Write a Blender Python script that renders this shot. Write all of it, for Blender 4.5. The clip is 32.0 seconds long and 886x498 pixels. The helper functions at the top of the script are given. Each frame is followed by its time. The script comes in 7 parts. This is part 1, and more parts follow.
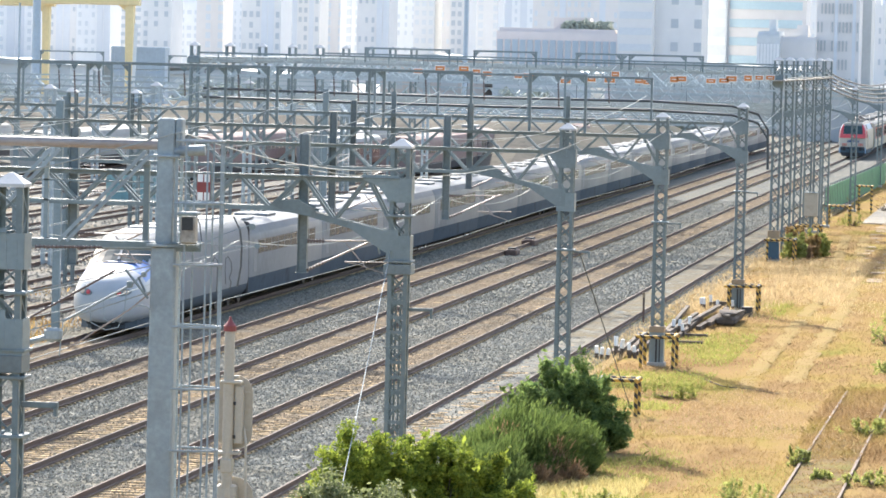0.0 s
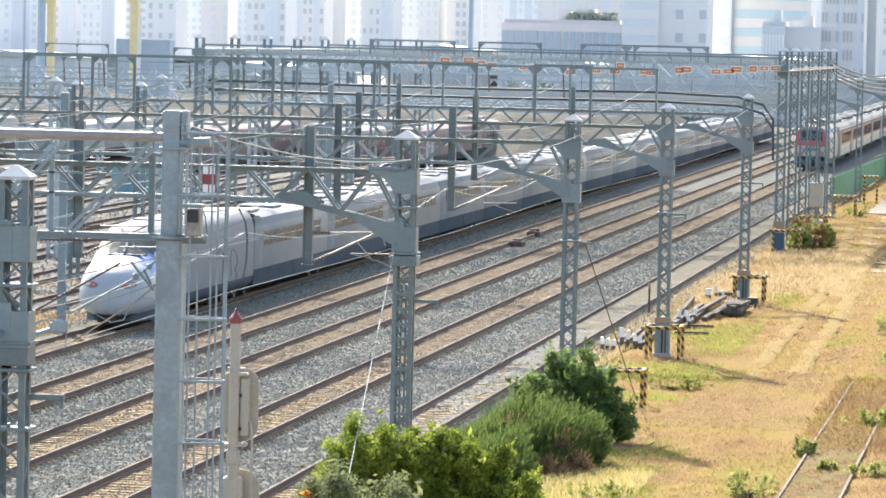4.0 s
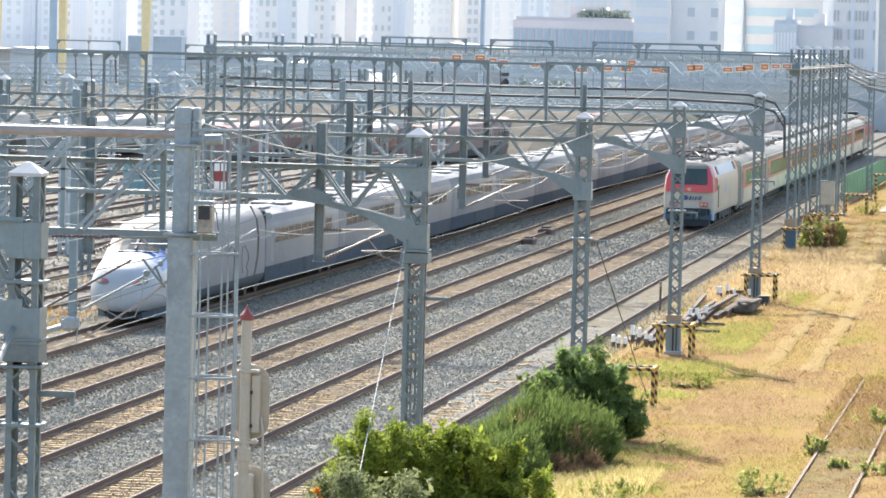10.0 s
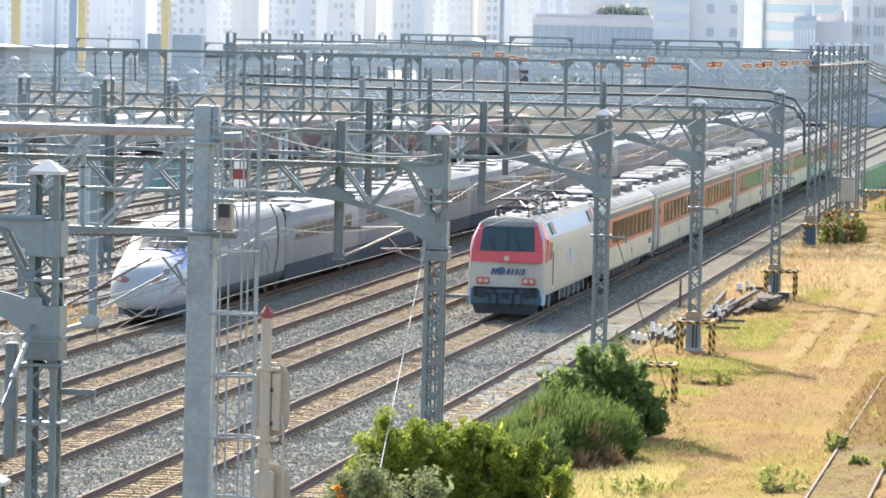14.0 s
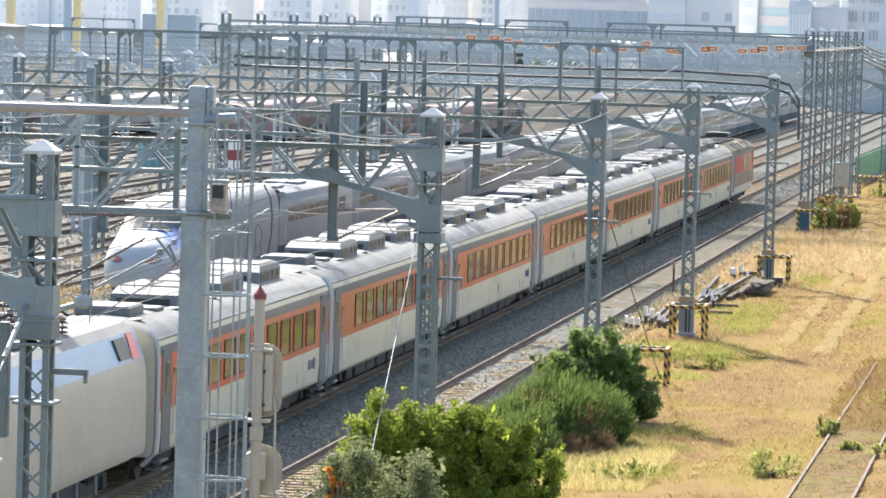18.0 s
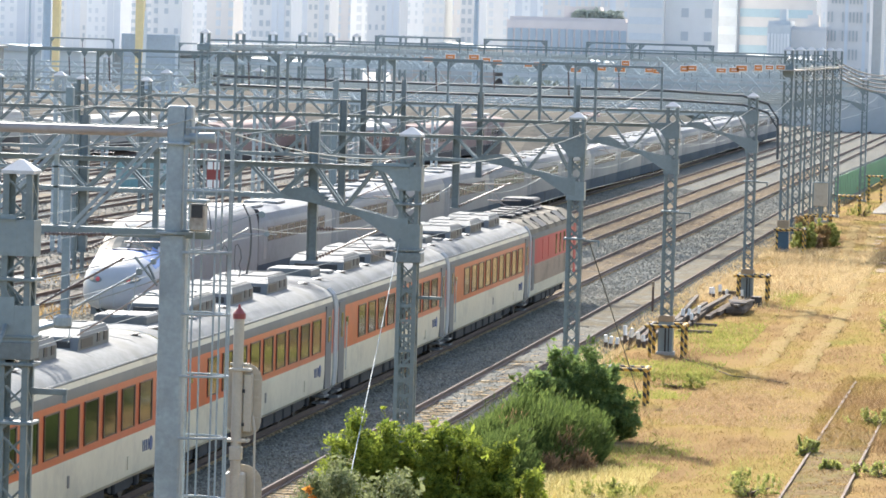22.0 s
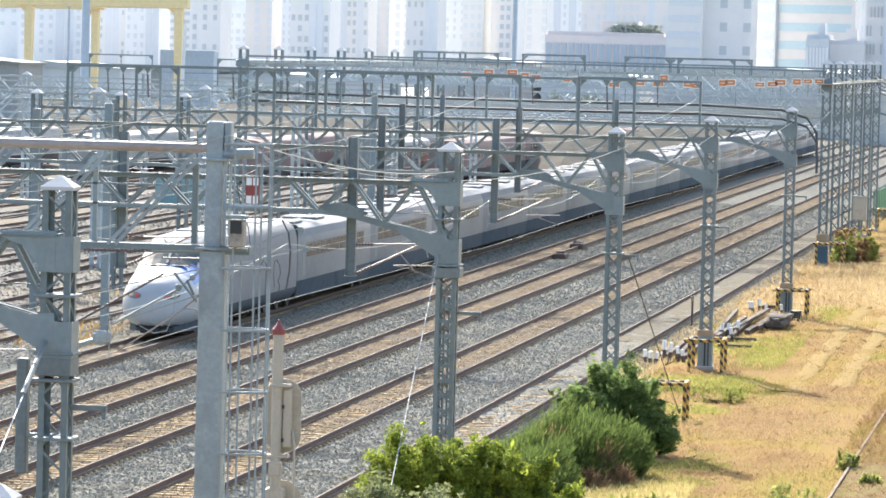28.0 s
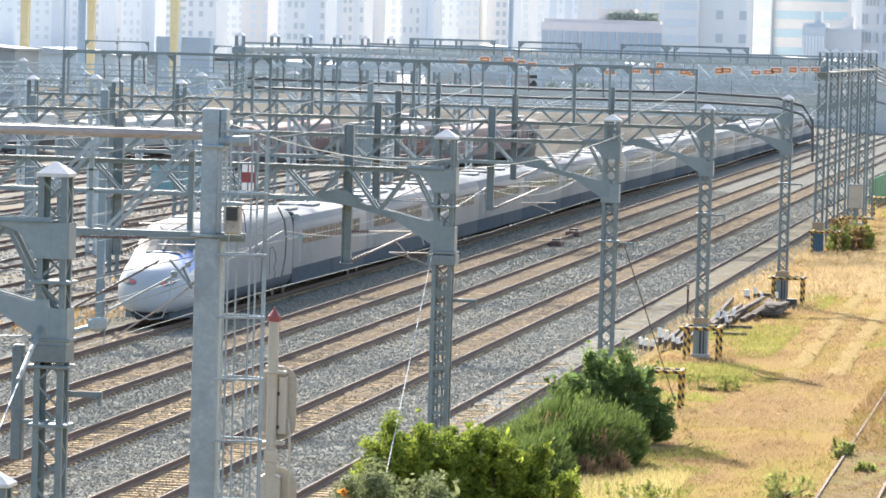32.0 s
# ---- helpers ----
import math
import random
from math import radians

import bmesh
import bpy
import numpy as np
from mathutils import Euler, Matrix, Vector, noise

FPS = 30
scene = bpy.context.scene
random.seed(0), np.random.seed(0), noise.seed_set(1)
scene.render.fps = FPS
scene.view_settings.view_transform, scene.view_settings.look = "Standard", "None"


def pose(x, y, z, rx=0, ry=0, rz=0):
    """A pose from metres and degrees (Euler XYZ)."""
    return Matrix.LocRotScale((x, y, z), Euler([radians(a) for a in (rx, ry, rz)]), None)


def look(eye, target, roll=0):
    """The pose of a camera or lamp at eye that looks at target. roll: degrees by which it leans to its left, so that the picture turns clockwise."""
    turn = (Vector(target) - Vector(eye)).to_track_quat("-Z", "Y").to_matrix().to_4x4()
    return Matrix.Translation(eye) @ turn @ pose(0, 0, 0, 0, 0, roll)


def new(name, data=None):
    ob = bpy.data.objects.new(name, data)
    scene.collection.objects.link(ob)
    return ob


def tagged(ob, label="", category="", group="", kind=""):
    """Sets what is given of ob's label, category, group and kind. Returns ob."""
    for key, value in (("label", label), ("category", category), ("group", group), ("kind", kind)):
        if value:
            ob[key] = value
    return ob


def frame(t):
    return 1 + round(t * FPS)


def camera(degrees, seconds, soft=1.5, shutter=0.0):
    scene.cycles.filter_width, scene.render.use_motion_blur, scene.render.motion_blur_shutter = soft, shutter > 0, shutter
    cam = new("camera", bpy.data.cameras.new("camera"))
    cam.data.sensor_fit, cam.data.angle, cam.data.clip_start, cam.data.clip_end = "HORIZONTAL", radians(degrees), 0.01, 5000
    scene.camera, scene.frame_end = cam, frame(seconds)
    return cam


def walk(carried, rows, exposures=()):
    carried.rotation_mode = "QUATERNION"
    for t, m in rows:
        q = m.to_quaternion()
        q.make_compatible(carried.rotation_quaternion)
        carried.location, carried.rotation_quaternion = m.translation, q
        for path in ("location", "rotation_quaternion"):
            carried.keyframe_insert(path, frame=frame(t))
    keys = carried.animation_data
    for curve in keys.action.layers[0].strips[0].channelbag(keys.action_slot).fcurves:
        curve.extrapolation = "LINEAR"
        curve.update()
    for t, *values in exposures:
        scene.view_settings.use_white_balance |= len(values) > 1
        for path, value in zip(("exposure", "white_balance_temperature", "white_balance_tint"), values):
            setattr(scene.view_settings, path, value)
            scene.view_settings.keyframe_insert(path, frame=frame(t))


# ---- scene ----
# camera: a hand-held long lens on a bridge, turning on the spot
EYE = 10.88
cam = camera(11.233, 32.0, soft=1.65)
TURNS = [
    (0.0, 7.7375, -2.5643, 1.481),
    (0.5, 7.7232, -2.6242, 1.344),
    (1.0, 7.6422, -2.6160, 1.503),
    (1.5, 7.8614, -2.6307, 1.295),
    (2.0, 7.9020, -2.6351, 1.196),
    (2.5, 7.8981, -2.7347, 1.225),
    (3.0, 7.9000, -2.7615, 1.086),
    (3.5, 7.8213, -2.6464, 1.229),
    (5.5, 7.8447, -2.7971, 1.433),
    (6.0, 7.9073, -2.7033, 1.397),
    (6.5, 7.8807, -2.6752, 1.303),
    (7.0, 8.0461, -2.7176, 1.455),
    (7.5, 8.1026, -2.8256, 1.501),
    (8.0, 8.0921, -2.8198, 1.412),
    (8.5, 8.0101, -2.7798, 1.415),
    (9.0, 7.8962, -2.7324, 1.511),
    (9.5, 7.8634, -2.7630, 1.377),
    (10.0, 7.9468, -2.7101, 1.423),
    (10.5, 7.9956, -2.6659, 1.288),
    (11.0, 8.0745, -2.7495, 1.432),
    (11.5, 8.1471, -2.7216, 1.587),
    (12.0, 8.1415, -2.7282, 1.465),
    (12.5, 8.1594, -2.7626, 1.473),
    (13.0, 8.1611, -2.6758, 1.445),
    (13.5, 8.1939, -2.6652, 1.397),
    (14.0, 8.1987, -2.7501, 1.274),
    (14.5, 8.2149, -2.7617, 1.511),
    (16.5, 8.1066, -2.8257, 1.504),
    (17.0, 8.1095, -2.8878, 1.615),
    (17.5, 8.1322, -2.9750, 1.670),
    (18.0, 8.1105, -2.9694, 1.716),
    (18.5, 8.0644, -2.9378, 1.859),
    (19.0, 8.0491, -2.8969, 1.762),
    (19.5, 8.0184, -2.8674, 1.801),
    (20.0, 7.9447, -2.7197, 1.768),
    (20.5, 7.8882, -2.7481, 1.814),
    (21.0, 7.8807, -2.7579, 1.845),
    (21.5, 7.8794, -2.7644, 1.714),
    (22.0, 7.8541, -2.7141, 1.696),
    (22.5, 7.8519, -2.7409, 1.632),
    (23.0, 8.0595, -2.7785, 1.632),
    (23.5, 8.1915, -2.7676, 1.581),
    (24.0, 8.1708, -2.7463, 1.418),
    (24.5, 8.1596, -2.6960, 1.639),
    (26.5, 8.2148, -2.5965, 1.087),
    (27.0, 8.1884, -2.5689, 1.427),
    (27.5, 8.3613, -2.5243, 1.477),
    (28.0, 8.3559, -2.5354, 1.496),
    (28.5, 8.4133, -2.5321, 1.414),
    (29.0, 8.5239, -2.5613, 1.470),
    (29.5, 8.5622, -2.6246, 1.565),
    (30.0, 8.5451, -2.6942, 1.602),
    (30.5, 8.5214, -2.7345, 1.604),
    (31.0, 8.4298, -2.7348, 1.504),
    (31.5, 8.3433, -2.6922, 1.692),
    (32.0, 8.2971, -2.6954, 1.620),
]
walk(cam, [(t, pose(0, 0, EYE, 90 + pitch, 0, yaw) @ pose(0, 0, 0, 0, 0, roll)) for t, yaw, pitch, roll in TURNS], [(0, 1.78, 6400, 9), (14.5, 1.80, 6400, 9), (17, 1.75, 6400, 9), (19, 1.66, 6400, 9), (24, 1.65, 6400, 9), (28, 1.78, 6400, 9), (32, 1.78, 6400, 9)])

# light: hazy afternoon sun from ahead and to the left
world = bpy.data.worlds.new("sky")
scene.world = world
world.use_nodes = True
sky = world.node_tree.nodes.new("ShaderNodeTexSky")
sky.sky_type, sky.sun_disc = "NISHITA", False
sky.sun_elevation, sky.sun_rotation = radians(35), radians(-23)
sky.air_density, sky.dust_density = 1.0, 3.0
back = world.node_tree.nodes["Background"]
world.node_tree.links.new(sky.outputs[0], back.inputs[0])
back.inputs[1].default_value = 0.122
lamp = bpy.data.lights.new("sun", "SUN")
lamp.energy, lamp.angle, lamp.color = 3.2, radians(0.8), (1.0, 0.965, 0.91)
sun = new("sun", lamp)
sun.matrix_world = look((-0.39 * 82, 0.92 * 82, 57), (0, 0, 0))


# ---- materials ----
def mat(name, col, rough=0.6, metal=0.0, var=0.18, scale=3.0, bump=0.15, stain=None, amount=0.3, jitter=0.0, fine=9.0, spec=0.5):
    m = bpy.data.materials.new(name)
    m.use_nodes = True
    nt = m.node_tree
    N, L = nt.nodes, nt.links
    bsdf = N["Principled BSDF"]
    bsdf.inputs["Roughness"].default_value = rough
    bsdf.inputs["Metallic"].default_value = metal
    bsdf.inputs["Specular IOR Level"].default_value = spec
    tc = N.new("ShaderNodeTexCoord")
    big, small = N.new("ShaderNodeTexNoise"), N.new("ShaderNodeTexNoise")
    big.inputs["Scale"].default_value, small.inputs["Scale"].default_value = scale, scale * fine
    big.inputs["Detail"].default_value, small.inputs["Detail"].default_value = 5, 4
    for n in (big, small):
        L.new(tc.outputs["Object"], n.inputs["Vector"])
    add = N.new("ShaderNodeMath")
    add.operation = "ADD"
    L.new(big.outputs["Fac"], add.inputs[0])
    L.new(small.outputs["Fac"], add.inputs[1])
    span = N.new("ShaderNodeMapRange")
    span.inputs["From Min"].default_value, span.inputs["From Max"].default_value = 0.6, 1.4
    span.inputs["To Min"].default_value, span.inputs["To Max"].default_value = 1 - var, 1 + var
    L.new(add.outputs[0], span.inputs["Value"])
    val = span.outputs["Result"]
    if jitter:
        info, jr, mul = N.new("ShaderNodeObjectInfo"), N.new("ShaderNodeMapRange"), N.new("ShaderNodeMath")
        jr.inputs["To Min"].default_value, jr.inputs["To Max"].default_value = 1 - jitter, 1 + jitter
        L.new(info.outputs["Random"], jr.inputs["Value"])
        mul.operation = "MULTIPLY"
        L.new(val, mul.inputs[0])
        L.new(jr.outputs["Result"], mul.inputs[1])
        val = mul.outputs[0]
    scl = N.new("ShaderNodeVectorMath")
    scl.operation = "SCALE"
    scl.inputs[0].default_value = col
    L.new(val, scl.inputs["Scale"])
    out = scl.outputs["Vector"]
    if stain:
        mask, ramp, mix = N.new("ShaderNodeTexNoise"), N.new("ShaderNodeMapRange"), N.new("ShaderNodeMix")
        mask.inputs["Scale"].default_value, mask.inputs["Detail"].default_value = scale * 0.7, 7
        mask.inputs["Roughness"].default_value = 0.65
        L.new(tc.outputs["Object"], mask.inputs["Vector"])
        ramp.inputs["From Min"].default_value, ramp.inputs["From Max"].default_value = 0.62 - 0.3 * amount, 0.78 - 0.3 * amount
        L.new(mask.outputs["Fac"], ramp.inputs["Value"])
        mix.data_type = "RGBA"
        mix.inputs[7].default_value = (*stain, 1)
        L.new(ramp.outputs["Result"], mix.inputs[0])
        L.new(out, mix.inputs[6])
        out = mix.outputs[2]
    L.new(out, bsdf.inputs["Base Color"])
    if bump:
        bp = N.new("ShaderNodeBump")
        bp.inputs["Strength"].default_value, bp.inputs["Distance"].default_value = bump, 0.02
        L.new(small.outputs["Fac"], bp.inputs["Height"])
        L.new(bp.outputs["Normal"], bsdf.inputs["Normal"])
    return m


def stones(name, cols, scale, rough=0.9, bump=0.6, patch=None, amount=0.3, patch_scale=0.25):
    """Crushed stone: cells of differing grey, with a second tint in patches."""
    m = bpy.data.materials.new(name)
    m.use_nodes = True
    N, L = m.node_tree.nodes, m.node_tree.links
    bsdf = N["Principled BSDF"]
    bsdf.inputs["Roughness"].default_value = rough
    bsdf.inputs["Specular IOR Level"].default_value = 0.0
    tc, vor, ramp = N.new("ShaderNodeTexCoord"), N.new("ShaderNodeTexVoronoi"), N.new("ShaderNodeValToRGB")
    vor.inputs["Scale"].default_value = scale
    L.new(tc.outputs["Object"], vor.inputs["Vector"])
    sep = N.new("ShaderNodeSeparateColor")
    L.new(vor.outputs["Color"], sep.inputs[0])
    L.new(sep.outputs[0], ramp.inputs["Fac"])
    e = ramp.color_ramp.elements
    e[0].color, e[1].color = (*cols[0], 1), (*cols[-1], 1)
    for i, c in enumerate(cols[1:-1]):
        e.new((i + 1) / (len(cols) - 1)).color = (*c, 1)
    out = ramp.outputs["Color"]
    if patch:
        no, mr, mix = N.new("ShaderNodeTexNoise"), N.new("ShaderNodeMapRange"), N.new("ShaderNodeMix")
        no.inputs["Scale"].default_value, no.inputs["Detail"].default_value = patch_scale, 8
        no.inputs["Roughness"].default_value = 0.7
        L.new(tc.outputs["Object"], no.inputs["Vector"])
        mr.inputs["From Min"].default_value, mr.inputs["From Max"].default_value = 0.6 - 0.3 * amount, 0.75 - 0.3 * amount
        L.new(no.outputs["Fac"], mr.inputs["Value"])
        mix.data_type = "RGBA"
        mix.inputs[7].default_value = (*patch, 1)
        L.new(mr.outputs["Result"], mix.inputs[0])
        L.new(out, mix.inputs[6])
        out = mix.outputs[2]
    L.new(out, bsdf.inputs["Base Color"])
    bp = N.new("ShaderNodeBump")
    bp.inputs["Strength"].default_value, bp.inputs["Distance"].default_value = bump, 0.04
    L.new(vor.outputs["Distance"], bp.inputs["Height"])
    bp.invert = True
    L.new(bp.outputs["Normal"], bsdf.inputs["Normal"])
    return m


def foliage(name, dark, light, scale=1.2, back_light=0.35):
    """Leaf or grass colour, different on each loose blade, with some light coming through."""
    m = bpy.data.materials.new(name)
    m.use_nodes = True
    N, L = m.node_tree.nodes, m.node_tree.links
    bsdf = N["Principled BSDF"]
    bsdf.inputs["Roughness"].default_value = 0.65
    bsdf.inputs["Specular IOR Level"].default_value = 0.25
    geo, tc, no = N.new("ShaderNodeNewGeometry"), N.new("ShaderNodeTexCoord"), N.new("ShaderNodeTexNoise")
    no.inputs["Scale"].default_value, no.inputs["Detail"].default_value = scale, 4
    L.new(tc.outputs["Object"], no.inputs["Vector"])
    add, half = N.new("ShaderNodeMath"), N.new("ShaderNodeMapRange")
    add.operation = "ADD"
    L.new(geo.outputs["Random Per Island"], add.inputs[0])
    L.new(no.outputs["Fac"], add.inputs[1])
    half.inputs["From Min"].default_value, half.inputs["From Max"].default_value = 0.35, 1.35
    L.new(add.outputs[0], half.inputs["Value"])
    mix = N.new("ShaderNodeMix")
    mix.data_type = "RGBA"
    mix.inputs[6].default_value, mix.inputs[7].default_value = (*dark, 1), (*light, 1)
    L.new(half.outputs["Result"], mix.inputs[0])
    L.new(mix.outputs[2], bsdf.inputs["Base Color"])
    tr, ms = N.new("ShaderNodeBsdfTranslucent"), N.new("ShaderNodeMixShader")
    L.new(mix.outputs[2], tr.inputs["Color"])
    ms.inputs[0].default_value = back_light
    L.new(bsdf.outputs[0], ms.inputs[1])
    L.new(tr.outputs[0], ms.inputs[2])
    L.new(ms.outputs[0], N["Material Output"].inputs["Surface"])
    return m


M_STEEL = mat("grey_painted_steel", (0.155, 0.19, 0.193), 0.5, 0.0, 0.2, 1.2, 0.1, (0.13, 0.12, 0.11), 0.1, 0.1)
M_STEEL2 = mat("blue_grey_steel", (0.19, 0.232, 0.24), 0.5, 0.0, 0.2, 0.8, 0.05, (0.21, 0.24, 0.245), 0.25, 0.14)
# Paler paint puts distance haze into far steel; one near stay shares it.
M_STEEL3 = mat("pale_haze_steel", (0.38, 0.435, 0.46), 0.55, 0.0, 0.18, 0.8, 0.05, (0.32, 0.36, 0.375), 0.2, 0.12)
M_TUBE = mat("weathered_tube", (0.34, 0.295, 0.27), 0.4, 0.2, 0.15, 1.2, 0.05, (0.26, 0.21, 0.18), 0.35)
M_DARK = mat("dark_steel", (0.165, 0.195, 0.20), 0.55, 0.0, 0.25, 1.5, 0.1, jitter=0.15)
M_GALV = mat("galvanised_steel", (0.285, 0.33, 0.35), 0.5, 0.1, 0.2, 1.6, 0.03, (0.20, 0.23, 0.245), 0.45)
M_CAP = mat("pale_sheet_metal", (0.48, 0.48, 0.47), 0.5, 0.1, 0.1, 2.0, 0.05)
M_RUST = mat("rusty_rail", (0.115, 0.072, 0.055), 0.8, 0.0, 0.3, 1.5, 0.2, (0.07, 0.05, 0.042), 0.3)
M_SHINE = mat("polished_railhead", (0.14, 0.11, 0.092), 0.8, 0.0, 0.2, 2.0, 0.0, spec=0.08)
M_SLEEPER = mat("concrete_sleeper", (0.47, 0.345, 0.2), 0.9, 0.0, 0.24, 3.0, 0.2, (0.31, 0.215, 0.12), 0.35, 0.25, spec=0.02)
M_BALLAST = stones("grey_ballast", [(0.14, 0.137, 0.122), (0.215, 0.21, 0.185), (0.285, 0.278, 0.245), (0.175, 0.171, 0.15)], 13.0, patch=(0.23, 0.21, 0.165), amount=0.4, bump=0.6)
M_BALLAST2 = stones("rust_stained_ballast", [(0.10, 0.08, 0.058), (0.185, 0.148, 0.105), (0.255, 0.205, 0.15), (0.145, 0.115, 0.08)], 12.0, patch=(0.17, 0.155, 0.13), amount=0.3, bump=1.0)
M_YARD = stones("yard_ground", [(0.15, 0.14, 0.122), (0.23, 0.215, 0.188), (0.28, 0.262, 0.23)], 7.0, patch=(0.25, 0.20, 0.125), amount=0.28, patch_scale=0.16)
M_DIRT = stones("far_ground", [(0.20, 0.19, 0.17), (0.26, 0.245, 0.22)], 1.2, patch=(0.19, 0.19, 0.15), amount=0.3, patch_scale=0.03)
M_CONC = mat("pale_concrete", (0.38, 0.36, 0.32), 0.85, 0.0, 0.15, 0.8, 0.2, (0.36, 0.33, 0.28), 0.35)
M_WIRE = mat("bright_wire", (0.30, 0.32, 0.30), 0.45, 0.3, 0.1, 1.0, 0.0)
M_DKWIRE = mat("dark_cable", (0.06, 0.07, 0.075), 0.5, 0.0, 0.1, 1.0, 0.0)
M_INSUL = mat("brown_insulator", (0.12, 0.09, 0.085), 0.6, 0.0, 0.1, 4.0, 0.0)
M_BLACK = mat("black_paint", (0.025, 0.025, 0.027), 0.5, 0.0, 0.2, 3.0, 0.05)
M_CREAM = mat("cream_enamel", (0.43, 0.385, 0.31), 0.5, 0.0, 0.1, 2.0, 0.05, (0.36, 0.31, 0.24), 0.35)
M_RED = mat("dull_red_paint", (0.24, 0.05, 0.045), 0.5, 0.0, 0.15, 3.0, 0.05)
M_ORANGE = mat("orange_enamel", (0.66, 0.24, 0.07), 0.5, 0.0, 0.1, 3.0, 0.0)
M_WHITE = mat("white_enamel", (0.78, 0.78, 0.76), 0.45, 0.0, 0.08, 2.0, 0.03)
M_GREEN = mat("green_mesh_fence", (0.10, 0.31, 0.13), 0.7, 0.0, 0.2, 0.6, 0.1)


# ---- mesh building ----
class Geo:
    def __init__(self):
        self.v, self.f, self.m = [], [], []

    def add(self, verts, faces, mi=0):
        n = len(self.v)
        self.v.extend(tuple(p) for p in verts)
        self.f.extend(tuple(i + n for i in fc) for fc in faces)
        self.m.extend([mi] * len(faces))
        return self

    def box(self, c, s, rz=0.0, bev=0.0, mi=0, taper=1.0):
        x, y, z = (a / 2 for a in s)
        b = min(bev, x * 0.9, y * 0.9, z * 0.9)
        rings = []
        if b:
            layers = ((-z, x - b, y - b), (-z + b, x, y), (z - b, x * taper, y * taper), (z, x * taper - b, y * taper - b))
        else:
            layers = ((-z, x, y), (z, x * taper, y * taper))
        ca, sa = math.cos(rz), math.sin(rz)
        for zz, xx, yy in layers:
            if b:
                pts = [(-xx, -yy + b), (-xx + b, -yy), (xx - b, -yy), (xx, -yy + b), (xx, yy - b), (xx - b, yy), (-xx + b, yy), (-xx, yy - b)]
            else:
                pts = [(-xx, -yy), (xx, -yy), (xx, yy), (-xx, yy)]
            rings.append([(c[0] + px * ca - py * sa, c[1] + px * sa + py * ca, c[2] + zz) for px, py in pts])
        return self.loft(rings, mi=mi)

    def loft(self, rings, mi=0, caps=True, bands=None):
        n = len(rings[0])
        verts = [p for r in rings for p in r]
        start = len(self.v)
        self.v.extend(tuple(p) for p in verts)
        for i in range(len(rings) - 1):
            for j in range(n):
                k = (j + 1) % n
                self.f.append((start + i * n + j, start + i * n + k, start + (i + 1) * n + k, start + (i + 1) * n + j))
                self.m.append(bands[j] if bands else mi)
        if caps:
            self.f.append(tuple(start + j for j in reversed(range(n))))
            self.f.append(tuple(start + (len(rings) - 1) * n + j for j in range(n)))
            self.m.extend([mi, mi])
        return self

    def bar(self, p, q, w, h, up=(0, 0, 1), mi=0):
        p, q = Vector(p), Vector(q)
        d = (q - p).normalized()
        u = Vector(up)
        if abs(d.dot(u)) > 0.98:
            u = Vector((0, 1, 0))
        s = d.cross(u).normalized()
        u = s.cross(d)
        ring = lambda o: [o - s * w / 2 - u * h / 2, o + s * w / 2 - u * h / 2, o + s * w / 2 + u * h / 2, o - s * w / 2 + u * h / 2]
        return self.loft([ring(p), ring(q)], mi=mi)

    def rod(self, p, q, r, n=8, r2=None, mi=0):
        p, q = Vector(p), Vector(q)
        d = (q - p).normalized()
        s = d.cross(Vector((0, 0, 1)) if abs(d.z) < 0.9 else Vector((0, 1, 0))).normalized()
        u = s.cross(d)
        ring = lambda o, rr: [o + s * rr * math.cos(a) + u * rr * math.sin(a) for a in [2 * math.pi * i / n for i in range(n)]]
        return self.loft([ring(p, r), ring(q, r if r2 is None else r2)], mi=mi)

    def pipe(self, pts, r, n=6, mi=0):
        pts = [Vector(p) for p in pts]
        rings = []
        for i, p in enumerate(pts):
            d = (pts[min(i + 1, len(pts) - 1)] - pts[max(i - 1, 0)]).normalized()
            s = d.cross(Vector((0, 0, 1)) if abs(d.z) < 0.9 else Vector((0, 1, 0))).normalized()
            u = s.cross(d)
            rings.append([p + s * r * math.cos(a) + u * r * math.sin(a) for a in [2 * math.pi * k / n for k in range(n)]])
        return self.loft(rings, mi=mi)

    def angle(self, p, q, w, t, sx=1, sy=1, mi=0):
        """An upright L-section from p to q with legs towards sx and sy."""
        ring = lambda o: [(o[0] + a * sx, o[1] + b * sy, o[2]) for a, b in ((0, 0), (w, 0), (w, t), (t, t), (t, w), (0, w))]
        return self.loft([ring(p), ring(q)], mi=mi)

    def prism(self, pts, axis, a, b, mi=0):
        """A flat outline pushed from a to b along an axis ('x', 'y' or 'z')."""
        place = {"x": lambda u, w, k: (k, u, w), "y": lambda u, w, k: (u, k, w), "z": lambda u, w, k: (u, w, k)}[axis]
        return self.loft([[place(u, w, k) for u, w in pts] for k in (a, b)], mi=mi)

    def data(self, name, mats):
        me = bpy.data.meshes.new(name)
        me.from_pydata(self.v, [], self.f)
        for m in mats:
            me.materials.append(m)
        if len(mats) > 1:
            me.polygons.foreach_set("material_index", self.m)
        bm = bmesh.new()
        bm.from_mesh(me)
        if len(bm.faces) < 60000:
            bmesh.ops.recalc_face_normals(bm, faces=bm.faces)
        bm.to_mesh(me)
        bm.free()
        me.update()
        return me


def smooth(me, angle=35):
    me.polygons.foreach_set("use_smooth", [True] * len(me.polygons))
    me.set_sharp_from_angle(angle=radians(angle))


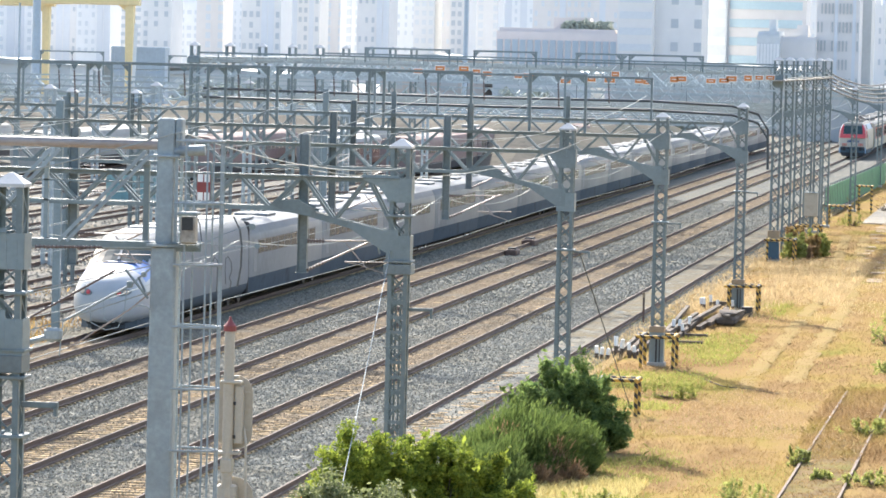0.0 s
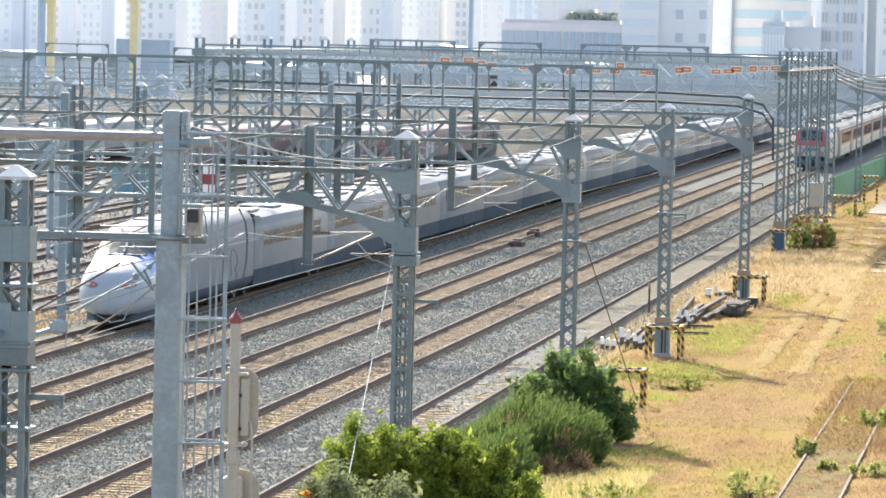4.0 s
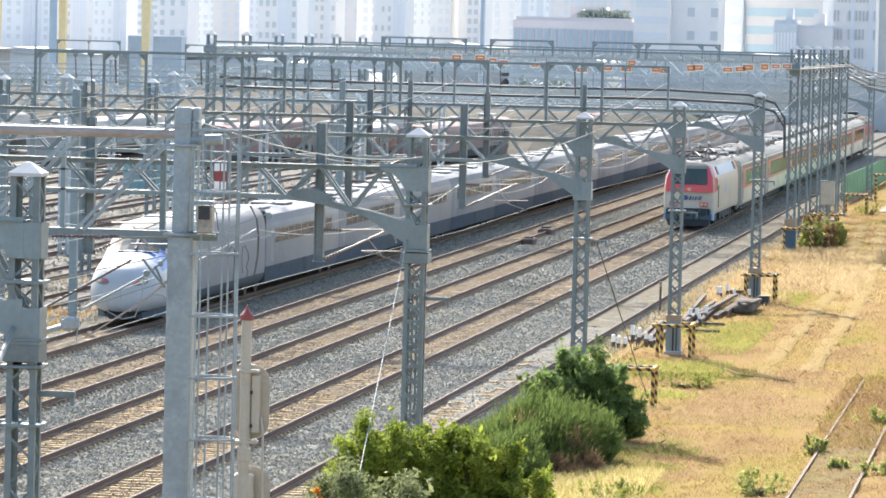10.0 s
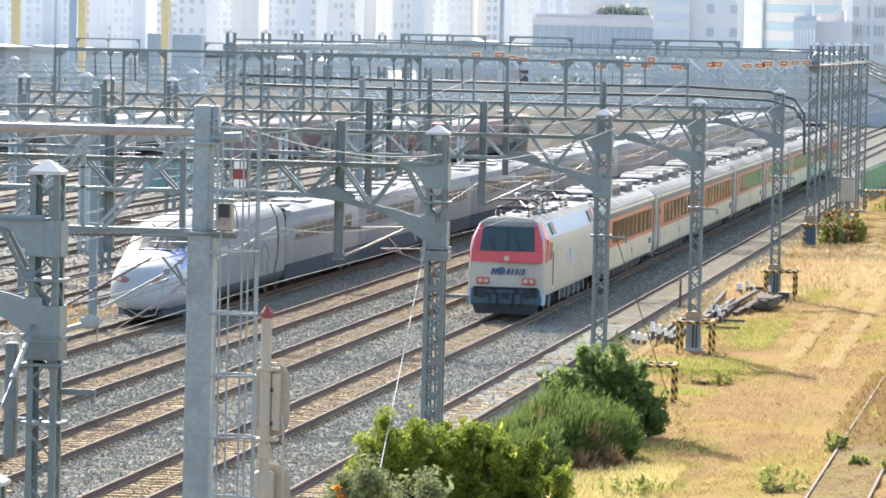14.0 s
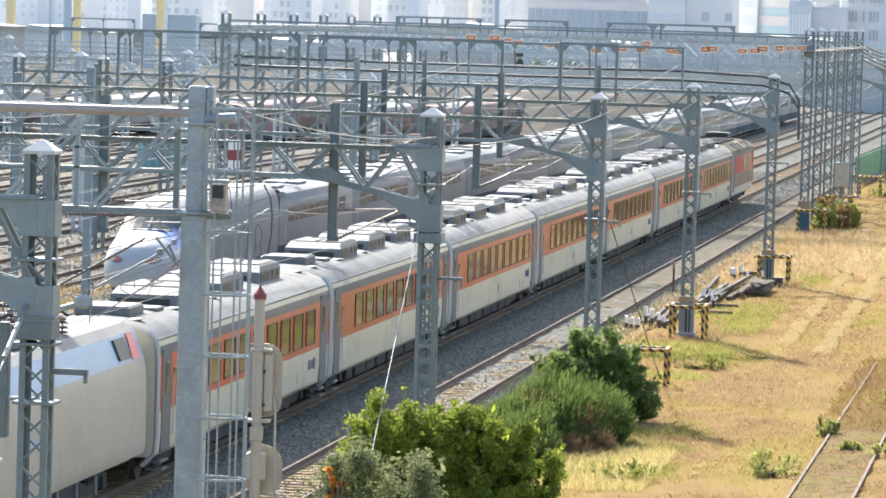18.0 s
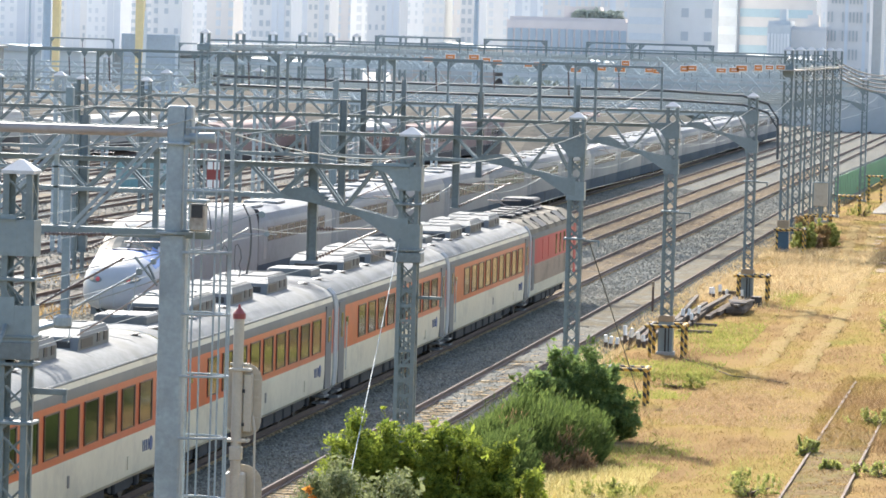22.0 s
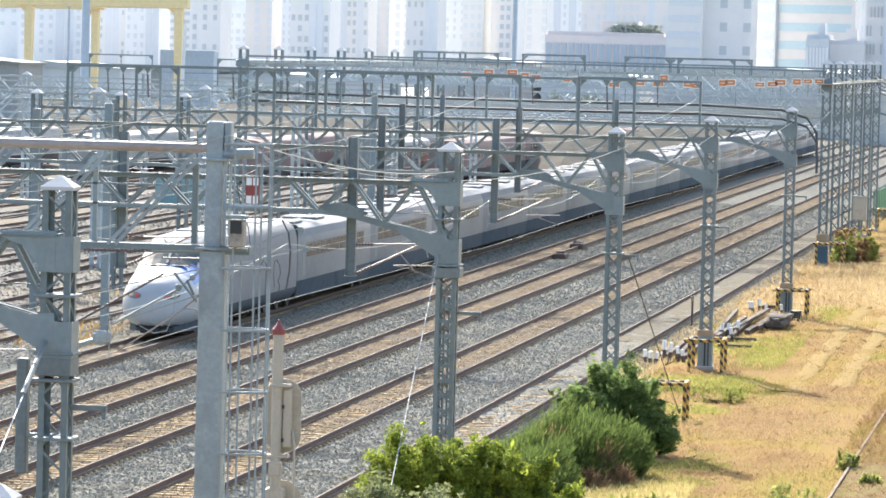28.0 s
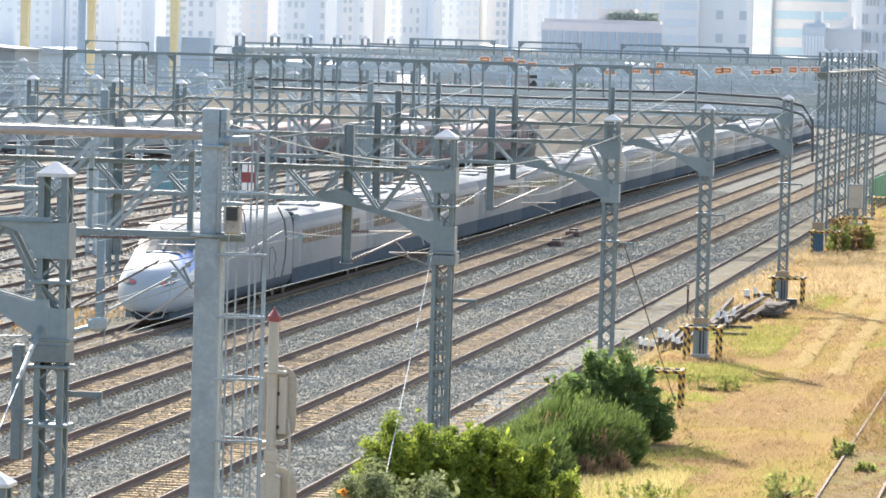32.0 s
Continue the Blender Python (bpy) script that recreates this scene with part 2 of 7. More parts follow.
def part(name, geo, material, parent, label="", at=None, soft=0):
    mats = material if isinstance(material, (list, tuple)) else [material]
    me = geo.data(name, mats) if isinstance(geo, Geo) else geo
    if soft:
        smooth(me, soft)
    ob = new(name, me)
    ob.parent = parent
    if at is not None:
        ob.matrix_basis = at if isinstance(at, Matrix) else Matrix.Translation(at)
    if label:
        tagged(ob, label)
    return ob


def thing(name, at, label, category, group="", kind=""):
    ob = new(name)
    ob.empty_display_size = 0.3
    ob.matrix_basis = at if isinstance(at, Matrix) else Matrix.Translation(at)
    return tagged(ob, label, category, group, kind)


def solid(name, geo, material, label, category="", kind="", group="", at=None, soft=0):
    return tagged(part(name, geo, material, None, "", at, soft), label, category, group, kind)


# ---- setting: ground, ballast, tracks ----
TRACKS = {"a": -34.52, "b": -30.17, "c": -26.38, "d": -22.20, "e": -17.88}
GRASS_Z = -0.30


def sheet(x0, x1, y0, y1, z, nx, ny, bumps, seed, drop=0.0):
    """A gently uneven sheet of ground whose rim turns down by drop."""
    rng = np.random.default_rng(seed)
    xs, ys = np.linspace(x0, x1, nx + 1), np.linspace(y0, y1, ny + 1)
    zz = z + bumps * (rng.random((ny + 1, nx + 1)) - 0.5)
    if drop:
        zz[:, 0] -= drop
        zz[:, -1] -= drop
        zz[0, :] -= drop
        zz[-1, :] -= drop
    g = Geo()
    X, Y = np.meshgrid(xs, ys)
    g.v = np.stack([X, Y, zz], -1).reshape(-1, 3).tolist()
    w = nx + 1
    g.f = [(j * w + i, j * w + i + 1, (j + 1) * w + i + 1, (j + 1) * w + i) for j in range(ny) for i in range(nx)]
    g.m = [0] * len(g.f)
    return g


solid("ground", sheet(-3000, 3000, -1500, 4500, -0.75, 24, 24, 0.0, 1), M_DIRT, "bare grey-brown ground reaching to the horizon", "ground", "structure")
# Mostly hidden pale sheet, added to bounce sunlight up onto the skyline fronts.
solid("ground_city", sheet(-1500, 1500, 665, 3500, -0.72, 12, 12, 0.0, 4), mat("pale_bounce_ground", (0.42, 0.405, 0.38), 0.9, 0, 0.1, 0.05, 0.0, spec=0.1), "mostly hidden pale sheet added to bounce light onto the city", "ground", "structure")
solid("ground_yard", sheet(-150, -37.2, -30, 900, -0.2, 60, 400, 0.06, 2, 0.4), M_YARD, "gravel and rusty soil of a rail yard with dry weeds", "ground", "structure")
solid("ground_ballast", sheet(-37.4, -15.9, -30, 900, -0.25, 90, 3200, 0.09, 3, 0.3), M_BALLAST, "grey crushed-stone ballast under the main tracks", "ballast", "structure")


def rail_geo(y0, y1):
    g = Geo()
    prof = [(-0.07, -0.172), (0.07, -0.172), (0.07, -0.155), (0.012, -0.13), (0.012, -0.045), (0.036, -0.035), (0.036, -0.006), (0.028, 0.0), (-0.028, 0.0), (-0.036, -0.006), (-0.036, -0.035), (-0.012, -0.045), (-0.012, -0.13), (-0.07, -0.155)]
    bands = [0] * len(prof)
    bands[6] = bands[7] = bands[8] = 1
    rings = [[(x, y, z) for x, z in prof] for y in np.linspace(y0, y1, 12)]
    return g.loft(rings, bands=bands)


RAIL = rail_geo(-30, 900).data("rail", [M_RUST, M_SHINE])
SLEEPER = Geo().box((0, 0, -0.285), (2.5, 0.23, 0.2), bev=0.025).data("sleeper", [M_SLEEPER])
SLEEPER_SUNK = Geo().box((0, 0, -0.285), (1.74, 0.23, 0.2), bev=0.025).data("sleeper", [M_SLEEPER])


def track(name, x, label, y0, y1, near=(), shift=0.0, wood=None, bedding=None):
    tr = thing(name, (x, 0, 0), label, "railway track", "parallel tracks", "structure")
    for s in (-0.75, 0.75):
        part("rail", RAIL, None, tr, at=(s, 0, 0))
    bed = sheet(-0.68, 0.68, y0, y1, -0.232, 4, int((y1 - y0) / 0.5), 0.10, int(-x * 10))
    bed.v = [(p, q, r + 0.07 * min(1.0, max(0.0, (q - 100) / 60))) for p, q, r in bed.v]
    part("stained_ballast", bed, bedding or M_BALLAST2, tr, "rust-stained stones between the rails")
    rest = Geo()
    y = y0 + shift
    while y < y1:
        if near and near[0] <= y <= near[1]:
            part("sleeper", SLEEPER if y < 104 else SLEEPER_SUNK, None, tr, at=(0, y, random.uniform(-0.01, 0.008)))
        else:
            rest.box((0, y, -0.285), (1.74, 0.23, 0.2))
        y += 0.6
    tagged(part("far_sleepers", rest, wood or M_SLEEPER, tr, "distant concrete sleepers"), kind="stuff")
    return tr


track("track_a", TRACKS["a"], "rusty track under the parked white train", 60, 420, (110, 170))
track("track_b", TRACKS["b"], "rusty unused track beside the shadowed strip", 60, 420, (88, 180))
track("track_c", TRACKS["c"], "ballasted main-line track with worn railheads", 60, 420, (75, 190))
track("track_d", TRACKS["d"], "ballasted main-line track used by the orange train", 60, 420, (65, 190))
track("track_e", TRACKS["e"], "outer ballasted track beside the dry grass", 60, 420, (60, 190), bedding=M_BALLAST)
M_OLDWOOD = mat("old_sleepers", (0.22, 0.205, 0.18), 0.9, 0.0, 0.2, 2.0, 0.2, (0.24, 0.20, 0.15), 0.3, spec=0.15)
for i, x in enumerate([-40.2, -44.6, -49.5, -54.0, -58.5, -63.0, -67.5, -72, -76.5, -81, -86]):
    track("track_yard", x, "rusty siding in the rail yard", 120, 460, wood=M_OLDWOOD, bedding=M_YARD)

# ---- steelwork: lattice masts, portals, wires ----
def lacing_panel(width, height, pitch, w=0.036, t=0.014, cross=False):
    """Zigzag flats between two uprights, in the x-z plane."""
    g = Geo()
    n = max(2, int(height / pitch))
    dz = height / n
    for i in range(n):
        a, b = (-width / 2, width / 2) if i % 2 else (width / 2, -width / 2)
        g.bar((a, 0, i * dz), (b, 0, (i + 1) * dz), w, t, up=(0, 1, 0.01))
        if cross:
            g.bar((b, 0.014, i * dz), (a, 0.014, (i + 1) * dz), w, t, up=(0, 1, 0.01))
    return g


def mast_mesh(side, height, leg, pitch, cap, cross=False, paint=None):
    paint = paint or M_STEEL
    g = Geo().angle((-side / 2, -side / 2, 0), (-side / 2, -side / 2, height), leg, leg * 0.16)
    d = {"leg": g.data("leg", [paint]), "lacing": lacing_panel(side - leg * 0.3, height - 0.5, pitch, cross=cross).data("lacing", [paint])}
    c = Geo()
    h = cap / 2
    c.loft([[(-h, -h, 0), (h, -h, 0), (h, h, 0), (-h, h, 0)], [(-h, -h, 0.05), (h, -h, 0.05), (h, h, 0.05), (-h, h, 0.05)], [(-0.03, -0.03, cap * 0.42), (0.03, -0.03, cap * 0.42), (0.03, 0.03, cap * 0.42), (-0.03, 0.03, cap * 0.42)]])
    d["cap"] = c.data("cap", [M_CAP])
    d["base"] = Geo().box((0, 0, 0.0), (side + 0.2, side + 0.2, 0.3), bev=0.03).data("footing", [M_CONC])
    return d


def lattice_mast(at, side, height, meshes, label, group="lattice masts", near=False):
    m = thing("lattice_mast", at, label, "steel mast", group)
    for a in range(4):
        turn = pose(0, 0, 0, 0, 0, 90 * a)
        part("leg", meshes["leg"], None, m, at=turn)
        if near:
            w, n = side - 0.036, int((height - 0.22) / 0.38)
            dz = (height - 0.22) / n
            if "bar" not in meshes:
                meshes["bar"] = Geo().bar((w / 2, 0, 0), (-w / 2, 0, dz), 0.034, 0.014, up=(0, 1, 0.01)).data("lacing_bar", [M_STEEL])
            for i in range(n):
                part("lacing_bar", meshes["bar"], None, m, at=turn @ Matrix.Translation((0, -side / 2 + 0.02, 0.2 + i * dz)) @ pose(0, 0, 0, 0, 0, 180 * (i % 2)))
                if near == "crossed":
                    part("lacing_bar", meshes["bar"], None, m, at=turn @ Matrix.Translation((0, -side / 2 + 0.036, 0.2 + i * dz)) @ pose(0, 0, 0, 0, 0, 180 * (1 - i % 2)))
        else:
            tagged(part("lacing", meshes["lacing"], None, m, at=turn @ Matrix.Translation((0, -side / 2 + 0.02, 0.2))), kind="stuff")
    part("cap", meshes["cap"], None, m, "pale pyramid sheet-metal cap", at=(0, 0, height))
    part("footing", meshes["base"], None, m)
    return m


NEAR_H = [8.96, 8.94, 8.85, 8.85, 8.88]
MASTS = [(-15.28, 65.0), (-14.28, 98.0), (-14.2, 131.0), (-13.98, 160.3), (-13.6, 195.8)]
mast_a = mast_mesh(0.44, 8.85, 0.092, 0.42, 0.5)
NEAR_MASTS = [lattice_mast((x, y, GRASS_Z), 0.44, h, mast_mesh(0.44, h, 0.092, 0.42, 0.5), "grey-painted steel lattice mast with a pale pyramid cap", near="single" if y == 65.0 else "crossed") for (x, y), h in zip(MASTS, NEAR_H)]


def gusset(m, z0, z1, side, label="riveted steel gusset plate"):
    g = Geo()
    for s in (-1, 1):
        g.box((0, s * (side / 2 + 0.015), (z0 + z1) / 2), (side + 0.07, 0.014, z1 - z0))
        g.box((s * (side / 2 + 0.04), 0, (z0 + z1) / 2), (0.014, side + 0.02, z1 - z0))
        for dx in (-side / 2 + 0.07, side / 2 - 0.07):
            for k in range(int((z1 - z0) / 0.09)):
                g.box((dx, s * (side / 2 + 0.03), z0 + 0.05 + k * 0.09), (0.028, 0.02, 0.028))
    part("gusset", g, M_STEEL2, m, label)




def portal(x0, x1, y, ztop, zbot, zhaunch, label, pitch=1.45, deep=0.36, haunch=True, split=True, group="track portals", paint=None):
    """A lattice beam across the tracks from the mast at x0 to x1 (further left)."""
    p = thing("portal_beam", (x0, y, 0), label, "portal beam", group)
    L = x1 - x0
    chord = 0.11
    paint = paint or M_STEEL
    near = -2.4
    for s in (-1, 1):
        part("top_chord", Geo().angle((0, 0, 0), (0, 0, abs(L)), chord, 0.02).data("top_chord", [paint]), None, p, at=Matrix.Translation((0, s * deep / 2, ztop)) @ pose(0, 0, 0, 0, -90, 0) @ pose(0, 0, 0, 0, 0, 90 if s > 0 else 180))
        lo = Geo()
        lo.bar((near if haunch else 0, s * deep / 2, zbot), (L, s * deep / 2, zbot), 0.1, 0.1)
        part("bottom_chord", lo, paint, p)
        if haunch:
            hz = Geo().bar((0, s * deep / 2, zhaunch), (near, s * deep / 2, zbot), 0.1, 0.14)
            part("haunch_brace", hz, M_STEEL, p)
            part("haunch_plate", Geo().prism([(near - 0.45, zbot + 0.07), (near - 0.3, zbot + 0.16), (near + 0.15, zbot + 0.2), (near + 0.55, zbot - 0.02), (near + 0.5, zbot - 0.18), (near - 0.1, zbot - 0.08)], "y", s * (deep / 2 + 0.055), s * (deep / 2 + 0.07)), M_STEEL, p)
            part("haunch_plate", Geo().prism([(0.0, ztop + 0.06), (-0.85, ztop + 0.05), (-0.8, ztop - 0.06), (-0.5, ztop - 0.16), (-0.34, ztop - 0.34), (-0.24, ztop - 0.5), (0.0, ztop - 0.52)], "y", s * (deep / 2 + 0.055), s * (deep / 2 + 0.07)), M_STEEL2, p)
            part("haunch_plate", Geo().prism([(0.0, zhaunch + 0.2), (-0.35, zhaunch + 0.18), (-1.1, zhaunch + 0.36), (-1.15, zhaunch + 0.24), (-0.3, zhaunch - 0.3), (0.0, zhaunch - 0.34)], "y", s * (deep / 2 + 0.055), s * (deep / 2 + 0.07)), M_STEEL2, p)
    rest = Geo()
    n = int(abs(L) / (pitch / 2))
    for i in range(n):
        xa, xb = -i * pitch / 2, -(i + 1) * pitch / 2
        up = i % 2 == 0
        lowz = lambda xx: zbot if (xx <= near or not haunch) else zhaunch + (zbot - zhaunch) * xx / near
        za, zb = (lowz(xa), ztop) if up else (ztop, lowz(xb))
        for s in (-1, 1):
            a, b = (xa, s * deep / 2, za), (xb, s * deep / 2, zb)
            if split:
                part("diagonal", Geo().bar(a, b, 0.06, 0.09, up=(0, 1, 0)), M_STEEL, p)
            else:
                rest.bar(a, b, 0.06, 0.085, up=(0, 1, 0))
        rest.bar((xa, -deep / 2, ztop), (xa, deep / 2, ztop), 0.05, 0.03)
        rest.bar((xa, -deep / 2, zbot), (xb, deep / 2, zbot), 0.04, 0.02)
    tagged(part("lacing", rest, paint, p, "flat cross bars between the chords"), kind="stuff")
    return p


lattice_mast((-14.87, 60.0, GRASS_Z), 0.42, 4.86, mast_mesh(0.42, 4.86, 0.105, 0.42, 0.52), "short grey lattice mast with a pale pyramid cap")
ZT, ZB, ZH = 8.0, 7.25, 6.65
for i, (x, y) in enumerate(MASTS):
    portal(x, -47.0, y, ZT - 0.02 * i, ZB, ZH, "grey steel lattice beam spanning the tracks with bent haunches", split=i < 4)
    g = thing("mast_collar", (x, y, 0), "riveted plates clasping the lattice mast", "bracket", "mast collars")
    gusset(g, 7.45, 7.98, 0.44)
    gusset(g, 6.18, 6.72, 0.44)
for i, (x, y) in enumerate(MASTS[1:]):
    lattice_mast((-47.2, y, GRASS_Z - 0.1), 0.44, 8.85, mast_a, "grey-painted steel lattice mast at the far side of the tracks")
lattice_mast((-40.6, 196.4, GRASS_Z - 0.1), 0.44, 8.85, mast_a, "grey-painted steel lattice mast between yard tracks")
lattice_mast((-43.4, 196.0, GRASS_Z - 0.1), 0.44, 8.85, mast_a, "grey-painted steel lattice mast between yard tracks")

# drop posts hanging from the beams, with the arms that hold the wires
DROP = Geo()
for s in (-1, 1):
    DROP.box((0.1 * s, 0, -1.5), (0.012, 0.2, 3.05))
DROP.box((0, 0, -1.5), (0.2, 0.012, 3.05)).box((0, 0, -3.03), (0.26, 0.26, 0.02))
DROP = DROP.data("post", [M_DARK])


def insulator(g, p, q, r=0.055, n=6):
    p, q = Vector(p), Vector(q)
    for k in range(n):
        a = p.lerp(q, (k + 0.15) / n)
        b = p.lerp(q, (k + 0.6) / n)
        g.rod(a, b, r, 8, r * 0.6)
    g.rod(p, q, 0.02, 6)


ARM = Geo()
ARM.rod((0.1, 0, -2.98), (1.62, 0, -2.25), 0.022).rod((0.1, 0, -2.33), (1.68, 0, -2.28), 0.018).rod((0.97, 0, -2.36), (1.45, 0, -2.9), 0.014).rod((0.95, 0, -2.77), (1.95, 0, -2.75), 0.014).pipe([(0.95, 0, -2.77), (1.3, 0, -2.83), (1.83, 0, -3.0)], 0.012, 5)
ARM = ARM.data("cantilever_arm", [M_TUBE])
ARM_INS = Geo()
insulator(ARM_INS, (0.1, 0, -2.33), (0.5, 0, -2.318))
ARM_INS = ARM_INS.data("insulator", [M_INSUL])
ARM_INS2 = Geo()
insulator(ARM_INS2, (0.1, 0, -2.98), (0.5, 0, -2.788))
ARM_INS2 = ARM_INS2.data("insulator", [M_INSUL])


def drop_post(x, y, top=8.85):
    d = thing("drop_post", (x, y, top), "dark steel drop post hanging from a portal beam", "drop post", "drop posts")
    part("post", DROP, None, d)
    part("cantilever_arm", ARM, None, d, "thin galvanised tube arm")
    part("insulator", ARM_INS, None, d, "brown ribbed insulator")
    part("insulator", ARM_INS2, None, d, "brown ribbed insulator")


for x in (-16.5, -21.7):
    drop_post(x, 98.35)
for x in (-17.8, -21.2):
    drop_post(x, 131.35)
for x in (-20.95, -25.2):
    drop_post(x, 160.65)
for x in (-21.3, -29.0):
    drop_post(x, 196.15)


def wire(name, a, b, r, material, label, sag=0.0, steps=10, n=5):
    """One span of wire, an object of its own."""
    a, b = Vector(a), Vector(b)
    line = [a.lerp(b, k / steps) - Vector((0, 0, sag * 4 * (k / steps) * (1 - k / steps))) for k in range(steps + 1)]
    return solid(name, Geo().pipe(line, r * 0.8, n), material, label, "wire", "", "overhead wires")


POLES_Y = [20, 65, 98, 131, 160, 196, 243, 283, 330, 380, 430, 490]
for k, x in TRACKS.items():
    for i, (ya, yb) in enumerate(zip(POLES_Y[:-1], POLES_Y[1:])):
        zig = 0.2 if i % 2 else -0.2
        wire("contact_wire", (x + zig, ya, 5.2), (x - zig, yb, 5.2), 0.01, M_WIRE, "thin copper contact wire over a track", 0.0, 1)
        wire("messenger_wire", (x, ya, 6.5), (x, yb, 6.5), 0.012, M_WIRE, "sagging catenary wire over a track", 0.6)

# tall portals further along, standing close together
TALL_Y = [244.0 + 10.6 * i for i in range(9)]
tall = mast_mesh(0.5, 10.9, 0.1, 0.62, 0.56, cross=True, paint=M_STEEL)
# the row across the tracks takes paler paint in place of haze
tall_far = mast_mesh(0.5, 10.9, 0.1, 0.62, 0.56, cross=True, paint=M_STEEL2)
TALL_ROW = []
for i, y in enumerate(TALL_Y):
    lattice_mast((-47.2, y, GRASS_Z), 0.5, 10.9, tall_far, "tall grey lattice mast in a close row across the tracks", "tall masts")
    if i > 5:
        continue
    m = lattice_mast((-15.1, y, GRASS_Z), 0.5, 10.9, tall, "tall grey lattice mast in a close row beside the tracks", "tall masts")
    if i == 0:
        gusset(m, 9.45, 10.15, 0.5, "broad steel plate under the mast head")
    gusset(m, 7.75, 8.1, 0.5)
    TALL_ROW.append(m)
    # beam paint paled to carry the haze
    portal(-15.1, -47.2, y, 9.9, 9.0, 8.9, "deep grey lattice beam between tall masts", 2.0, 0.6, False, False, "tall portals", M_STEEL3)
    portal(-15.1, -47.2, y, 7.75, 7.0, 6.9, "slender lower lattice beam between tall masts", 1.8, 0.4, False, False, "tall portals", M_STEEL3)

# big galvanised column with tube beam, girder, ladder cage and equipment box
COL = thing("gantry_column", (-13.95, 70.0, GRASS_Z), "galvanised box column with bolted flanges", "steel column")
part("shaft", Geo().box((0, 0, 3.95), (0.4, 0.34, 7.95), bev=0.03), M_GALV, COL)
part("flange", Geo().box((0, 0, 7.94), (0.52, 0.46, 0.05), bev=0.01), M_GALV, COL)
part("upper_shaft", Geo().box((0, 0, 8.95), (0.27, 0.3, 2.0), bev=0.02), M_GALV, COL)
part("upper_shaft", Geo().box((0.19, 0.05, 9.7), (0.12, 0.26, 0.5), bev=0.02), M_GALV, COL)
part("flange", Geo().box((0, 0, 9.35), (0.5, 0.44, 0.04), bev=0.01), M_GALV, COL)

GANTRY = thing("gantry_beam", (-13.95, 70.0, 0), "galvanised tube beam over a slender girder", "gantry beam")
part("tube", Geo().rod((-0.1, -0.05, 9.22), (-26, -0.05, 9.22), 0.08, 14), M_TUBE, GANTRY, "thick galvanised tube catching the sun", soft=40)
part("tube", Geo().rod((0.12, -0.05, 9.13), (0.62, -0.05, 9.16), 0.085, 14), M_GALV, GANTRY, soft=40)
part("lower_chord", Geo().box((-12.6, -0.05, 7.62), (26.4, 0.16, 0.14), bev=0.01), M_STEEL, GANTRY)
for k in range(17):
    xa = -0.32 - k * 1.52
    for dx in (0.0, 0.13):
        part("brace", Geo().bar((xa + dx, -0.12, 9.12), (xa - 1.38 + dx, -0.12, 7.66), 0.03, 0.055), M_GALV, GANTRY)
    if k % 2:
        part("post", Geo().bar((xa - 0.1, 0.02, 7.7), (xa - 0.1, 0.02, 9.1), 0.07, 0.07), M_STEEL2, GANTRY)
part("post", Geo().bar((-0.32, 0.02, 7.7), (-0.32, 0.02, 8.95), 0.09, 0.09), M_STEEL, GANTRY)
part("hanger", Geo().box((-0.38, -0.02, 8.93), (0.22, 0.14, 0.1), bev=0.02).rod((-0.3, -0.02, 8.9), (-0.3, -0.02, 9.5), 0.012, 6), M_DARK, GANTRY)
part("rail", Geo().bar((-0.2, 0, 8.62), (-26, 0, 8.62), 0.03, 0.03), M_STEEL2, GANTRY)
part("rail", Geo().bar((-0.2, 0, 8.3), (-26, 0, 8.3), 0.03, 0.03), M_STEEL2, GANTRY)

LADDER = thing("caged_ladder", (-13.42, 70.1, GRASS_Z), "galvanised ladder with a round safety cage", "ladder")
for s in (-0.2, 0.2):
    part("stile", Geo().bar((-0.35, s, 0), (-0.35, s, 9.75), 0.05, 0.03), M_GALV, LADDER)
for k in range(32):
    part("rung", Geo().rod((-0.35, -0.2, 0.3 + 0.29 * k), (-0.35, 0.2, 0.3 + 0.29 * k), 0.014, 6), M_GALV, LADDER)
for k in range(10):
    z = 9.6 - 0.98 * k
    pts = [(-0.35 + 0.72 * math.sin(a) * 1.0, -0.36 * math.cos(a), z) for a in np.linspace(0, math.pi, 9)]
    part("hoop", Geo().pipe(pts, 0.022, 6), M_GALV, LADDER)
for a in np.linspace(0.25, math.pi - 0.25, 6):
    x, y = -0.35 + 0.72 * math.sin(a), -0.36 * math.cos(a)
    part("cage_bar", Geo().bar((x, y, 0.7), (x, y, 9.62), 0.03, 0.012), M_GALV, LADDER)

# colour-light signal seen from behind
SIG = thing("railway_signal", (-16.0, 87.0, GRASS_Z), "cream railway signal seen from behind with a red-capped post", "railway signal")
part("post", Geo().rod((0, 0, 0), (0, 0, 5.55), 0.105, 14), M_CREAM, SIG, soft=40)
part("cap", Geo().rod((0, 0, 5.5), (0, 0, 5.6), 0.13, 12).rod((0, 0, 5.6), (0, 0, 5.72), 0.13, 12, 0.035).rod((0, 0, 5.72), (0, 0, 5.79), 0.035, 8, 0.015), M_RED, SIG, "dull red pointed cap")


M_BOARD = mat("dusty_cream_plate", (0.42, 0.37, 0.29), 0.6, 0.0, 0.12, 1.5, 0.05, (0.32, 0.27, 0.20), 0.35)


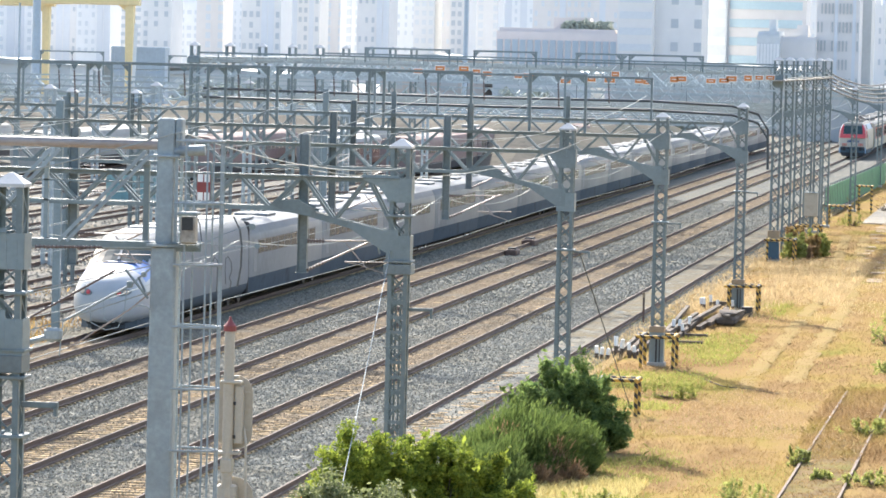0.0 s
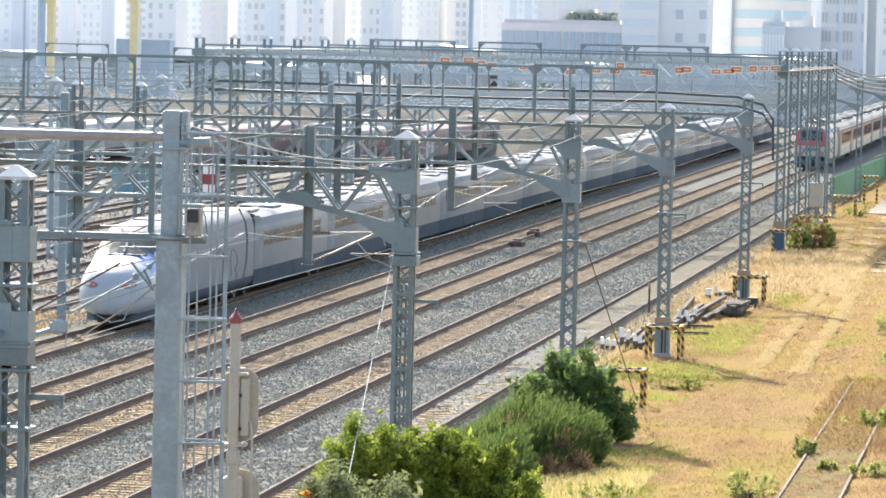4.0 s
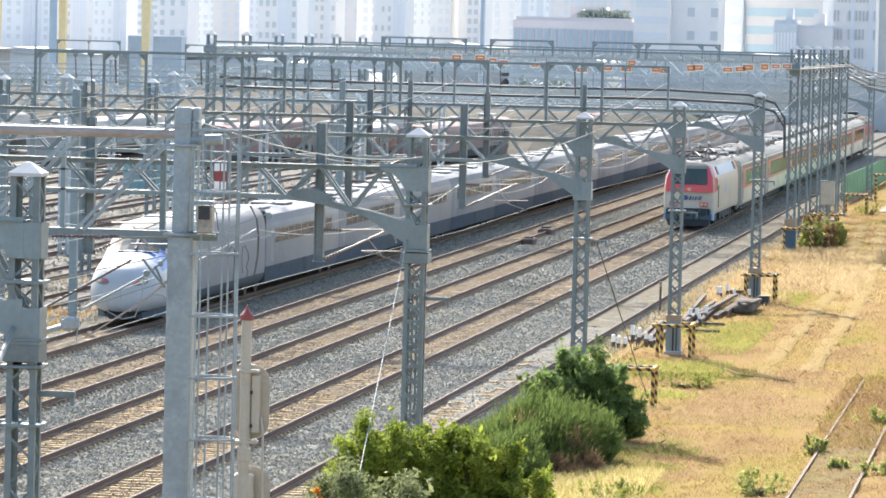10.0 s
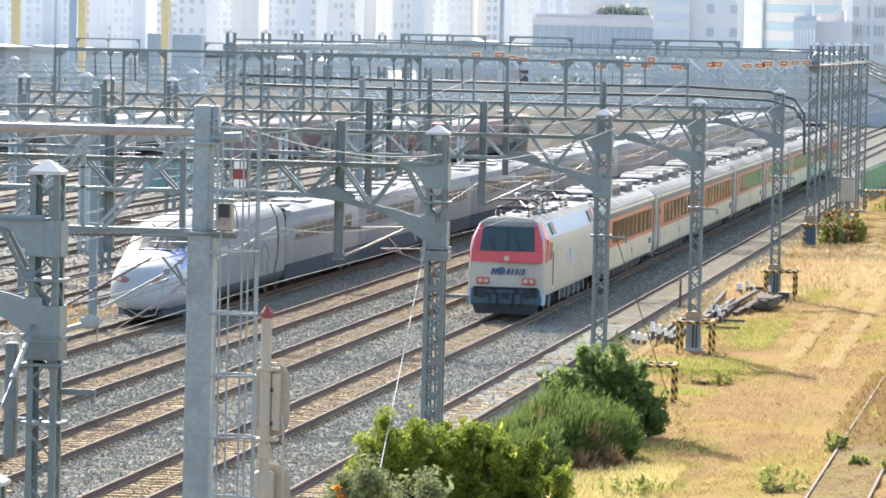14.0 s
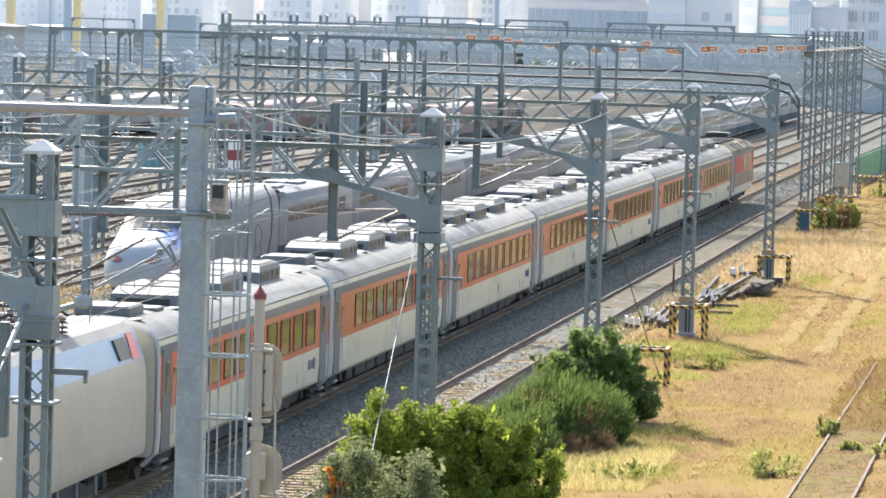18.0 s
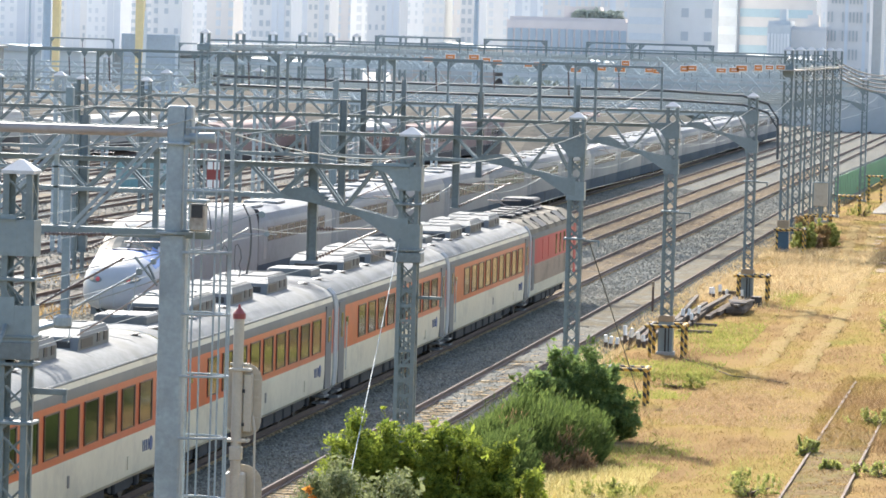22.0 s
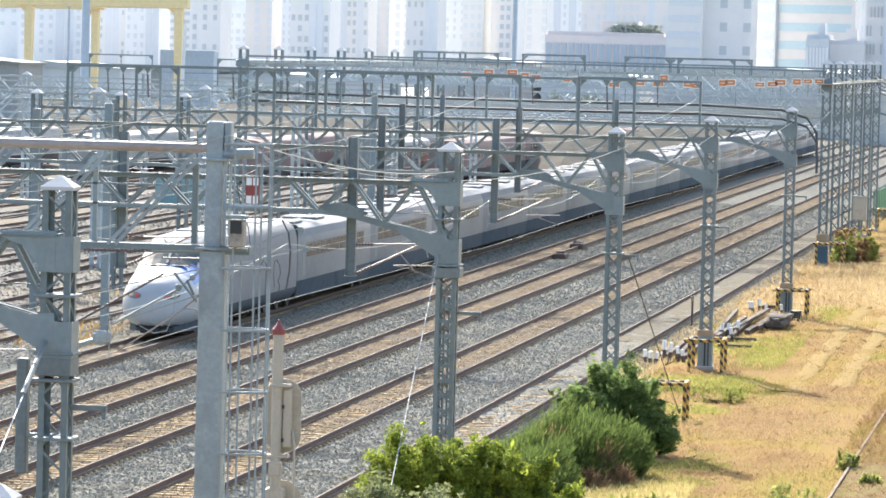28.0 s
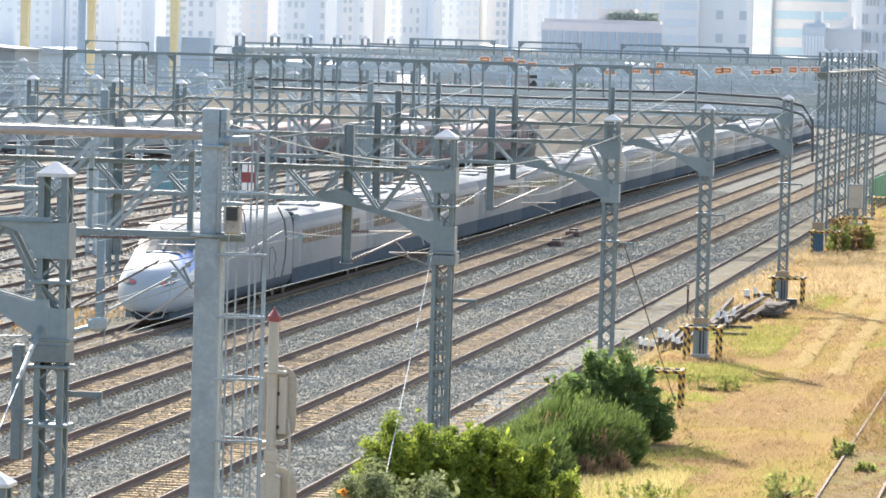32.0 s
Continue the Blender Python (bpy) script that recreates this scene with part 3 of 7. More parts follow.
def board(z0, z1, w, dx=0.0):
    h = (z1 - z0)
    r = w / 2
    pts = [(r * math.cos(a), z1 - r * 0.9 + r * 0.9 * math.sin(a)) for a in np.linspace(0, math.pi, 9)] + [(r * math.cos(a), z0 + r * 0.9 + r * 0.9 * math.sin(a)) for a in np.linspace(math.pi, 2 * math.pi, 9)]
    return Geo().prism([(x + dx, z) for x, z in pts], "y", 0.2, 0.225)


part("backboard", board(3.15, 4.62, 0.70, 0.1), M_BOARD, SIG, "oval cream backboard")
part("backboard", board(1.62, 2.62, 0.80, 0.1), M_BOARD, SIG, "round cream backboard")
part("lamp_case", Geo().box((0.2, 0.1, 3.85), (0.17, 0.2, 1.15), bev=0.02), M_CREAM, SIG)
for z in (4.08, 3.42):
    part("latch", Geo().box((0.13, -0.01, z), (0.05, 0.03, 0.07)), M_BLACK, SIG)
part("clamp", Geo().box((0.06, 0.0, 4.5), (0.42, 0.26, 0.06), bev=0.015), M_CREAM, SIG)
for z in (3.55, 3.95, 4.3):
    part("stiffener", Geo().box((0.08, 0.195, z), (0.62, 0.01, 0.03)), M_CREAM, SIG)
part("lamp_case", Geo().box((0.0, 0.06, 2.2), (0.4, 0.24, 0.55), bev=0.04), M_CREAM, SIG)
part("bracket", Geo().box((0, 0.05, 3.1), (0.5, 0.3, 0.06), bev=0.01), M_CREAM, SIG)
part("bracket", Geo().box((0.02, 0.05, 4.6), (0.36, 0.08, 0.05)), M_CREAM, SIG)
part("bracket", Geo().box((0.0, 0.0, 2.85), (0.24, 0.24, 0.28), bev=0.02), M_CREAM, SIG)
part("conduit", Geo().pipe([(0.3, 0.1, 3.6), (0.36, 0.05, 3.3), (0.37, 0.02, 2.6), (0.4, 0, 1.2), (0.36, 0, 0)], 0.025, 6), M_CREAM, SIG)

# ---- trains ----
M_ROOF = mat("grey_white_roof", (0.25, 0.25, 0.24), 0.85, 0.0, 0.22, 0.9, 0.05, (0.21, 0.205, 0.19), 0.45, spec=0.08)
M_BODY = mat("cream_coach_paint", (0.58, 0.545, 0.42), 0.45, 0.0, 0.09, 0.6, 0.02, (0.40, 0.38, 0.31), 0.3, spec=0.3)
M_OR = mat("orange_coach_paint", (0.50, 0.10, 0.034), 0.36, 0.0, 0.12, 0.6, 0.02, (0.37, 0.10, 0.045), 0.25, 0.1, spec=0.4)
M_GREYB = mat("grey_coach_band", (0.16, 0.165, 0.165), 0.6, 0.0, 0.12, 0.8, 0.02, spec=0.2)
M_BAND = mat("faded_grey_band", (0.165, 0.165, 0.155), 0.6, 0.0, 0.15, 0.8, 0.02, (0.19, 0.18, 0.16), 0.35, spec=0.2)
M_UNDER = mat("dark_underframe", (0.035, 0.036, 0.04), 0.8, 0.0, 0.3, 1.5, 0.2)
M_GLASS = mat("dark_coach_glass", (0.026, 0.034, 0.016), 0.08, 0.0, 0.1, 1.0, 0.0, spec=0.48)
M_SCREEN = mat("loco_windscreen", (0.03, 0.055, 0.055), 0.12, 0.0, 0.05, 1.0, 0.0, spec=0.6)
M_REDC = mat("red_coach_paint", (0.47, 0.075, 0.068), 0.5, 0.0, 0.12, 0.8, 0.03, (0.36, 0.085, 0.075), 0.3, spec=0.15)
M_LRED = mat("loco_red", (0.58, 0.075, 0.085), 0.4, 0.0, 0.06, 1.0, 0.02)
M_LBLUE = mat("loco_dark_blue", (0.05, 0.105, 0.15), 0.55, 0.0, 0.18, 1.0, 0.05, (0.07, 0.085, 0.095), 0.3)
M_SKYB = mat("loco_pale_blue", (0.30, 0.44, 0.60), 0.45, 0.0, 0.1, 1.0, 0.02)
M_LOGO = mat("blue_lettering", (0.03, 0.075, 0.20), 0.5, 0.0, 0.05, 1.0, 0.0)
M_KWHITE = mat("white_train_paint", (0.265, 0.272, 0.278), 0.75, 0.0, 0.1, 0.6, 0.01, (0.26, 0.26, 0.25), 0.35, spec=0.08)
M_KGREY = mat("grey_train_side", (0.27, 0.275, 0.275), 0.5, 0.0, 0.1, 0.5, 0.02, (0.225, 0.228, 0.225), 0.35, spec=0.1)
M_KBLUE = mat("blue_train_paint", (0.07, 0.19, 0.50), 0.3, 0.0, 0.08, 0.6, 0.01)
M_KSKIRT = mat("dark_train_skirt", (0.095, 0.115, 0.135), 0.85, 0.0, 0.15, 0.8, 0.05, (0.07, 0.08, 0.09), 0.3, spec=0.05)
M_AC = mat("roof_unit_grey", (0.16, 0.165, 0.16), 0.6, 0.0, 0.15, 1.2, 0.05, (0.15, 0.15, 0.15), 0.35, spec=0.2)
M_LENS = mat("lamp_lens", (0.55, 0.42, 0.30), 0.15, 0.0, 0.05, 3.0, 0.0)
M_WHEEL = mat("wheel_steel", (0.10, 0.085, 0.075), 0.6, 0.4, 0.2, 2.0, 0.1)


def mirrored(half):
    """A closed outline from its right half, bottom to top."""
    return half + [(-x, z) for x, z in reversed(half) if abs(x) > 1e-6]


def hull(half, mats, ys):
    """A car body: an outline swept along y. mats: one slot per edge of the right half; ys: (y, width, lift) rings."""
    full = mirrored(half)
    n = len(half)
    bands = [0] * len(full)
    for j in range(len(full)):
        if j < n - 1:
            bands[j] = mats[j]
        elif j == n - 1:
            bands[j] = mats[n - 1] if len(mats) >= n else mats[-1]
        elif j < 2 * n - 1:
            bands[j] = mats[2 * n - 3 - j]
        if j == len(full) - 1:
            bands[j] = 4
    zmid = 2.0
    rings = [[(x * w, y, zmid + (z - zmid) * h) for x, z in full] for y, w, h in ys]
    return Geo().loft(rings, bands=bands)


WHEEL = Geo()
WHEEL.rod((-0.06, 0, 0), (0.06, 0, 0), 0.43, 20).rod((-0.08, 0, 0), (0.08, 0, 0), 0.13, 10)
WHEEL = WHEEL.data("wheel", [M_WHEEL])
smooth(WHEEL)
BOGIE = Geo()
for s in (-1, 1):
    BOGIE.prism([(-1.75, 0.42), (-1.5, 0.36), (-0.9, 0.36), (-0.6, 0.3), (0.6, 0.3), (0.9, 0.36), (1.5, 0.36), (1.75, 0.42), (1.7, 0.66), (1.0, 0.72), (0.6, 0.6), (-0.6, 0.6), (-1.0, 0.72), (-1.7, 0.66)], "x", s * 1.0, s * 1.14)
    for y in (-1.2, 1.2):
        BOGIE.box((s * 1.12, y, 0.46), (0.2, 0.34, 0.3), bev=0.04)
    BOGIE.rod((s * 1.08, -0.2, 0.55), (s * 1.08, -0.2, 0.95), 0.13, 10).rod((s * 1.08, 0.2, 0.55), (s * 1.08, 0.2, 0.95), 0.13, 10)
BOGIE.box((0, 0, 0.6), (2.1, 0.5, 0.2), bev=0.04)
BOGIE = BOGIE.data("bogie", [M_UNDER])


def add_bogie(car, y):
    b = part("bogie", BOGIE, None, car, at=(0, y, 0))
    for yy in (-1.2, 1.2):
        for s in (-0.75, 0.75):
            part("wheel", WHEEL, None, b, at=(s, yy, 0.43))


COACH_HALF = [(1.45, 0.68), (1.57, 0.80), (1.6, 1.2), (1.6, 1.72), (1.597, 2.98), (1.575, 3.2), (1.52, 3.38), (1.36, 3.53), (1.0, 3.68), (0.5, 3.76), (0.0, 3.78)]
COACH_BANDS = [0, 0, 0, 1, 2, 0, 3, 3, 3, 3]
ENDS = lambda L: [(0.12, 0.97, 0.985), (0.3, 1, 1), (L - 0.3, 1, 1), (L - 0.12, 0.97, 0.985)]

M_RIM = mat("dark_rim_reveal_shade", (0.07, 0.035, 0.025), 0.5, 0, 0.1, 2.0, 0.0)
PANE = Geo().box((0, 0, 0), (0.02, 1.3, 0.9), bev=0.008).data("window", [M_GLASS])
PANE_RIM = Geo()
for dz in (-0.46, 0.46):
    PANE_RIM.box((0, 0, dz), (0.026, 1.36, 0.03))
# the wider dark strip on one side paints a deep window reveal's shade
for dy, w in ((-0.67, 0.03), (0.66, 0.09)):
    PANE_RIM.box((0, dy, 0), (0.05, w, 0.95))
PANE_RIM = PANE_RIM.data("window_rim", [M_RIM])
AC = Geo()
AC.loft([[(-0.82, -1.75, 0), (0.82, -1.75, 0), (0.82, 1.55, 0), (-0.82, 1.55, 0)], [(-0.82, -1.5, 0.34), (0.82, -1.5, 0.34), (0.82, 1.55, 0.34), (-0.82, 1.55, 0.34)], [(-0.74, -1.1, 0.50), (0.74, -1.1, 0.50), (0.74, 1.5, 0.50), (-0.74, 1.5, 0.50)]])
AC = AC.data("roof_unit", [M_AC])
AC_TOP = Geo().box((0, 0.2, 0.515), (1.4, 2.4, 0.03), bev=0.01).box((0, -0.2, 0.54), (0.08, 1.3, 0.03)).box((0, 0.9, 0.54), (0.9, 0.08, 0.03)).data("lid", [M_ROOF])
AC_GRILLES = [Geo().box((0.82, -0.75, 0.19), (0.02, 1.2, 0.2)).data("grille", [M_BLACK]), Geo().box((0.82, 1.15, 0.24), (0.03, 0.3, 0.2)).data("grille", [M_BLACK]), Geo().box((0.82, 0.45, 0.24), (0.03, 0.3, 0.2)).data("grille", [M_BLACK]), Geo().box((0, -1.66, 0.17), (1.3, 0.02, 0.18)).data("grille", [M_BLACK])]


ROOF_SEAMS = Geo()
for k in range(5):
    ring = [(x, z + 0.012) for x, z in mirrored([(1.52, 3.36), (1.36, 3.52), (1.0, 3.68), (0.5, 3.76), (0.0, 3.78)])]
    ROOF_SEAMS.pipe([(x, 2.3 + 4.7 * k, z - 0.01) for x, z in ring], 0.005, 4)
for s in (-1, 1):
    ROOF_SEAMS.rod((s * 1.535, 0.4, 3.35), (s * 1.535, 23.1, 3.35), 0.03, 6)
ROOF_SEAMS = ROOF_SEAMS.data("roof_seams", [M_ROOF])


def coach_body(L):
    return hull(COACH_HALF, COACH_BANDS, ENDS(L)).data("body", [M_BODY, M_OR, M_BAND, M_ROOF, M_UNDER])


COACH_ME = coach_body(23.5)
smooth(COACH_ME, 28)


def under_boxes(car, L, seed):
    rng = random.Random(seed)
    y = 5.2
    while y < L - 5.5:
        w = rng.uniform(0.9, 2.2)
        part("underfloor_box", Geo().box((0, y + w / 2, 0.52), (2.5, w, 0.5), bev=0.04), M_UNDER, car)
        y += w + rng.uniform(0.15, 0.5)


def coach(at, seed):
    c = thing("passenger_coach", at, "orange and cream passenger coach with dark windows and roof units", "train coach", "coaches of the passing train")
    part("body", COACH_ME, None, c)
    for i in range(9):
        y = 4.9 + 1.92 * i
        for s in (1, -1):
            w = part("window", PANE, None, c, at=pose(s * 1.606, y, 2.36, 0, 0, 0))
            part("window_rim", PANE_RIM, None, w)
    for y in (1.15, 22.35):
        for s in (1, -1):
            d = part("door", Geo().box((s * 1.6, y, 1.95), (0.04, 1.0, 2.35), bev=0.012), M_GREYB, c, "grey folding door")
            part("door_window", Geo().box((s * 1.626, y, 2.45), (0.012, 0.34, 0.72), bev=0.004), M_GLASS, d)
            part("step", Geo().box((s * 1.35, y, 0.55), (0.5, 0.8, 0.06), bev=0.01).box((s * 1.42, y, 0.36), (0.4, 0.7, 0.05), bev=0.01), M_AC, c)
    for y in (7.6, 12.9, 18.2):
        u = part("roof_unit", AC, None, c, at=(0, y, 3.66))
        part("lid", AC_TOP, None, u, "white lid")
        for me in AC_GRILLES:
            part("grille", me, None, u)
    part("roof_unit", Geo().box((-0.1, 2.6, 3.85), (1.3, 1.7, 0.26), bev=0.05), M_AC, c, "flat grey roof box")
    part("tank", Geo().box((0.2, 4.6, 3.77), (1.0, 0.9, 0.1), bev=0.03), M_AC, c)
    for y in (1.3, 5.6, 10.2, 22.4):
        part("vent", Geo().rod((0.85, y, 3.68), (0.85, y, 3.74), 0.1, 10).rod((0.85, y, 3.735), (0.85, y, 3.765), 0.19, 12, 0.13), M_BLACK, c, "small black roof vent")
    part("roof_seams", ROOF_SEAMS, None, c)
    part("gangway", Geo().box((0, 0.02, 2.1), (1.5, 0.3, 2.5), bev=0.05), M_UNDER, c)
    for s in (1, -1):
        for y in (0.14, 23.36):
            part("corner_post", Geo().pipe([(s * 1.28, y, 0.5)] + [(s * (x + 0.012), y, z) for x, z in COACH_HALF[:8]], 0.055, 8), M_CAP, c, "bright curved end post")
        part("grab_rail", Geo().rod((s * 1.66, 1.75, 1.1), (s * 1.66, 1.75, 2.5), 0.018, 6), M_CAP, c)
    lg = Geo().rod((1.602, 21.0, 1.35), (1.615, 21.0, 1.35), 0.17, 14)
    em = part("emblem", lg, M_LOGO, c, "dark blue emblem of plain shapes")
    for k in range(4):
        part("emblem_stroke", Geo().prism([(20.7 - 0.2 * k, 1.22), (20.78 - 0.2 * k, 1.22), (20.74 - 0.2 * k, 1.47), (20.66 - 0.2 * k, 1.47)], "x", 1.603, 1.613), M_LOGO, em)
    part("data_panel", Geo().box((1.606, 12.4, 1.25), (0.01, 0.2, 0.26)), M_AC, c)
    part("filler_flap", Geo().box((1.606, 18.6, 1.1), (0.012, 0.3, 0.3), bev=0.003), M_BODY, c)
    part("destination_plate", Geo().box((1.607, 2.15, 2.5), (0.012, 0.4, 0.26), bev=0.003), M_GLASS, c)
    under_boxes(c, 23.5, seed)
    add_bogie(c, 3.2)
    add_bogie(c, 20.3)
    return c


M_GENROOF = mat("brown_grey_roof", (0.235, 0.21, 0.165), 0.85, 0.0, 0.25, 1.0, 0.05, (0.14, 0.125, 0.10), 0.45, spec=0.08)
M_LOUVRE = mat("tan_louvre_paint", (0.43, 0.33, 0.245), 0.7, 0.0, 0.15, 1.0, 0.03, (0.26, 0.22, 0.17), 0.4, spec=0.1)


def generator_car(at):
    c = thing("generator_car", at, "red and cream generator car with louvres and roof fans", "train car")
    L = 16.8
    half = [(1.45, 0.68), (1.57, 0.80), (1.6, 1.2), (1.6, 2.0), (1.597, 2.98), (1.575, 3.2), (1.52, 3.38), (1.36, 3.53), (1.0, 3.68), (0.5, 3.76), (0.0, 3.78)]
    body = hull(half, [0, 0, 5, 1, 2, 3, 3, 3, 3, 3], ENDS(L)).data("body", [M_BODY, M_REDC, M_BAND, M_GENROOF, M_UNDER, M_LOUVRE])
    smooth(body, 28)
    part("body", body, None, c)
    for i in range(4):
        part("window", Geo().box((1.606, 9.0 + 1.45 * i, 2.5), (0.02, 0.42, 0.8), bev=0.005), M_GLASS, c)
    for y in (4.4, 6.4):
        part("blind_window", Geo().box((1.606, y, 2.5), (0.02, 0.42, 0.8), bev=0.005), M_REDC, c, "painted-over window")
    for k in range(9):
        part("louvre", Geo().box((1.612, 8.2, 1.26 + 0.083 * k), (0.03, 13.2, 0.035)), M_LOUVRE, c, "tan louvre slat")
    for y in (2.2, 4.6, 7.0, 9.4, 11.4):
        part("roof_fan", Geo().box((-0.1, y, 3.83), (1.5, 1.3, 0.12), bev=0.03).rod((-0.1, y, 3.88), (-0.1, y, 3.94), 0.5, 14), M_UNDER, c, "dark round roof fan")
    for k, y in enumerate((1.6, 4.0, 6.4, 8.8, 11.2, 13.6)):
        part("roof_hatch", Geo().loft([[(1.52, y, 3.34), (1.52, y + 1.7, 3.34), (1.05, y + 1.7, 3.68), (1.05, y, 3.68)], [(1.57, y + 0.05, 3.38), (1.57, y + 1.65, 3.38), (1.08, y + 1.65, 3.74), (1.08, y + 0.05, 3.74)]]), M_UNDER if k % 3 == 1 else M_GENROOF, c, "slanted roof-side hatch")
    for y in (3.0, 8.0, 13.0):
        part("roof_rib", Geo().pipe([(x, y, z + 0.01) for x, z in mirrored(half[6:])], 0.03, 5), M_GENROOF, c)
    part("exhaust_box", Geo().box((-0.3, 12.2, 3.98), (1.4, 2.4, 0.5), bev=0.08), M_UNDER, c, "dark exhaust silencer box")
    part("door", Geo().box((1.6, 15.9, 2.05), (0.04, 0.8, 2.1), bev=0.012), M_REDC, c)
    part("door", Geo().box((1.6, 1.0, 2.05), (0.04, 0.8, 2.1), bev=0.012), M_GREYB, c)
    part("end_door", Geo().box((0, L - 0.1, 2.0), (0.9, 0.06, 2.1), bev=0.02), M_REDC, c)
    part("gangway", Geo().box((0, 0.02, 2.1), (1.5, 0.3, 2.5), bev=0.05), M_UNDER, c)
    under_boxes(c, L, 77)
    add_bogie(c, 2.9)
    add_bogie(c, L - 2.9)
    return c


M_LWHITE = mat("loco_white_paint", (0.49, 0.45, 0.37), 0.5, 0.0, 0.08, 0.6, 0.02, (0.40, 0.36, 0.29), 0.3, spec=0.12)


def locomotive(at):
    L = 18.9
    c = thing("locomotive", at, "white, red and blue electric locomotive with raised pantograph gear", "locomotive")
    half = [(1.28, 0.82), (1.46, 0.86), (1.5, 1.0), (1.5, 1.2), (1.5, 2.05), (1.48, 2.62), (1.42, 3.02), (1.16, 3.62), (0.9, 3.78), (0.0, 3.86)]
    full = mirrored(half)
    n = len(half)
    slots = [2, 0, 0, 0, 0, 0, 3, 4, 4]
    bands = [slots[j] if j < n - 1 else slots[2 * n - 3 - j] if j < 2 * n - 2 else 2 for j in range(len(full))]

    def front(z):
        """How far the face leans back at height z."""
        return 0.0 if z < 1.3 else 0.02 + 0.12 * (z - 1.3) if z < 2.5 else 0.17 + 0.42 * (z - 2.5)

    rings = []
    for d, w in ((0.0, 0.91), (0.08, 0.965), (0.25, 0.99), (0.9, 1.0)):
        rings.append([(x * w, front(z) + d * (1.0 if z < 3.4 else 0.8), z - (0.0 if d > 0.05 or z < 3.5 else 0.03)) for x, z in full])
    for y in (2.0, 10.0, L - 2.0):
        rings.append([(x, y, z) for x, z in full])
    rings.append([(x * 0.97, L, z) for x, z in full])
    body = Geo().loft(rings, bands=bands)
    me = body.data("body", [M_LWHITE, M_LRED, M_LBLUE, M_SKYB, M_ROOF])
    smooth(me, 24)
    part("body", me, None, c)

    def face(name, z0, z1, w0, w1, material, off=0.012, label="", parent=c):
        g = Geo()
        lo, hi = front(z0) - off, front(z1) - off
        g.loft([[(-w0, lo, z0), (w0, lo, z0), (w0, lo + 0.05, z0), (-w0, lo + 0.05, z0)], [(-w1, hi, z1), (w1, hi, z1), (w1, hi + 0.05, z1), (-w1, hi + 0.05, z1)]])
        return part(name, g, material, parent, label)

    face("red_band", 2.13, 2.55, 1.345, 1.335, M_LRED, label="red band under the windscreen")
    # darker strip paints the shadow along the roof's front edge
    face("brow", 3.5, 3.66, 1.04, 0.98, M_ROOF, 0.01)
    ws = face("windscreen", 2.57, 3.48, 1.05, 0.99, M_SCREEN, 0.02, "dark wide windscreen")
    face("wiper", 2.6, 3.4, 0.02, 0.02, M_BLACK, 0.04, "", ws)
    for s in (1, -1):
        g = Geo()
        g.loft([[(s * a, front(z) - 0.015, z), (s * (0.91 * w + 0.012), front(z) - 0.012, z), (s * (0.99 * w + 0.016), front(z) + 0.25, z), (s * (w + 0.016), front(z) + e, z), (s * (w - 0.05), front(z) + e, z), (s * (a - 0.02), front(z) + 0.1, z)] for z, a, w, e in ((2.13, 1.1, 1.498, 0.34), (2.57, 1.06, 1.485, 0.42), (3.02, 1.03, 1.42, 0.55), (3.42, 1.0, 1.25, 0.66), (3.58, 0.98, 1.18, 0.7))])
        part("pillar", g, M_LRED, c, "red cab pillar")
        hl = part("headlight", Geo().box((s * 0.88, -0.02, 1.42), (0.5, 0.06, 0.25), bev=0.02), M_LRED, c, "red headlight housing")
        for k in (-0.115, 0.115):
            part("lens", Geo().rod((s * 0.88 + k, -0.07, 1.42), (s * 0.88 + k, -0.04, 1.42), 0.088, 14), M_LENS, hl)
        part("buffer", Geo().rod((s * 0.88, -0.35, 0.95), (s * 0.88, 0.1, 0.95), 0.09, 10).rod((s * 0.88, -0.38, 0.95), (s * 0.88, -0.33, 0.95), 0.2, 14), M_UNDER, c)
        part("cab_window", Geo().box((s * 1.5, 1.6, 2.55), (0.03, 0.55, 0.7), bev=0.01), M_GLASS, c)
        part("cab_door", Geo().box((s * 1.505, 2.6, 1.95), (0.02, 0.62, 1.75), bev=0.008), M_BODY, c)
        part("grab_rail", Geo().rod((s * 1.56, 2.15, 1.2), (s * 1.56, 2.15, 2.5), 0.02, 6), M_BLACK, c)
        part("side_panel", Geo().prism([(0.75, 2.13), (1.3, 2.13), (1.42, 2.98), (0.95, 2.98)], "x", s * 1.462, s * 1.508), M_LRED, c, "red panel behind the cab corner")
        for y0, y1 in ((3.0, 4.1), (16.2, 17.3)):
            part("roof_grille", Geo().loft([[(s * 1.395, y0, 3.1), (s * 1.395, y1, 3.1), (s * 1.2, y1, 3.55), (s * 1.2, y0, 3.55)], [(s * 1.43, y0, 3.12), (s * 1.43, y1, 3.12), (s * 1.235, y1, 3.57), (s * 1.235, y0, 3.57)]]), M_BLACK, c, "dark slanted roof-side grille")
        for y0, y1 in ((1.0, 1.8), (17.5, 18.4)):
            part("side_panel", Geo().loft([[(s * 1.38, y0, 3.04), (s * 1.38, y1, 3.04), (s * 1.15, y1, 3.58), (s * 1.15, y0 + 0.25, 3.58)], [(s * 1.425, y0, 3.06), (s * 1.425, y1, 3.06), (s * 1.18, y1, 3.62), (s * 1.18, y0 + 0.25, 3.62)]]), M_LRED, c)
        part("corner_panel", Geo().prism([(0.02, 0.5), (0.5, 0.5), (0.75, 0.9), (0.75, 1.12), (0.02, 1.12)], "x", s * 1.36, s * 1.46), M_SKYB, c, "pale blue lower corner panel")
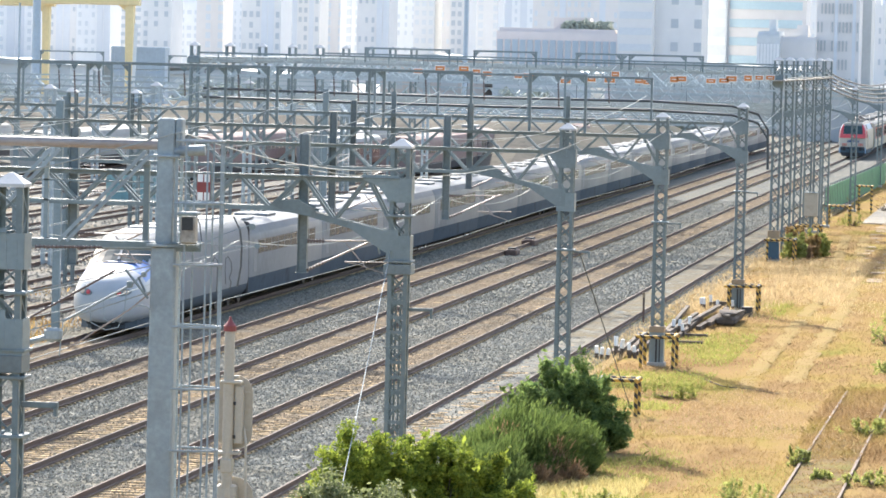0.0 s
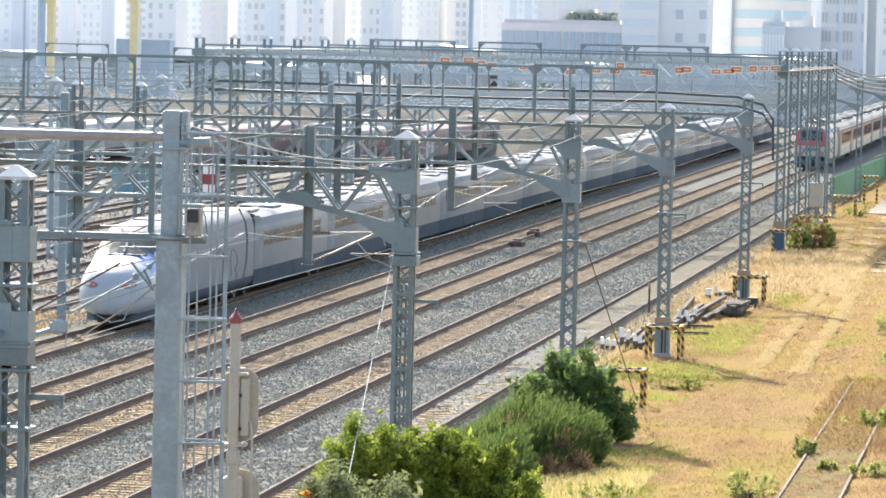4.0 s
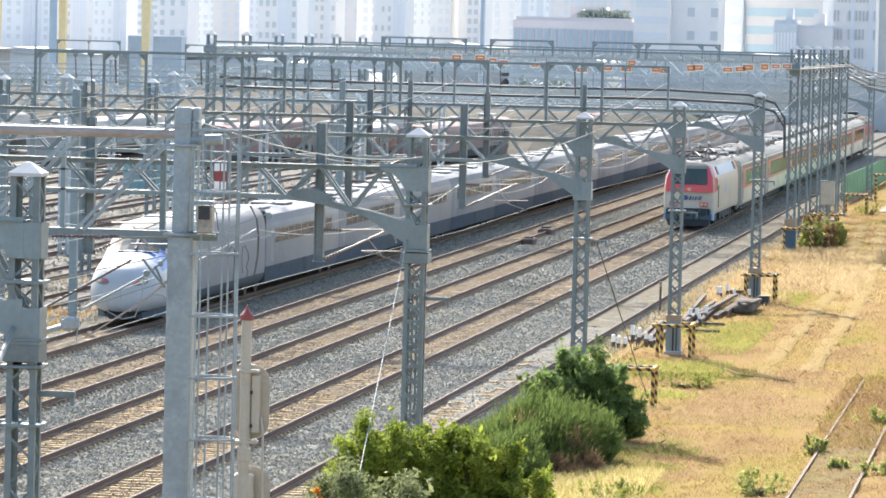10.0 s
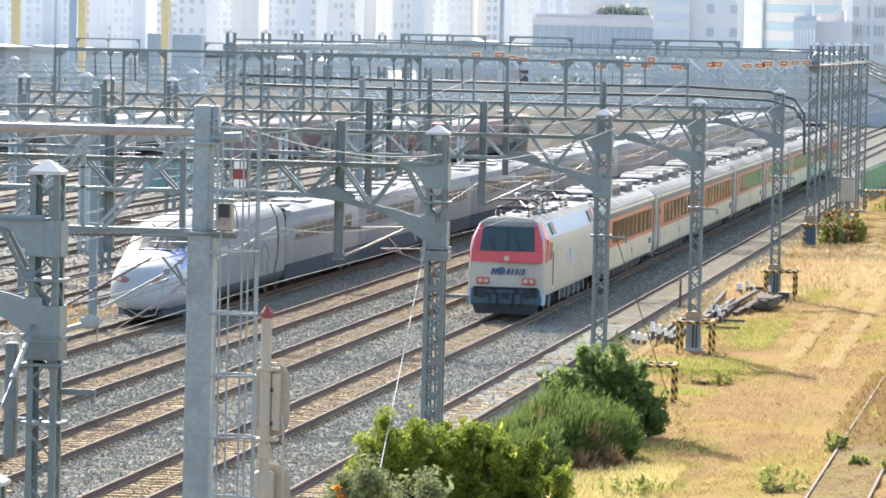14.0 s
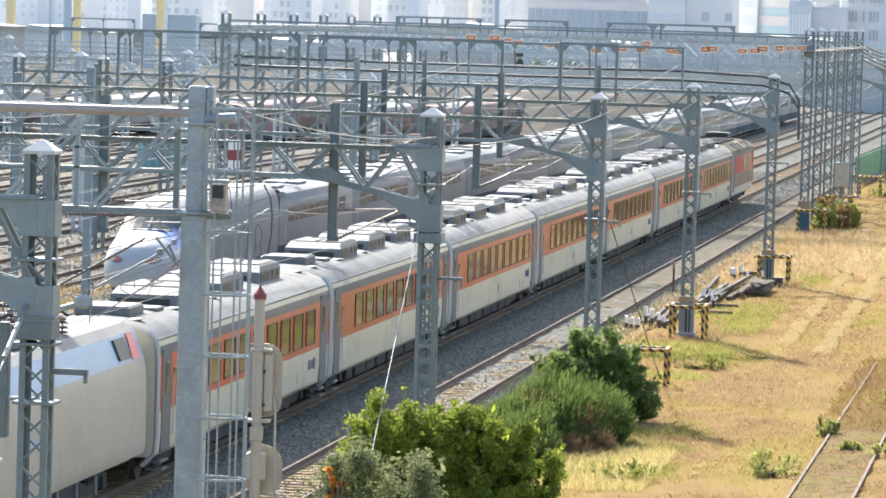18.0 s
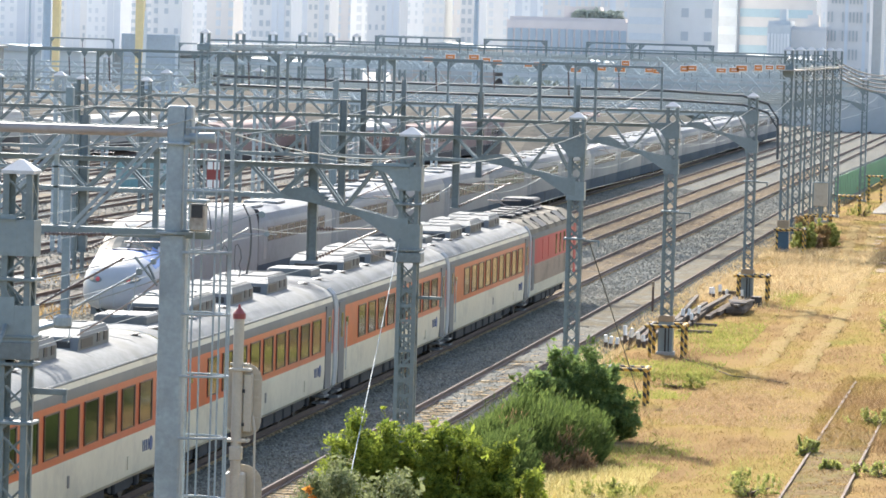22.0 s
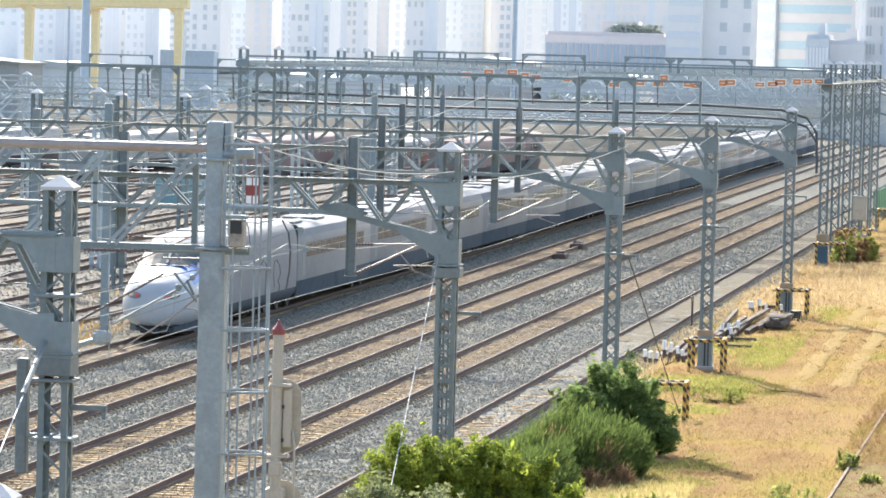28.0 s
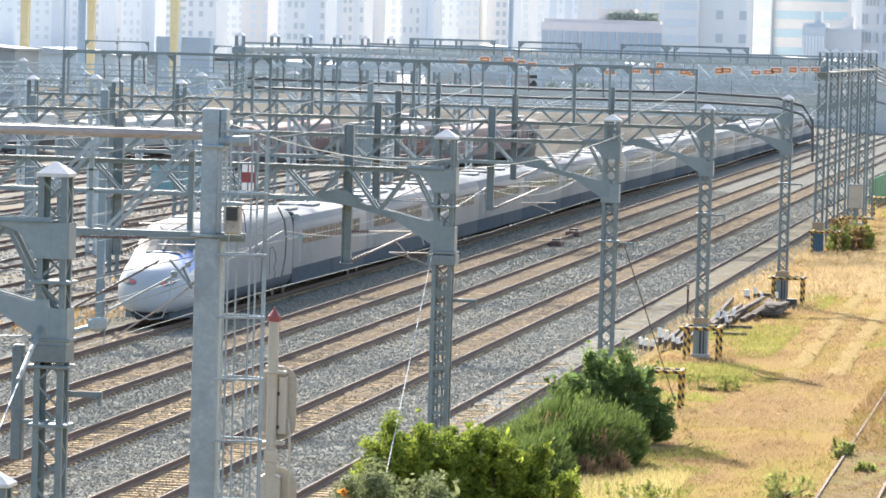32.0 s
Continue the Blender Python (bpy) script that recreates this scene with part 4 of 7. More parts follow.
        for y, z in ((2.2, 0.3), (5.6, 0.4), (7.2, 0.45), (8.6, 0.35), (10.4, 0.45), (12.2, 0.35), (14.0, 0.4)):
            part("sand_pipe", Geo().rod((s * 1.4, y, 0.9), (s * 1.4, y + 0.05, z), 0.035, 6), M_GALV, c, "pale vertical pipe under the side")
    part("lamp", Geo().rod((0, 0.03, 2.28), (0, 0.09, 2.28), 0.11, 14), M_LENS, c, "round top lamp")
    part("bumper", Geo().box((0, -0.03, 0.8), (2.66, 0.14, 0.66), bev=0.05), M_LBLUE, c, "dark blue buffer beam")
    for x, z, w, h in ((-0.45, 1.0, 0.18, 0.22), (0.45, 1.0, 0.18, 0.22), (-1.18, 0.95, 0.14, 0.3), (1.18, 0.95, 0.14, 0.3)):
        part("coupling_box", Geo().box((x, -0.12, z), (w, 0.12, h), bev=0.03), M_UNDER, c)
    for x in (-0.62, -0.32, 0.3, 0.6):
        part("air_hose", Geo().pipe([(x, -0.1, 0.98), (x + 0.03, -0.22, 0.8), (x + 0.02, -0.24, 0.55), (x - 0.05, -0.16, 0.42)], 0.028, 6), M_BLACK, c)
    part("step", Geo().box((0, -0.14, 1.16), (2.5, 0.14, 0.05), bev=0.01), M_UNDER, c)
    part("wiper", Geo().rod((0.55, 0.14, 2.6), (0.3, 0.3, 3.05), 0.018, 5), M_BLACK, c)
    part("wiper", Geo().rod((-0.45, 0.14, 2.6), (-0.7, 0.3, 3.05), 0.018, 5), M_BLACK, c)
    part("snow_plough", Geo().prism([(-1.3, 0.55), (1.3, 0.55), (1.15, 0.16), (-1.15, 0.16)], "y", -0.12, 0.0), M_UNDER, c)
    part("coupler", Geo().box((0, -0.3, 0.88), (0.25, 0.5, 0.25), bev=0.04).rod((0.3, -0.1, 0.95), (0.34, -0.2, 0.45), 0.03).rod((-0.3, -0.1, 0.95), (-0.34, -0.2, 0.45), 0.03), M_UNDER, c)
    em = part("emblem", Geo().rod((-0.2, 0.02, 1.8), (-0.2, 0.07, 1.8), 0.15, 18), M_LOGO, c, "blue emblem of plain shapes")
    for x, w in ((-0.52, 0.1), (-0.40, 0.06), (0.08, 0.1), (0.24, 0.06), (0.40, 0.08), (0.54, 0.05), (0.66, 0.09)):
        part("emblem_stroke", Geo().prism([(x - w / 2 - 0.03, 1.67), (x + w / 2 - 0.03, 1.67), (x + w / 2 + 0.03, 1.89), (x - w / 2 + 0.03, 1.89)], "y", 0.035, 0.075), M_LOGO, em)
    part("emblem", Geo().rod((1.5, 8.6, 2.1), (1.515, 8.6, 2.1), 0.3, 16).box((1.507, 7.6, 2.05), (0.014, 1.0, 0.12)).box((1.507, 7.4, 2.2), (0.014, 0.6, 0.06)), M_SKYB, c, "pale emblem of plain shapes on the side")
    for y0 in (2.6, 13.2):
        pan = part("pantograph", Geo().box((-0.6, y0, 4.15), (0.09, 1.9, 0.08)).box((0.6, y0, 4.15), (0.09, 1.9, 0.08)).box((0, y0 - 0.75, 4.15), (1.2, 0.1, 0.08)).box((0, y0 + 0.75, 4.15), (1.2, 0.1, 0.08)).rod((-0.5, y0 - 0.8, 4.18), (0, y0 + 0.7, 4.42), 0.04).rod((0.5, y0 - 0.8, 4.18), (0, y0 + 0.7, 4.42), 0.04).rod((0, y0 + 0.7, 4.42), (0, y0 - 0.4, 4.46), 0.04).pipe([(-1.0, y0 - 0.4, 4.3), (-0.75, y0 - 0.4, 4.46), (0.75, y0 - 0.4, 4.46), (1.0, y0 - 0.4, 4.3)], 0.035, 6).rod((-0.7, y0, 4.46), (0.7, y0, 4.46), 0.035), M_BLACK, c, "folded dark pantograph")
        for sx in (-0.6, 0.6):
            for sy in (-0.8, 0.8):
                g = Geo()
                insulator(g, (sx, y0 + sy, 3.72), (sx, y0 + sy, 4.14), 0.14, 4)
                part("insulator", g, M_INSUL, pan)
    for x, y, zt in ((0.55, 4.6, 4.45), (-0.3, 5.3, 4.5), (0.6, 6.1, 4.3), (0.2, 11.0, 4.75), (-0.4, 11.7, 4.6)):
        sw = part("roof_switch", Geo().box((x, y, 3.86), (0.36, 0.36, 0.14), bev=0.03).box((x, y, zt + 0.06), (0.24, 0.5, 0.12), bev=0.03).pipe([(x, y - 0.2, zt + 0.1), (x, y - 0.6, zt + 0.02), (x, y - 0.75, zt - 0.3)], 0.025, 6), M_DARK, c, "dark high-voltage roof switch")
        g = Geo()
        insulator(g, (x, y, 3.9), (x, y, zt), 0.13, 5)
        part("insulator", g, M_INSUL, sw)
    for y in (7.6, 9.6):
        part("roof_hatch", Geo().box((0, y, 3.88), (1.5, 1.2, 0.16), bev=0.04), M_AC, c)
    part("roof_cable", Geo().pipe([(0.2, 4.0, 4.15), (0.2, 6, 4.2), (0.2, 9, 4.16), (0.2, 12.5, 4.2)], 0.025), M_DKWIRE, c)
    part("skirt", Geo().box((0, 9.4, 0.62), (2.7, 6.0, 0.5), bev=0.06), M_UNDER, c)
    add_bogie(c, 4.3)
    add_bogie(c, L - 4.3)
    return c


TX = TRACKS["d"]
TRAIN = [(locomotive((TX, 492.8, 0)), 0.0)]
for i in range(7):
    TRAIN.append((coach((TX, 492.8 + 19.2 + 23.5 * i, 0), i), 19.2 + 23.5 * i))
TRAIN.append((generator_car((TX, 492.8 + 19.2 + 164.5, 0)), 19.2 + 164.5))

# parked white high-speed train
K_HALF = [(1.12, 0.30), (1.36, 0.42), (1.445, 1.12), (1.46, 1.40), (1.46, 2.0), (1.45, 2.65), (1.40, 2.92), (1.24, 3.2), (0.9, 3.36), (0.0, 3.42)]
KX = TRACKS["a"]
K_BANDS = [2, 2, 1, 1, 1, 1, 0, 0, 0]


def k_coach_mesh(L, tall=1.0):
    g = hull([(x, z * tall) for x, z in K_HALF], K_BANDS, [(0.0, 0.96, 0.99), (0.15, 1, 1), (L - 0.35, 1, 1), (L - 0.2, 0.96, 0.99)])
    me = g.data("body", [M_KWHITE, M_KGREY, M_KSKIRT, M_BLACK, M_UNDER])
    smooth(me, 28)
    return me


M_KSCREEN = mat("teal_windscreen", (0.03, 0.055, 0.06), 0.12, 0.0, 0.05, 1.0, 0.0, spec=0.2)
# Lighter copy of the body white, painting daylight onto the nose front.
M_KNOSE = mat("lit_white_paint", (0.40, 0.42, 0.44), 0.35, 0.0, 0.06, 0.6, 0.01, (0.42, 0.43, 0.43), 0.3, spec=0.4)


def k_power(at):
    c = thing("power_car", at, "white streamlined power car with blue flash and dark windscreen", "train car", "parked white train")
    L = 22.0
    rings = []
    # y, half width, bottom, top, squareness
    shape = ((-0.25, 0.32, 0.78, 1.4, 2.1), (-0.2, 0.62, 0.6, 1.62, 2.2), (-0.05, 0.9, 0.46, 1.86, 2.3), (0.2, 1.12, 0.38, 2.06, 2.45), (0.7, 1.29, 0.34, 2.25, 2.6), (1.4, 1.38, 0.33, 2.42, 2.8), (2.1, 1.42, 0.33, 2.55, 3.0), (2.4, 1.43, 0.33, 2.62, 3.0), (2.75, 1.44, 0.33, 2.80, 2.9), (3.05, 1.445, 0.33, 2.97, 2.8), (3.4, 1.45, 0.33, 3.16, 2.75), (3.85, 1.455, 0.33, 3.38, 2.75), (4.2, 1.46, 0.33, 3.48, 2.9), (5.4, 1.46, 0.33, 3.64, 4.2), (8.0, 1.46, 0.33, 3.68, 4.6), (L - 0.4, 1.46, 0.33, 3.68, 4.6), (L - 0.2, 1.4, 0.36, 3.64, 4.6))

    def nose_y(x, z):
        """How far back the nose surface lies at x, z."""
        for y in np.arange(-0.25, 3.0, 0.02):
            w, bot, top, n = (float(np.interp(y, [r[0] for r in shape], [r[j] for r in shape])) for j in (1, 2, 3, 4))
            zc = bot + (top - bot) * 0.42
            if abs(x / w) ** n + abs((z - zc) / ((top - zc) if z > zc else (zc - bot))) ** n <= 1:
                return y
        return 3.0

    def patch(cx, cz, rx, rz, tilt, proud):
        """A thin oval lying on the nose surface."""
        g = Geo()
        for k in (0.0, 0.55, 1.0):
            for j in range(18):
                u, v = k * rx * math.cos(j * math.pi / 9), k * rz * math.sin(j * math.pi / 9)
                x, z = cx + u * math.cos(tilt) - v * math.sin(tilt), cz + u * math.sin(tilt) + v * math.cos(tilt)
                g.v.append((x, nose_y(x, z) - proud * (1.15 - 0.4 * k), z))
        for k in range(2):
            for j in range(18):
                a, b = k * 18 + j, k * 18 + (j + 1) % 18
                g.f.append((a, b, b + 18, a + 18))
                g.m.append(0)
        return g

    for y, w, bot, top, n in shape:
        zc = bot + (top - bot) * 0.42
        ring = []
        for k in range(32):
            a = 2 * math.pi * (k + 0.5) / 32
            ca, sa = math.cos(a), math.sin(a)
            hz = (top - zc) if sa > 0 else (zc - bot)
            ring.append((w * math.copysign(abs(ca) ** (2 / n), ca), y, zc + hz * math.copysign(abs(sa) ** (2 / n), sa)))
        rings.append(ring)
    shell = Geo().loft(rings)
    for i, fc in enumerate(shell.f):
        zs = sum(shell.v[k][2] for k in fc) / len(fc)
        ys = sum(shell.v[k][1] for k in fc) / len(fc)
        xs = sum(shell.v[k][0] for k in fc) / len(fc)
        # body past y 4 takes the plain white, the nose its lit copy
        shell.m[i] = 3 if ys > 4.0 and zs > 0.92 else 2 if zs < (0.5 if ys < 2.6 else 0.92) else 1 if (zs > 2.05 and 1.45 < ys < 2.72) or (2.05 < zs < 2.3 and 2.7 < ys < 6.0) else 0
    scr = Geo()
    pick = [i for i, fc in enumerate(shell.f) if len(fc) == 4 and 2.4 < sum(shell.v[k][1] for k in fc) / 4 < 3.9 and sum(shell.v[k][2] for k in fc) / 4 > 2.6 and abs(sum(shell.v[k][0] for k in fc)) / 4 < 1.22]
    used = sorted({k for i in pick for k in shell.f[i]})
    spot = {k: n for n, k in enumerate(used)}
    scr.v = [(shell.v[k][0] * 1.004, shell.v[k][1] - 0.006, shell.v[k][2] + 0.01) for k in used]
    scr.f, scr.m = [tuple(spot[k] for k in shell.f[i]) for i in pick], [0] * len(pick)
    me = shell.data("body", [M_KNOSE, M_KBLUE, M_KSKIRT, M_KWHITE])
    smooth(me, 40)
    part("body", me, None, c)
    part("windscreen", scr, M_KSCREEN, c, "dark teal split windscreen")
    part("divider", Geo().bar((0, 2.36, 2.66), (0, 3.75, 3.37), 0.09, 0.05), M_KWHITE, c)
    for s in (1, -1):
        hl = part("headlight", patch(s * 0.7, 1.58, 0.3, 0.13, s * 0.12, 0.03), M_DARK, c, "dark headlight recess")
        part("lens", patch(s * 0.82, 1.6, 0.1, 0.08, 0, 0.055), M_LENS, hl)
        part("tail_light", patch(s * 0.57, 1.58, 0.085, 0.085, 0, 0.055), M_LRED, hl, "red tail light")
        part("cab_door", Geo().box((s * 1.6, 6.6, 2.0), (0.03, 0.7, 1.9), bev=0.01), M_KWHITE, c)
    part("grille_strip", Geo().box((0, 2.24, 2.585), (1.7, 0.16, 0.03)), M_BLACK, c)
    part("lower_fairing", Geo().loft([[(-w, y, 0.6), (w, y, 0.6), (w, y, 0.22), (-w, y, 0.22)] for y, w in ((0.5, 0.7), (1.0, 1.05), (2.0, 1.2), (3.0, 1.25))]), M_KSKIRT, c)
    part("pantograph", Geo().box((0, 14, 3.74), (1.2, 1.8, 0.05)).rod((-0.4, 13.2, 3.77), (0, 14.7, 3.97), 0.03).rod((0.4, 13.2, 3.77), (0, 14.7, 3.97), 0.03).rod((-0.8, 13.6, 4.02), (0.8, 13.6, 4.02), 0.035), M_DARK, c)
    for y in (8.0, 10.5, 17.5, 19.5):
        part("roof_hatch", Geo().box((0, y, 3.66), (1.4, 1.6, 0.12), bev=0.03), M_KGREY, c)
    part("bellows", Geo().box((0, L - 0.12, 1.95), (2.84, 0.22, 3.0), bev=0.08), M_BLACK, c)
    part("skirt_clutter", Geo().rod((-0.7, 0.35, 0.42), (0.7, 0.35, 0.42), 0.05, 8).box((0.35, 0.5, 0.3), (0.3, 0.3, 0.3), bev=0.04).box((-0.4, 0.5, 0.3), (0.3, 0.3, 0.3), bev=0.04), M_UNDER, c)
    add_bogie(c, 5.2)
    add_bogie(c, 16.8)
    return c


M_KBAND = mat("brown_window_band", (0.195, 0.175, 0.165), 0.6, 0.0, 0.15, 0.8, 0.02, spec=0.1)
K_PANE = Geo().box((0, 0, 0), (0.015, 1.4, 0.52), bev=0.006).data("window", [mat("brown_tinted_pane", (0.07, 0.067, 0.062), 0.25, 0.0, 0.1, 1.0, 0.0, spec=0.2)])
K_ME = k_coach_mesh(18.7)
k_power((KX, 162.0, 0))
for i in range(18):
    y = 162.0 + 22.0 + 18.7 * i
    c = thing("train_coach", (KX, y, 0), "white and grey high-speed coach parked on its track", "train coach", "parked white train")
    part("body", K_ME, None, c)
    for k in range(9):
        part("window", K_PANE, None, c, at=(1.462, 2.6 + 1.62 * k, 2.34))
    part("window_band", Geo().box((1.457, 9.1, 2.34), (0.014, 14.6, 0.6)), M_KBAND, c, "brownish window band")
    part("door", Geo().box((1.462, 1.2, 2.0), (0.016, 0.8, 1.36), bev=0.006), M_KGREY, c, "grey-white plug door")
    part("bellows", Geo().box((0, 18.6, 1.85), (2.4, 0.3, 2.6), bev=0.08), M_BLACK, c)
    for k, yy in enumerate((3.5, 9.0, 14.5)):
        part("roof_unit", Geo().box((0, yy, 3.44), (1.5, 2.2, 0.12), bev=0.04), M_KGREY, c)
    add_bogie(c, -0.1)

# ---- grass field, bushes ----
def grass_mat(name, level, back_light):
    """Dry grass: gold, pale, brown and green in long drifts, finely mottled, each blade a little different."""
    m = bpy.data.materials.new(name)
    m.use_nodes = True
    N, L = m.node_tree.nodes, m.node_tree.links
    bsdf = N["Principled BSDF"]
    bsdf.inputs["Roughness"].default_value, bsdf.inputs["Specular IOR Level"].default_value = 0.9, 0.0
    tc, mp, big, small, geo = (N.new("ShaderNode" + k) for k in ("TexCoord", "Mapping", "TexNoise", "TexNoise", "NewGeometry"))
    mp.inputs["Scale"].default_value = (1.0, 0.32, 1.0)
    L.new(tc.outputs["Object"], mp.inputs["Vector"])
    for no, sc, vec in ((big, 0.34, mp.outputs["Vector"]), (small, 9.0, tc.outputs["Object"])):
        no.inputs["Scale"].default_value, no.inputs["Detail"].default_value, no.inputs["Roughness"].default_value = sc, 7, 0.65
        L.new(vec, no.inputs["Vector"])
    ramp = N.new("ShaderNodeValToRGB")
    e = ramp.color_ramp.elements
    e[0].position, e[0].color = 0.30, (0.30, 0.275, 0.085, 1)
    e[1].position, e[1].color = 0.70, (0.34, 0.22, 0.115, 1)
    for p, c in ((0.38, (0.40, 0.31, 0.11)), (0.46, (0.45, 0.32, 0.135)), (0.53, (0.44, 0.30, 0.145)), (0.60, (0.40, 0.265, 0.135))):
        e.new(p).color = (*c, 1)
    L.new(big.outputs["Fac"], ramp.inputs["Fac"])
    add, mr, scl = N.new("ShaderNodeMath"), N.new("ShaderNodeMapRange"), N.new("ShaderNodeVectorMath")
    add.operation, scl.operation = "ADD", "SCALE"
    L.new(small.outputs["Fac"], add.inputs[0])
    L.new(geo.outputs["Random Per Island"], add.inputs[1])
    mr.inputs["From Min"].default_value, mr.inputs["From Max"].default_value = 0.3, 1.7
    mr.inputs["To Min"].default_value, mr.inputs["To Max"].default_value = level * 0.7, level * 1.3
    L.new(add.outputs[0], mr.inputs["Value"])
    L.new(ramp.outputs["Color"], scl.inputs[0])
    L.new(mr.outputs["Result"], scl.inputs["Scale"])
    L.new(scl.outputs["Vector"], bsdf.inputs["Base Color"])
    bp = N.new("ShaderNodeBump")
    bp.inputs["Strength"].default_value, bp.inputs["Distance"].default_value = 0.5, 0.05
    L.new(small.outputs["Fac"], bp.inputs["Height"])
    L.new(bp.outputs["Normal"], bsdf.inputs["Normal"])
    if back_light:
        tr, ms = N.new("ShaderNodeBsdfTranslucent"), N.new("ShaderNodeMixShader")
        L.new(scl.outputs["Vector"], tr.inputs["Color"])
        ms.inputs[0].default_value = back_light
        L.new(bsdf.outputs[0], ms.inputs[1])
        L.new(tr.outputs[0], ms.inputs[2])
        L.new(ms.outputs[0], N["Material Output"].inputs["Surface"])
    return m


M_GRASS = grass_mat("dry_grass_ground", 0.59, 0.0)
M_BLADE = grass_mat("dry_grass_blades", 0.69, 0.5)
M_BLADE_G = foliage("green_grass_blades", (0.16, 0.185, 0.045), (0.36, 0.36, 0.10), 0.3, 0.5)
# dark leaf greens raised somewhat, haze put into the leaf colour
M_LEAF = foliage("dark_green_leaves", (0.065, 0.12, 0.045), (0.24, 0.315, 0.095), 1.5, 0.6)
M_LEAF_L = foliage("yellow_green_leaves", (0.055, 0.105, 0.02), (0.33, 0.38, 0.055), 1.3, 0.55)
M_LEAF_M = foliage("grey_green_leaves", (0.06, 0.09, 0.035), (0.24, 0.26, 0.12), 1.6, 0.45)
M_BARK = mat("brown_bark", (0.16, 0.12, 0.09), 0.9, 0.0, 0.25, 6.0, 0.3)
solid("ground_grass", sheet(-16.0, 40, -30, 900, GRASS_Z, 90, 900, 0.10, 5, 0.3), M_GRASS, "sunlit dry yellow grass beside the tracks", "grass", "structure", soft=70)


def bush(at, rx, ry, h, leaves, material, label, seed, leaf=0.11, group="", upright=0.0, slim=0.45, clumps=170, sprigs=0.04, lobes=((0, 0, 1, 1),)):
    """Stems under uneven domes of leaf clumps (lobes: offset, width and height shares), leaves inside and sprigs standing out."""
    rng = np.random.default_rng(seed)
    b = thing("bush", at, label, "bush", group)
    g = Geo()
    for k in range(9):
        a, lean = rng.random() * 6.28, rng.uniform(0.2, 0.75)
        end = Vector((rx * lean * math.cos(a), ry * lean * math.sin(a), h * rng.uniform(0.5, 0.8)))
        mid = Vector((end.x * 0.4, end.y * 0.4, end.z * 0.5))
        g.rod((0, 0, -0.1), mid, 0.05, 6, 0.03)
        g.rod(mid, end, 0.03, 5, 0.008)
    tagged(part("stem", g, M_BARK, b), kind="stuff")
    size = np.array([rx, ry, h])
    th, u = rng.random(clumps) * 6.283, 0.88 * rng.random(clumps) ** 0.8
    rad = 0.72 + 0.16 * rng.random(clumps) + 0.07 * np.sin(2 * th + seed) + 0.06 * np.sin(5 * th + 2 * seed)
    ring = np.sqrt(np.maximum(0.03, 1 - (u * 0.95) ** 3.0))
    lobe = np.array(lobes, float)
    share = lobe[:, 2] * lobe[:, 3]
    own = lobe[rng.choice(len(lobe), clumps, p=share / share.sum())]
    C = np.stack([rad * ring * np.cos(th), rad * ring * np.sin(th), 0.08 + 0.96 * u * (0.55 + 0.45 * rad / 0.88)], 1)
    C *= size * np.stack([own[:, 2], own[:, 2], own[:, 3]], 1)
    off = np.stack([own[:, 0], own[:, 1], 0 * own[:, 0]], 1)
    which = rng.integers(0, clumps, leaves)
    D = rng.normal(0, 1, (leaves, 3)) + np.array([0, 0, 0.35])
    D /= np.linalg.norm(D, axis=1)[:, None]
    span = (rx + ry) / 2
    cr = rng.uniform(0.14, 0.25, clumps)[which] * span
    P = off[which] + C[which] + D * (cr * rng.random(leaves) ** 0.45)[:, None] * np.array([1, 1, 0.85])
    inner = rng.random(leaves) < 0.22
    P[inner] = (off[which] + C[which] * rng.uniform(0.4, 1.0, (leaves, 1)))[inner]
    # sprigs: short shoots beyond the clumps
    ns = max(1, int(leaves * sprigs / 14))
    at_clump = rng.integers(0, clumps, ns)
    root = C[at_clump]
    way = root / size * np.array([0.8, 0.8, 0.5]) + np.array([0, 0, 0.75]) + rng.normal(0, 0.25, (ns, 3))
    way /= np.linalg.norm(way, axis=1)[:, None]
    pick = rng.integers(0, ns, int(leaves * sprigs))
    P[:len(pick)] = (off[at_clump] + root)[pick] + (way[pick] * rng.uniform(0.1, 0.42, (len(pick), 1)) + rng.normal(0, 0.02, (len(pick), 3))) * span
    P[:, 2] = np.maximum(P[:, 2], 0.03)
    A = rng.normal(0, 1, (leaves, 3)) * (1 - 0.7 * upright) + np.array([0.5, 0, 1.6]) * upright
    A /= np.linalg.norm(A, axis=1)[:, None]
    B = np.cross(A, D + rng.normal(0, 0.6, (leaves, 3)))
    B /= np.linalg.norm(B, axis=1)[:, None]
    sz = leaf * rng.uniform(0.6, 1.3, leaves)[:, None] * np.where(inner, 2.4, 1.0)[:, None]
    q = np.stack([P - A * sz, P + B * sz * slim, P + A * sz, P - B * sz * slim], 1).reshape(-1, 3)
    me = bpy.data.meshes.new("leaves")
    me.from_pydata(q.tolist(), [], np.arange(leaves * 4).reshape(-1, 4).tolist())
    me.materials.append(material)
    tagged(part("leaves", me, None, b), kind="stuff")
    return b


